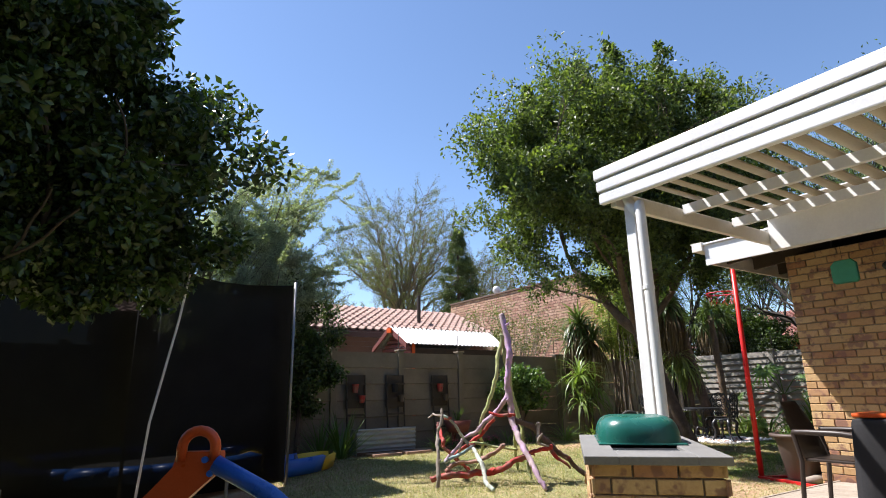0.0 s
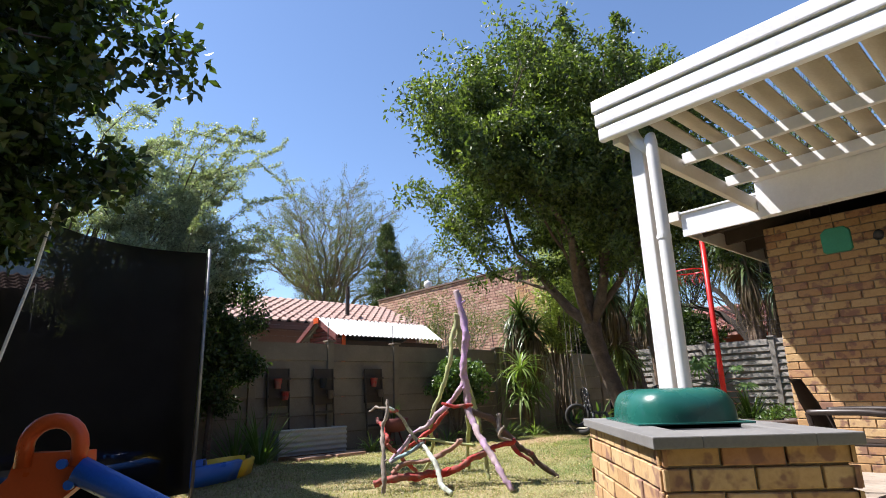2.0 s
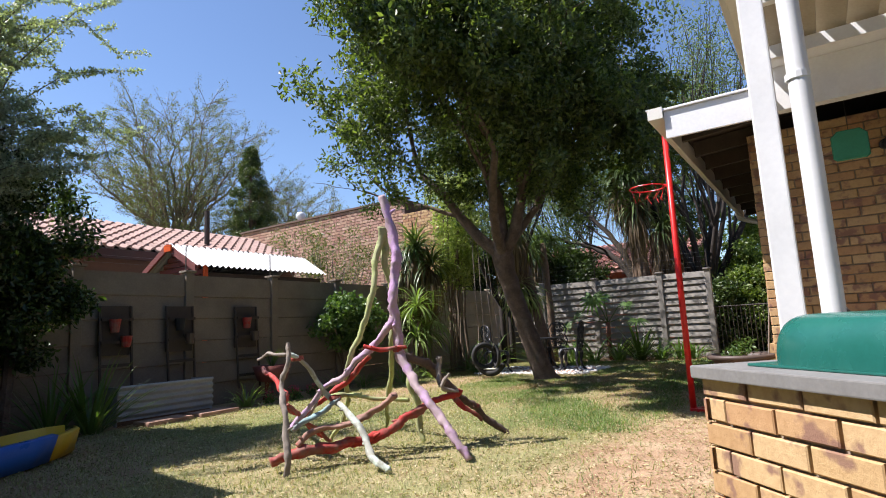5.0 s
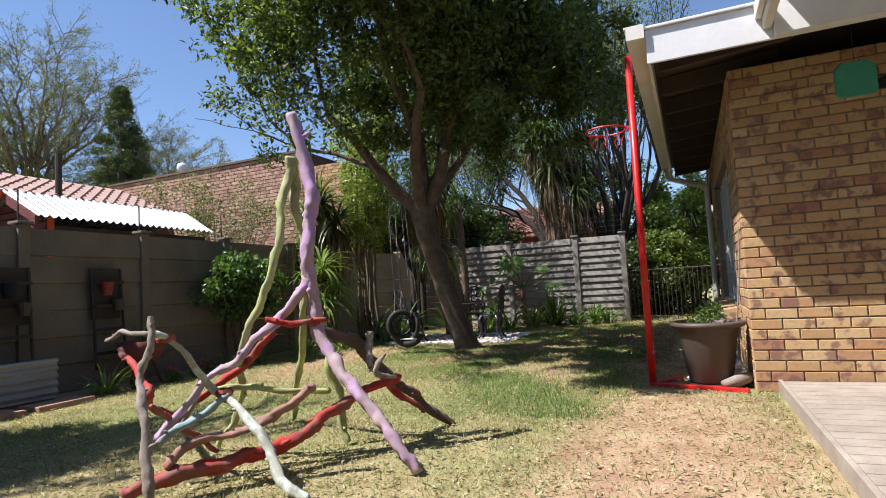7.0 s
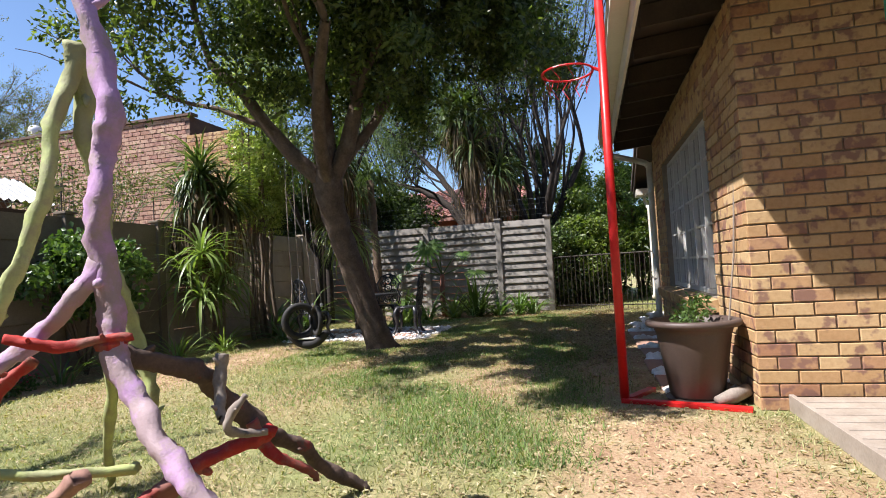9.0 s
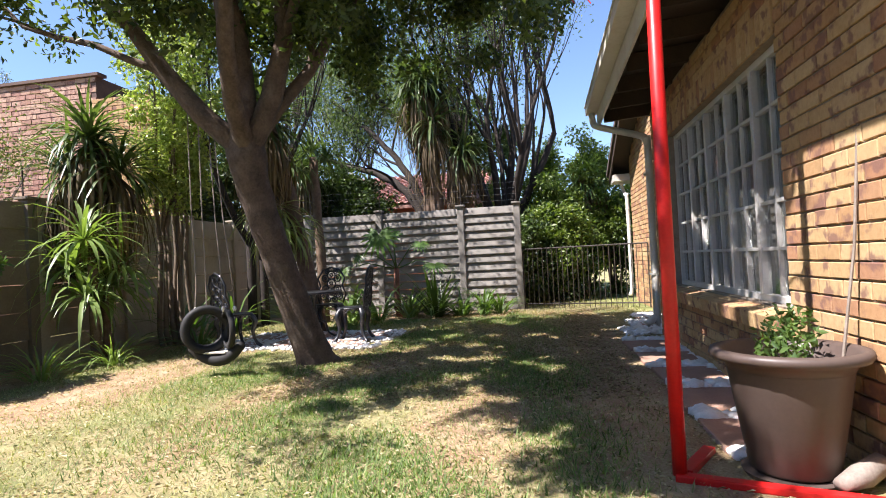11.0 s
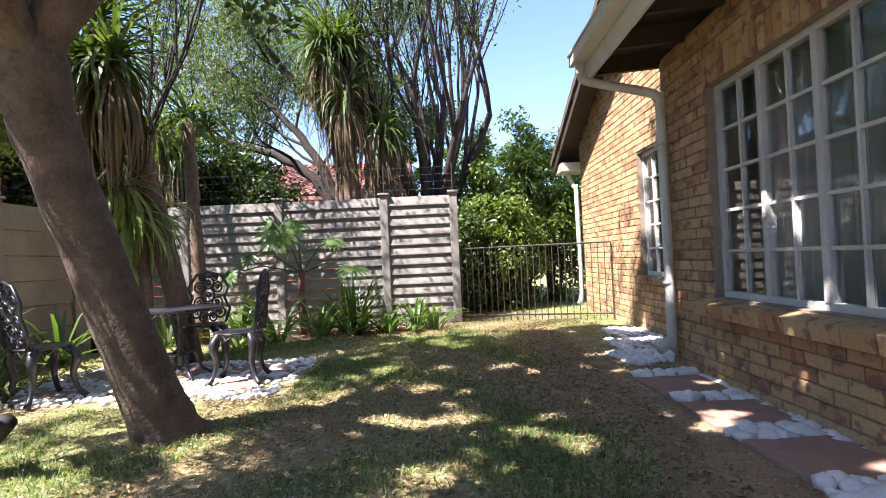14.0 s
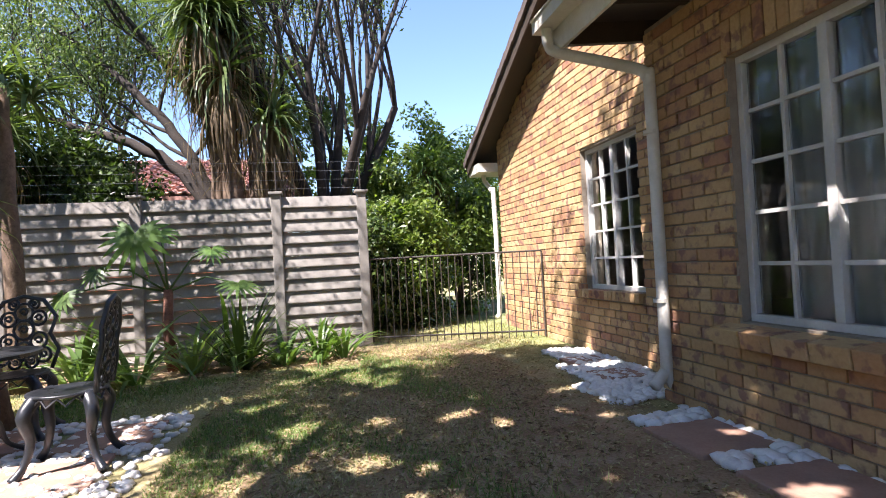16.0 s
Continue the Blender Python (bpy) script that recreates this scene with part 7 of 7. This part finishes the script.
def lay(wall, origin, along, length, courses, holes=(), near=None, top_of=None, first=0, name="brick"):
    """Stretcher courses on a wall: pieces inside `near` are objects, the rest one joined mesh. Outward is -y turned with `along`."""
    ang = math.atan2(along[1], along[0])
    M0 = Matrix.Translation(origin) @ Matrix.Rotation(ang, 4, "Z")
    inv = wall.matrix_basis.inverted()
    rr = random.Random(int(abs(origin[0] * 100)) + courses)
    v, f, made = [], [], 0
    for j in range(first, courses):
        z = j * COURSE + 0.003
        s = -(BL + JT) / 2 if j % 2 else 0.0
        while s < length:
            spans = [(max(s, 0), min(s + BL, length))]
            s += BL + JT
            for h in holes:
                if z + BH > h[2] and z < h[3]:
                    cut = []
                    for a, b in spans:
                        if b <= h[0] or a >= h[1]:
                            cut.append((a, b))
                        else:
                            if a < h[0]:
                                cut.append((a, h[0]))
                            if b > h[1]:
                                cut.append((h[1], b))
                    spans = cut
            for a, b in spans:
                if b - a < 0.03 or (top_of and z + BH > top_of((a + b) / 2)):
                    continue
                out_ = rr.uniform(-0.0025, 0.0025)
                m = M0 @ Matrix.Translation((a, out_, z + rr.uniform(-0.0015, 0.0015))) @ Matrix.Rotation(rr.uniform(-0.004, 0.004), 4, "Y") @ Matrix.Diagonal(((b - a) / BL, 1, 1, 1))
                if near and made < 300 and near((a + b) / 2, z):
                    ob = new(name, FULL)
                    ob.parent, ob.matrix_parent_inverse, ob.matrix_basis = wall, inv, m
                    made += 1
                else:
                    base = len(v)
                    c = 0.004
                    for y, i in ((0.0, 0.0), (-0.014, 0.0), (-0.018, c)):
                        for x, zz in ((i, i), (BL - i, i), (BL - i, BH - i), (i, BH - i)):
                            v.append(tuple(m @ Vector((x, y, zz))))
                    for k in range(2):
                        for i in range(4):
                            p0 = base + 4 * k
                            f.append((p0 + i, p0 + (i + 1) % 4, p0 + 4 + (i + 1) % 4, p0 + 4 + i))
                    f.append((base + 8, base + 9, base + 10, base + 11))
    if v:
        raw("brickwork", v, f, BRICK_FAR, wall, "", "stuff")


def soldiers(wall, x0, x1, y, z, h, out_, name="brick", step=0.085, tilt=0.0):
    """Bricks on end over an opening, or laid on edge as its sill."""
    me = brick_mesh(step - JT, h, out_ + 0.02, 0.005)
    n = int((x1 - x0) / step)
    for i in range(n):
        ob = new(name, me)
        ob.parent, ob.matrix_parent_inverse = wall, wall.matrix_basis.inverted()
        ob.matrix_basis = Matrix.Translation((x1 - i * step, y - 0.012, z)) @ Matrix.Rotation(math.pi, 4, "Z") @ Matrix.Rotation(radians(tilt), 4, "X")


# a wall facing -x is laid along -y, one facing +y along -x
lay(wall_front, (X_FRONT + 0.012, Y_SIDE, 0), (0, -1), 7.6, 32, near=lambda s, z: s < 2.05)
HX = [(X_END - WIN[1], X_END - WIN[0], WIN[2] - 0.10, WIN[3] + 0.22)]
lay(wall_side, (X_END, Y_SIDE - 0.012, 0), (-1, 0), X_END - X_FRONT, 32, holes=HX, near=lambda s, z: s < 0.8 or z < 0.6)
HW = [(17.3 - WWIN[1], 17.3 - WWIN[0], WWIN[2] - 0.10, WWIN[3])]
lay(wall_wing, (17.3, Y_WING - 0.012, 0), (-1, 0), 17.3 - X_END, 58, holes=HW, near=lambda s, z: s > 2.9 and z < 2.6, top_of=lambda s: EAVE_Z - 0.02 + SLOPE * (EAVE_X - (17.3 - s)))
soldiers(wall_side, WIN[0] - 0.02, WIN[1] + 0.02, Y_SIDE, WIN[3] + 0.002, 0.215, 0.002)
soldiers(wall_side, WIN[0] - 0.06, WIN[1] + 0.10, Y_SIDE - 0.10, WIN[2] - 0.098, 0.10, 0.225, step=0.232, tilt=8)
soldiers(wall_wing, WWIN[0] - 0.05, WWIN[1] + 0.08, Y_WING - 0.10, WWIN[2] - 0.095, 0.09, 0.165)
lay(bh, (14.414, 13.19, 0), (0, -1), 1.28, 53, name="brick")
lay(bh, (14.41, 11.914, 0), (1, 0), 0.9, 53, name="brick")
AX = (1.07, 1.04)
NL = math.hypot(*AX)
UX, UY = AX[0] / NL, AX[1] / NL
for o, d, L in ((BR @ Vector((1.49, -0.03, 0)), (-UX, -UY), 1.49), (BR @ Vector((0.03, 0, 0)), (UY, -UX), 0.71), (BR @ Vector((0, -0.68, 0)), (UX, UY), 1.49), (BR @ Vector((1.46, -0.71, 0)), (-UY, UX), 0.71)):
    lay(bbq, o, d, L, 9, near=lambda s, z: z < 0.72)
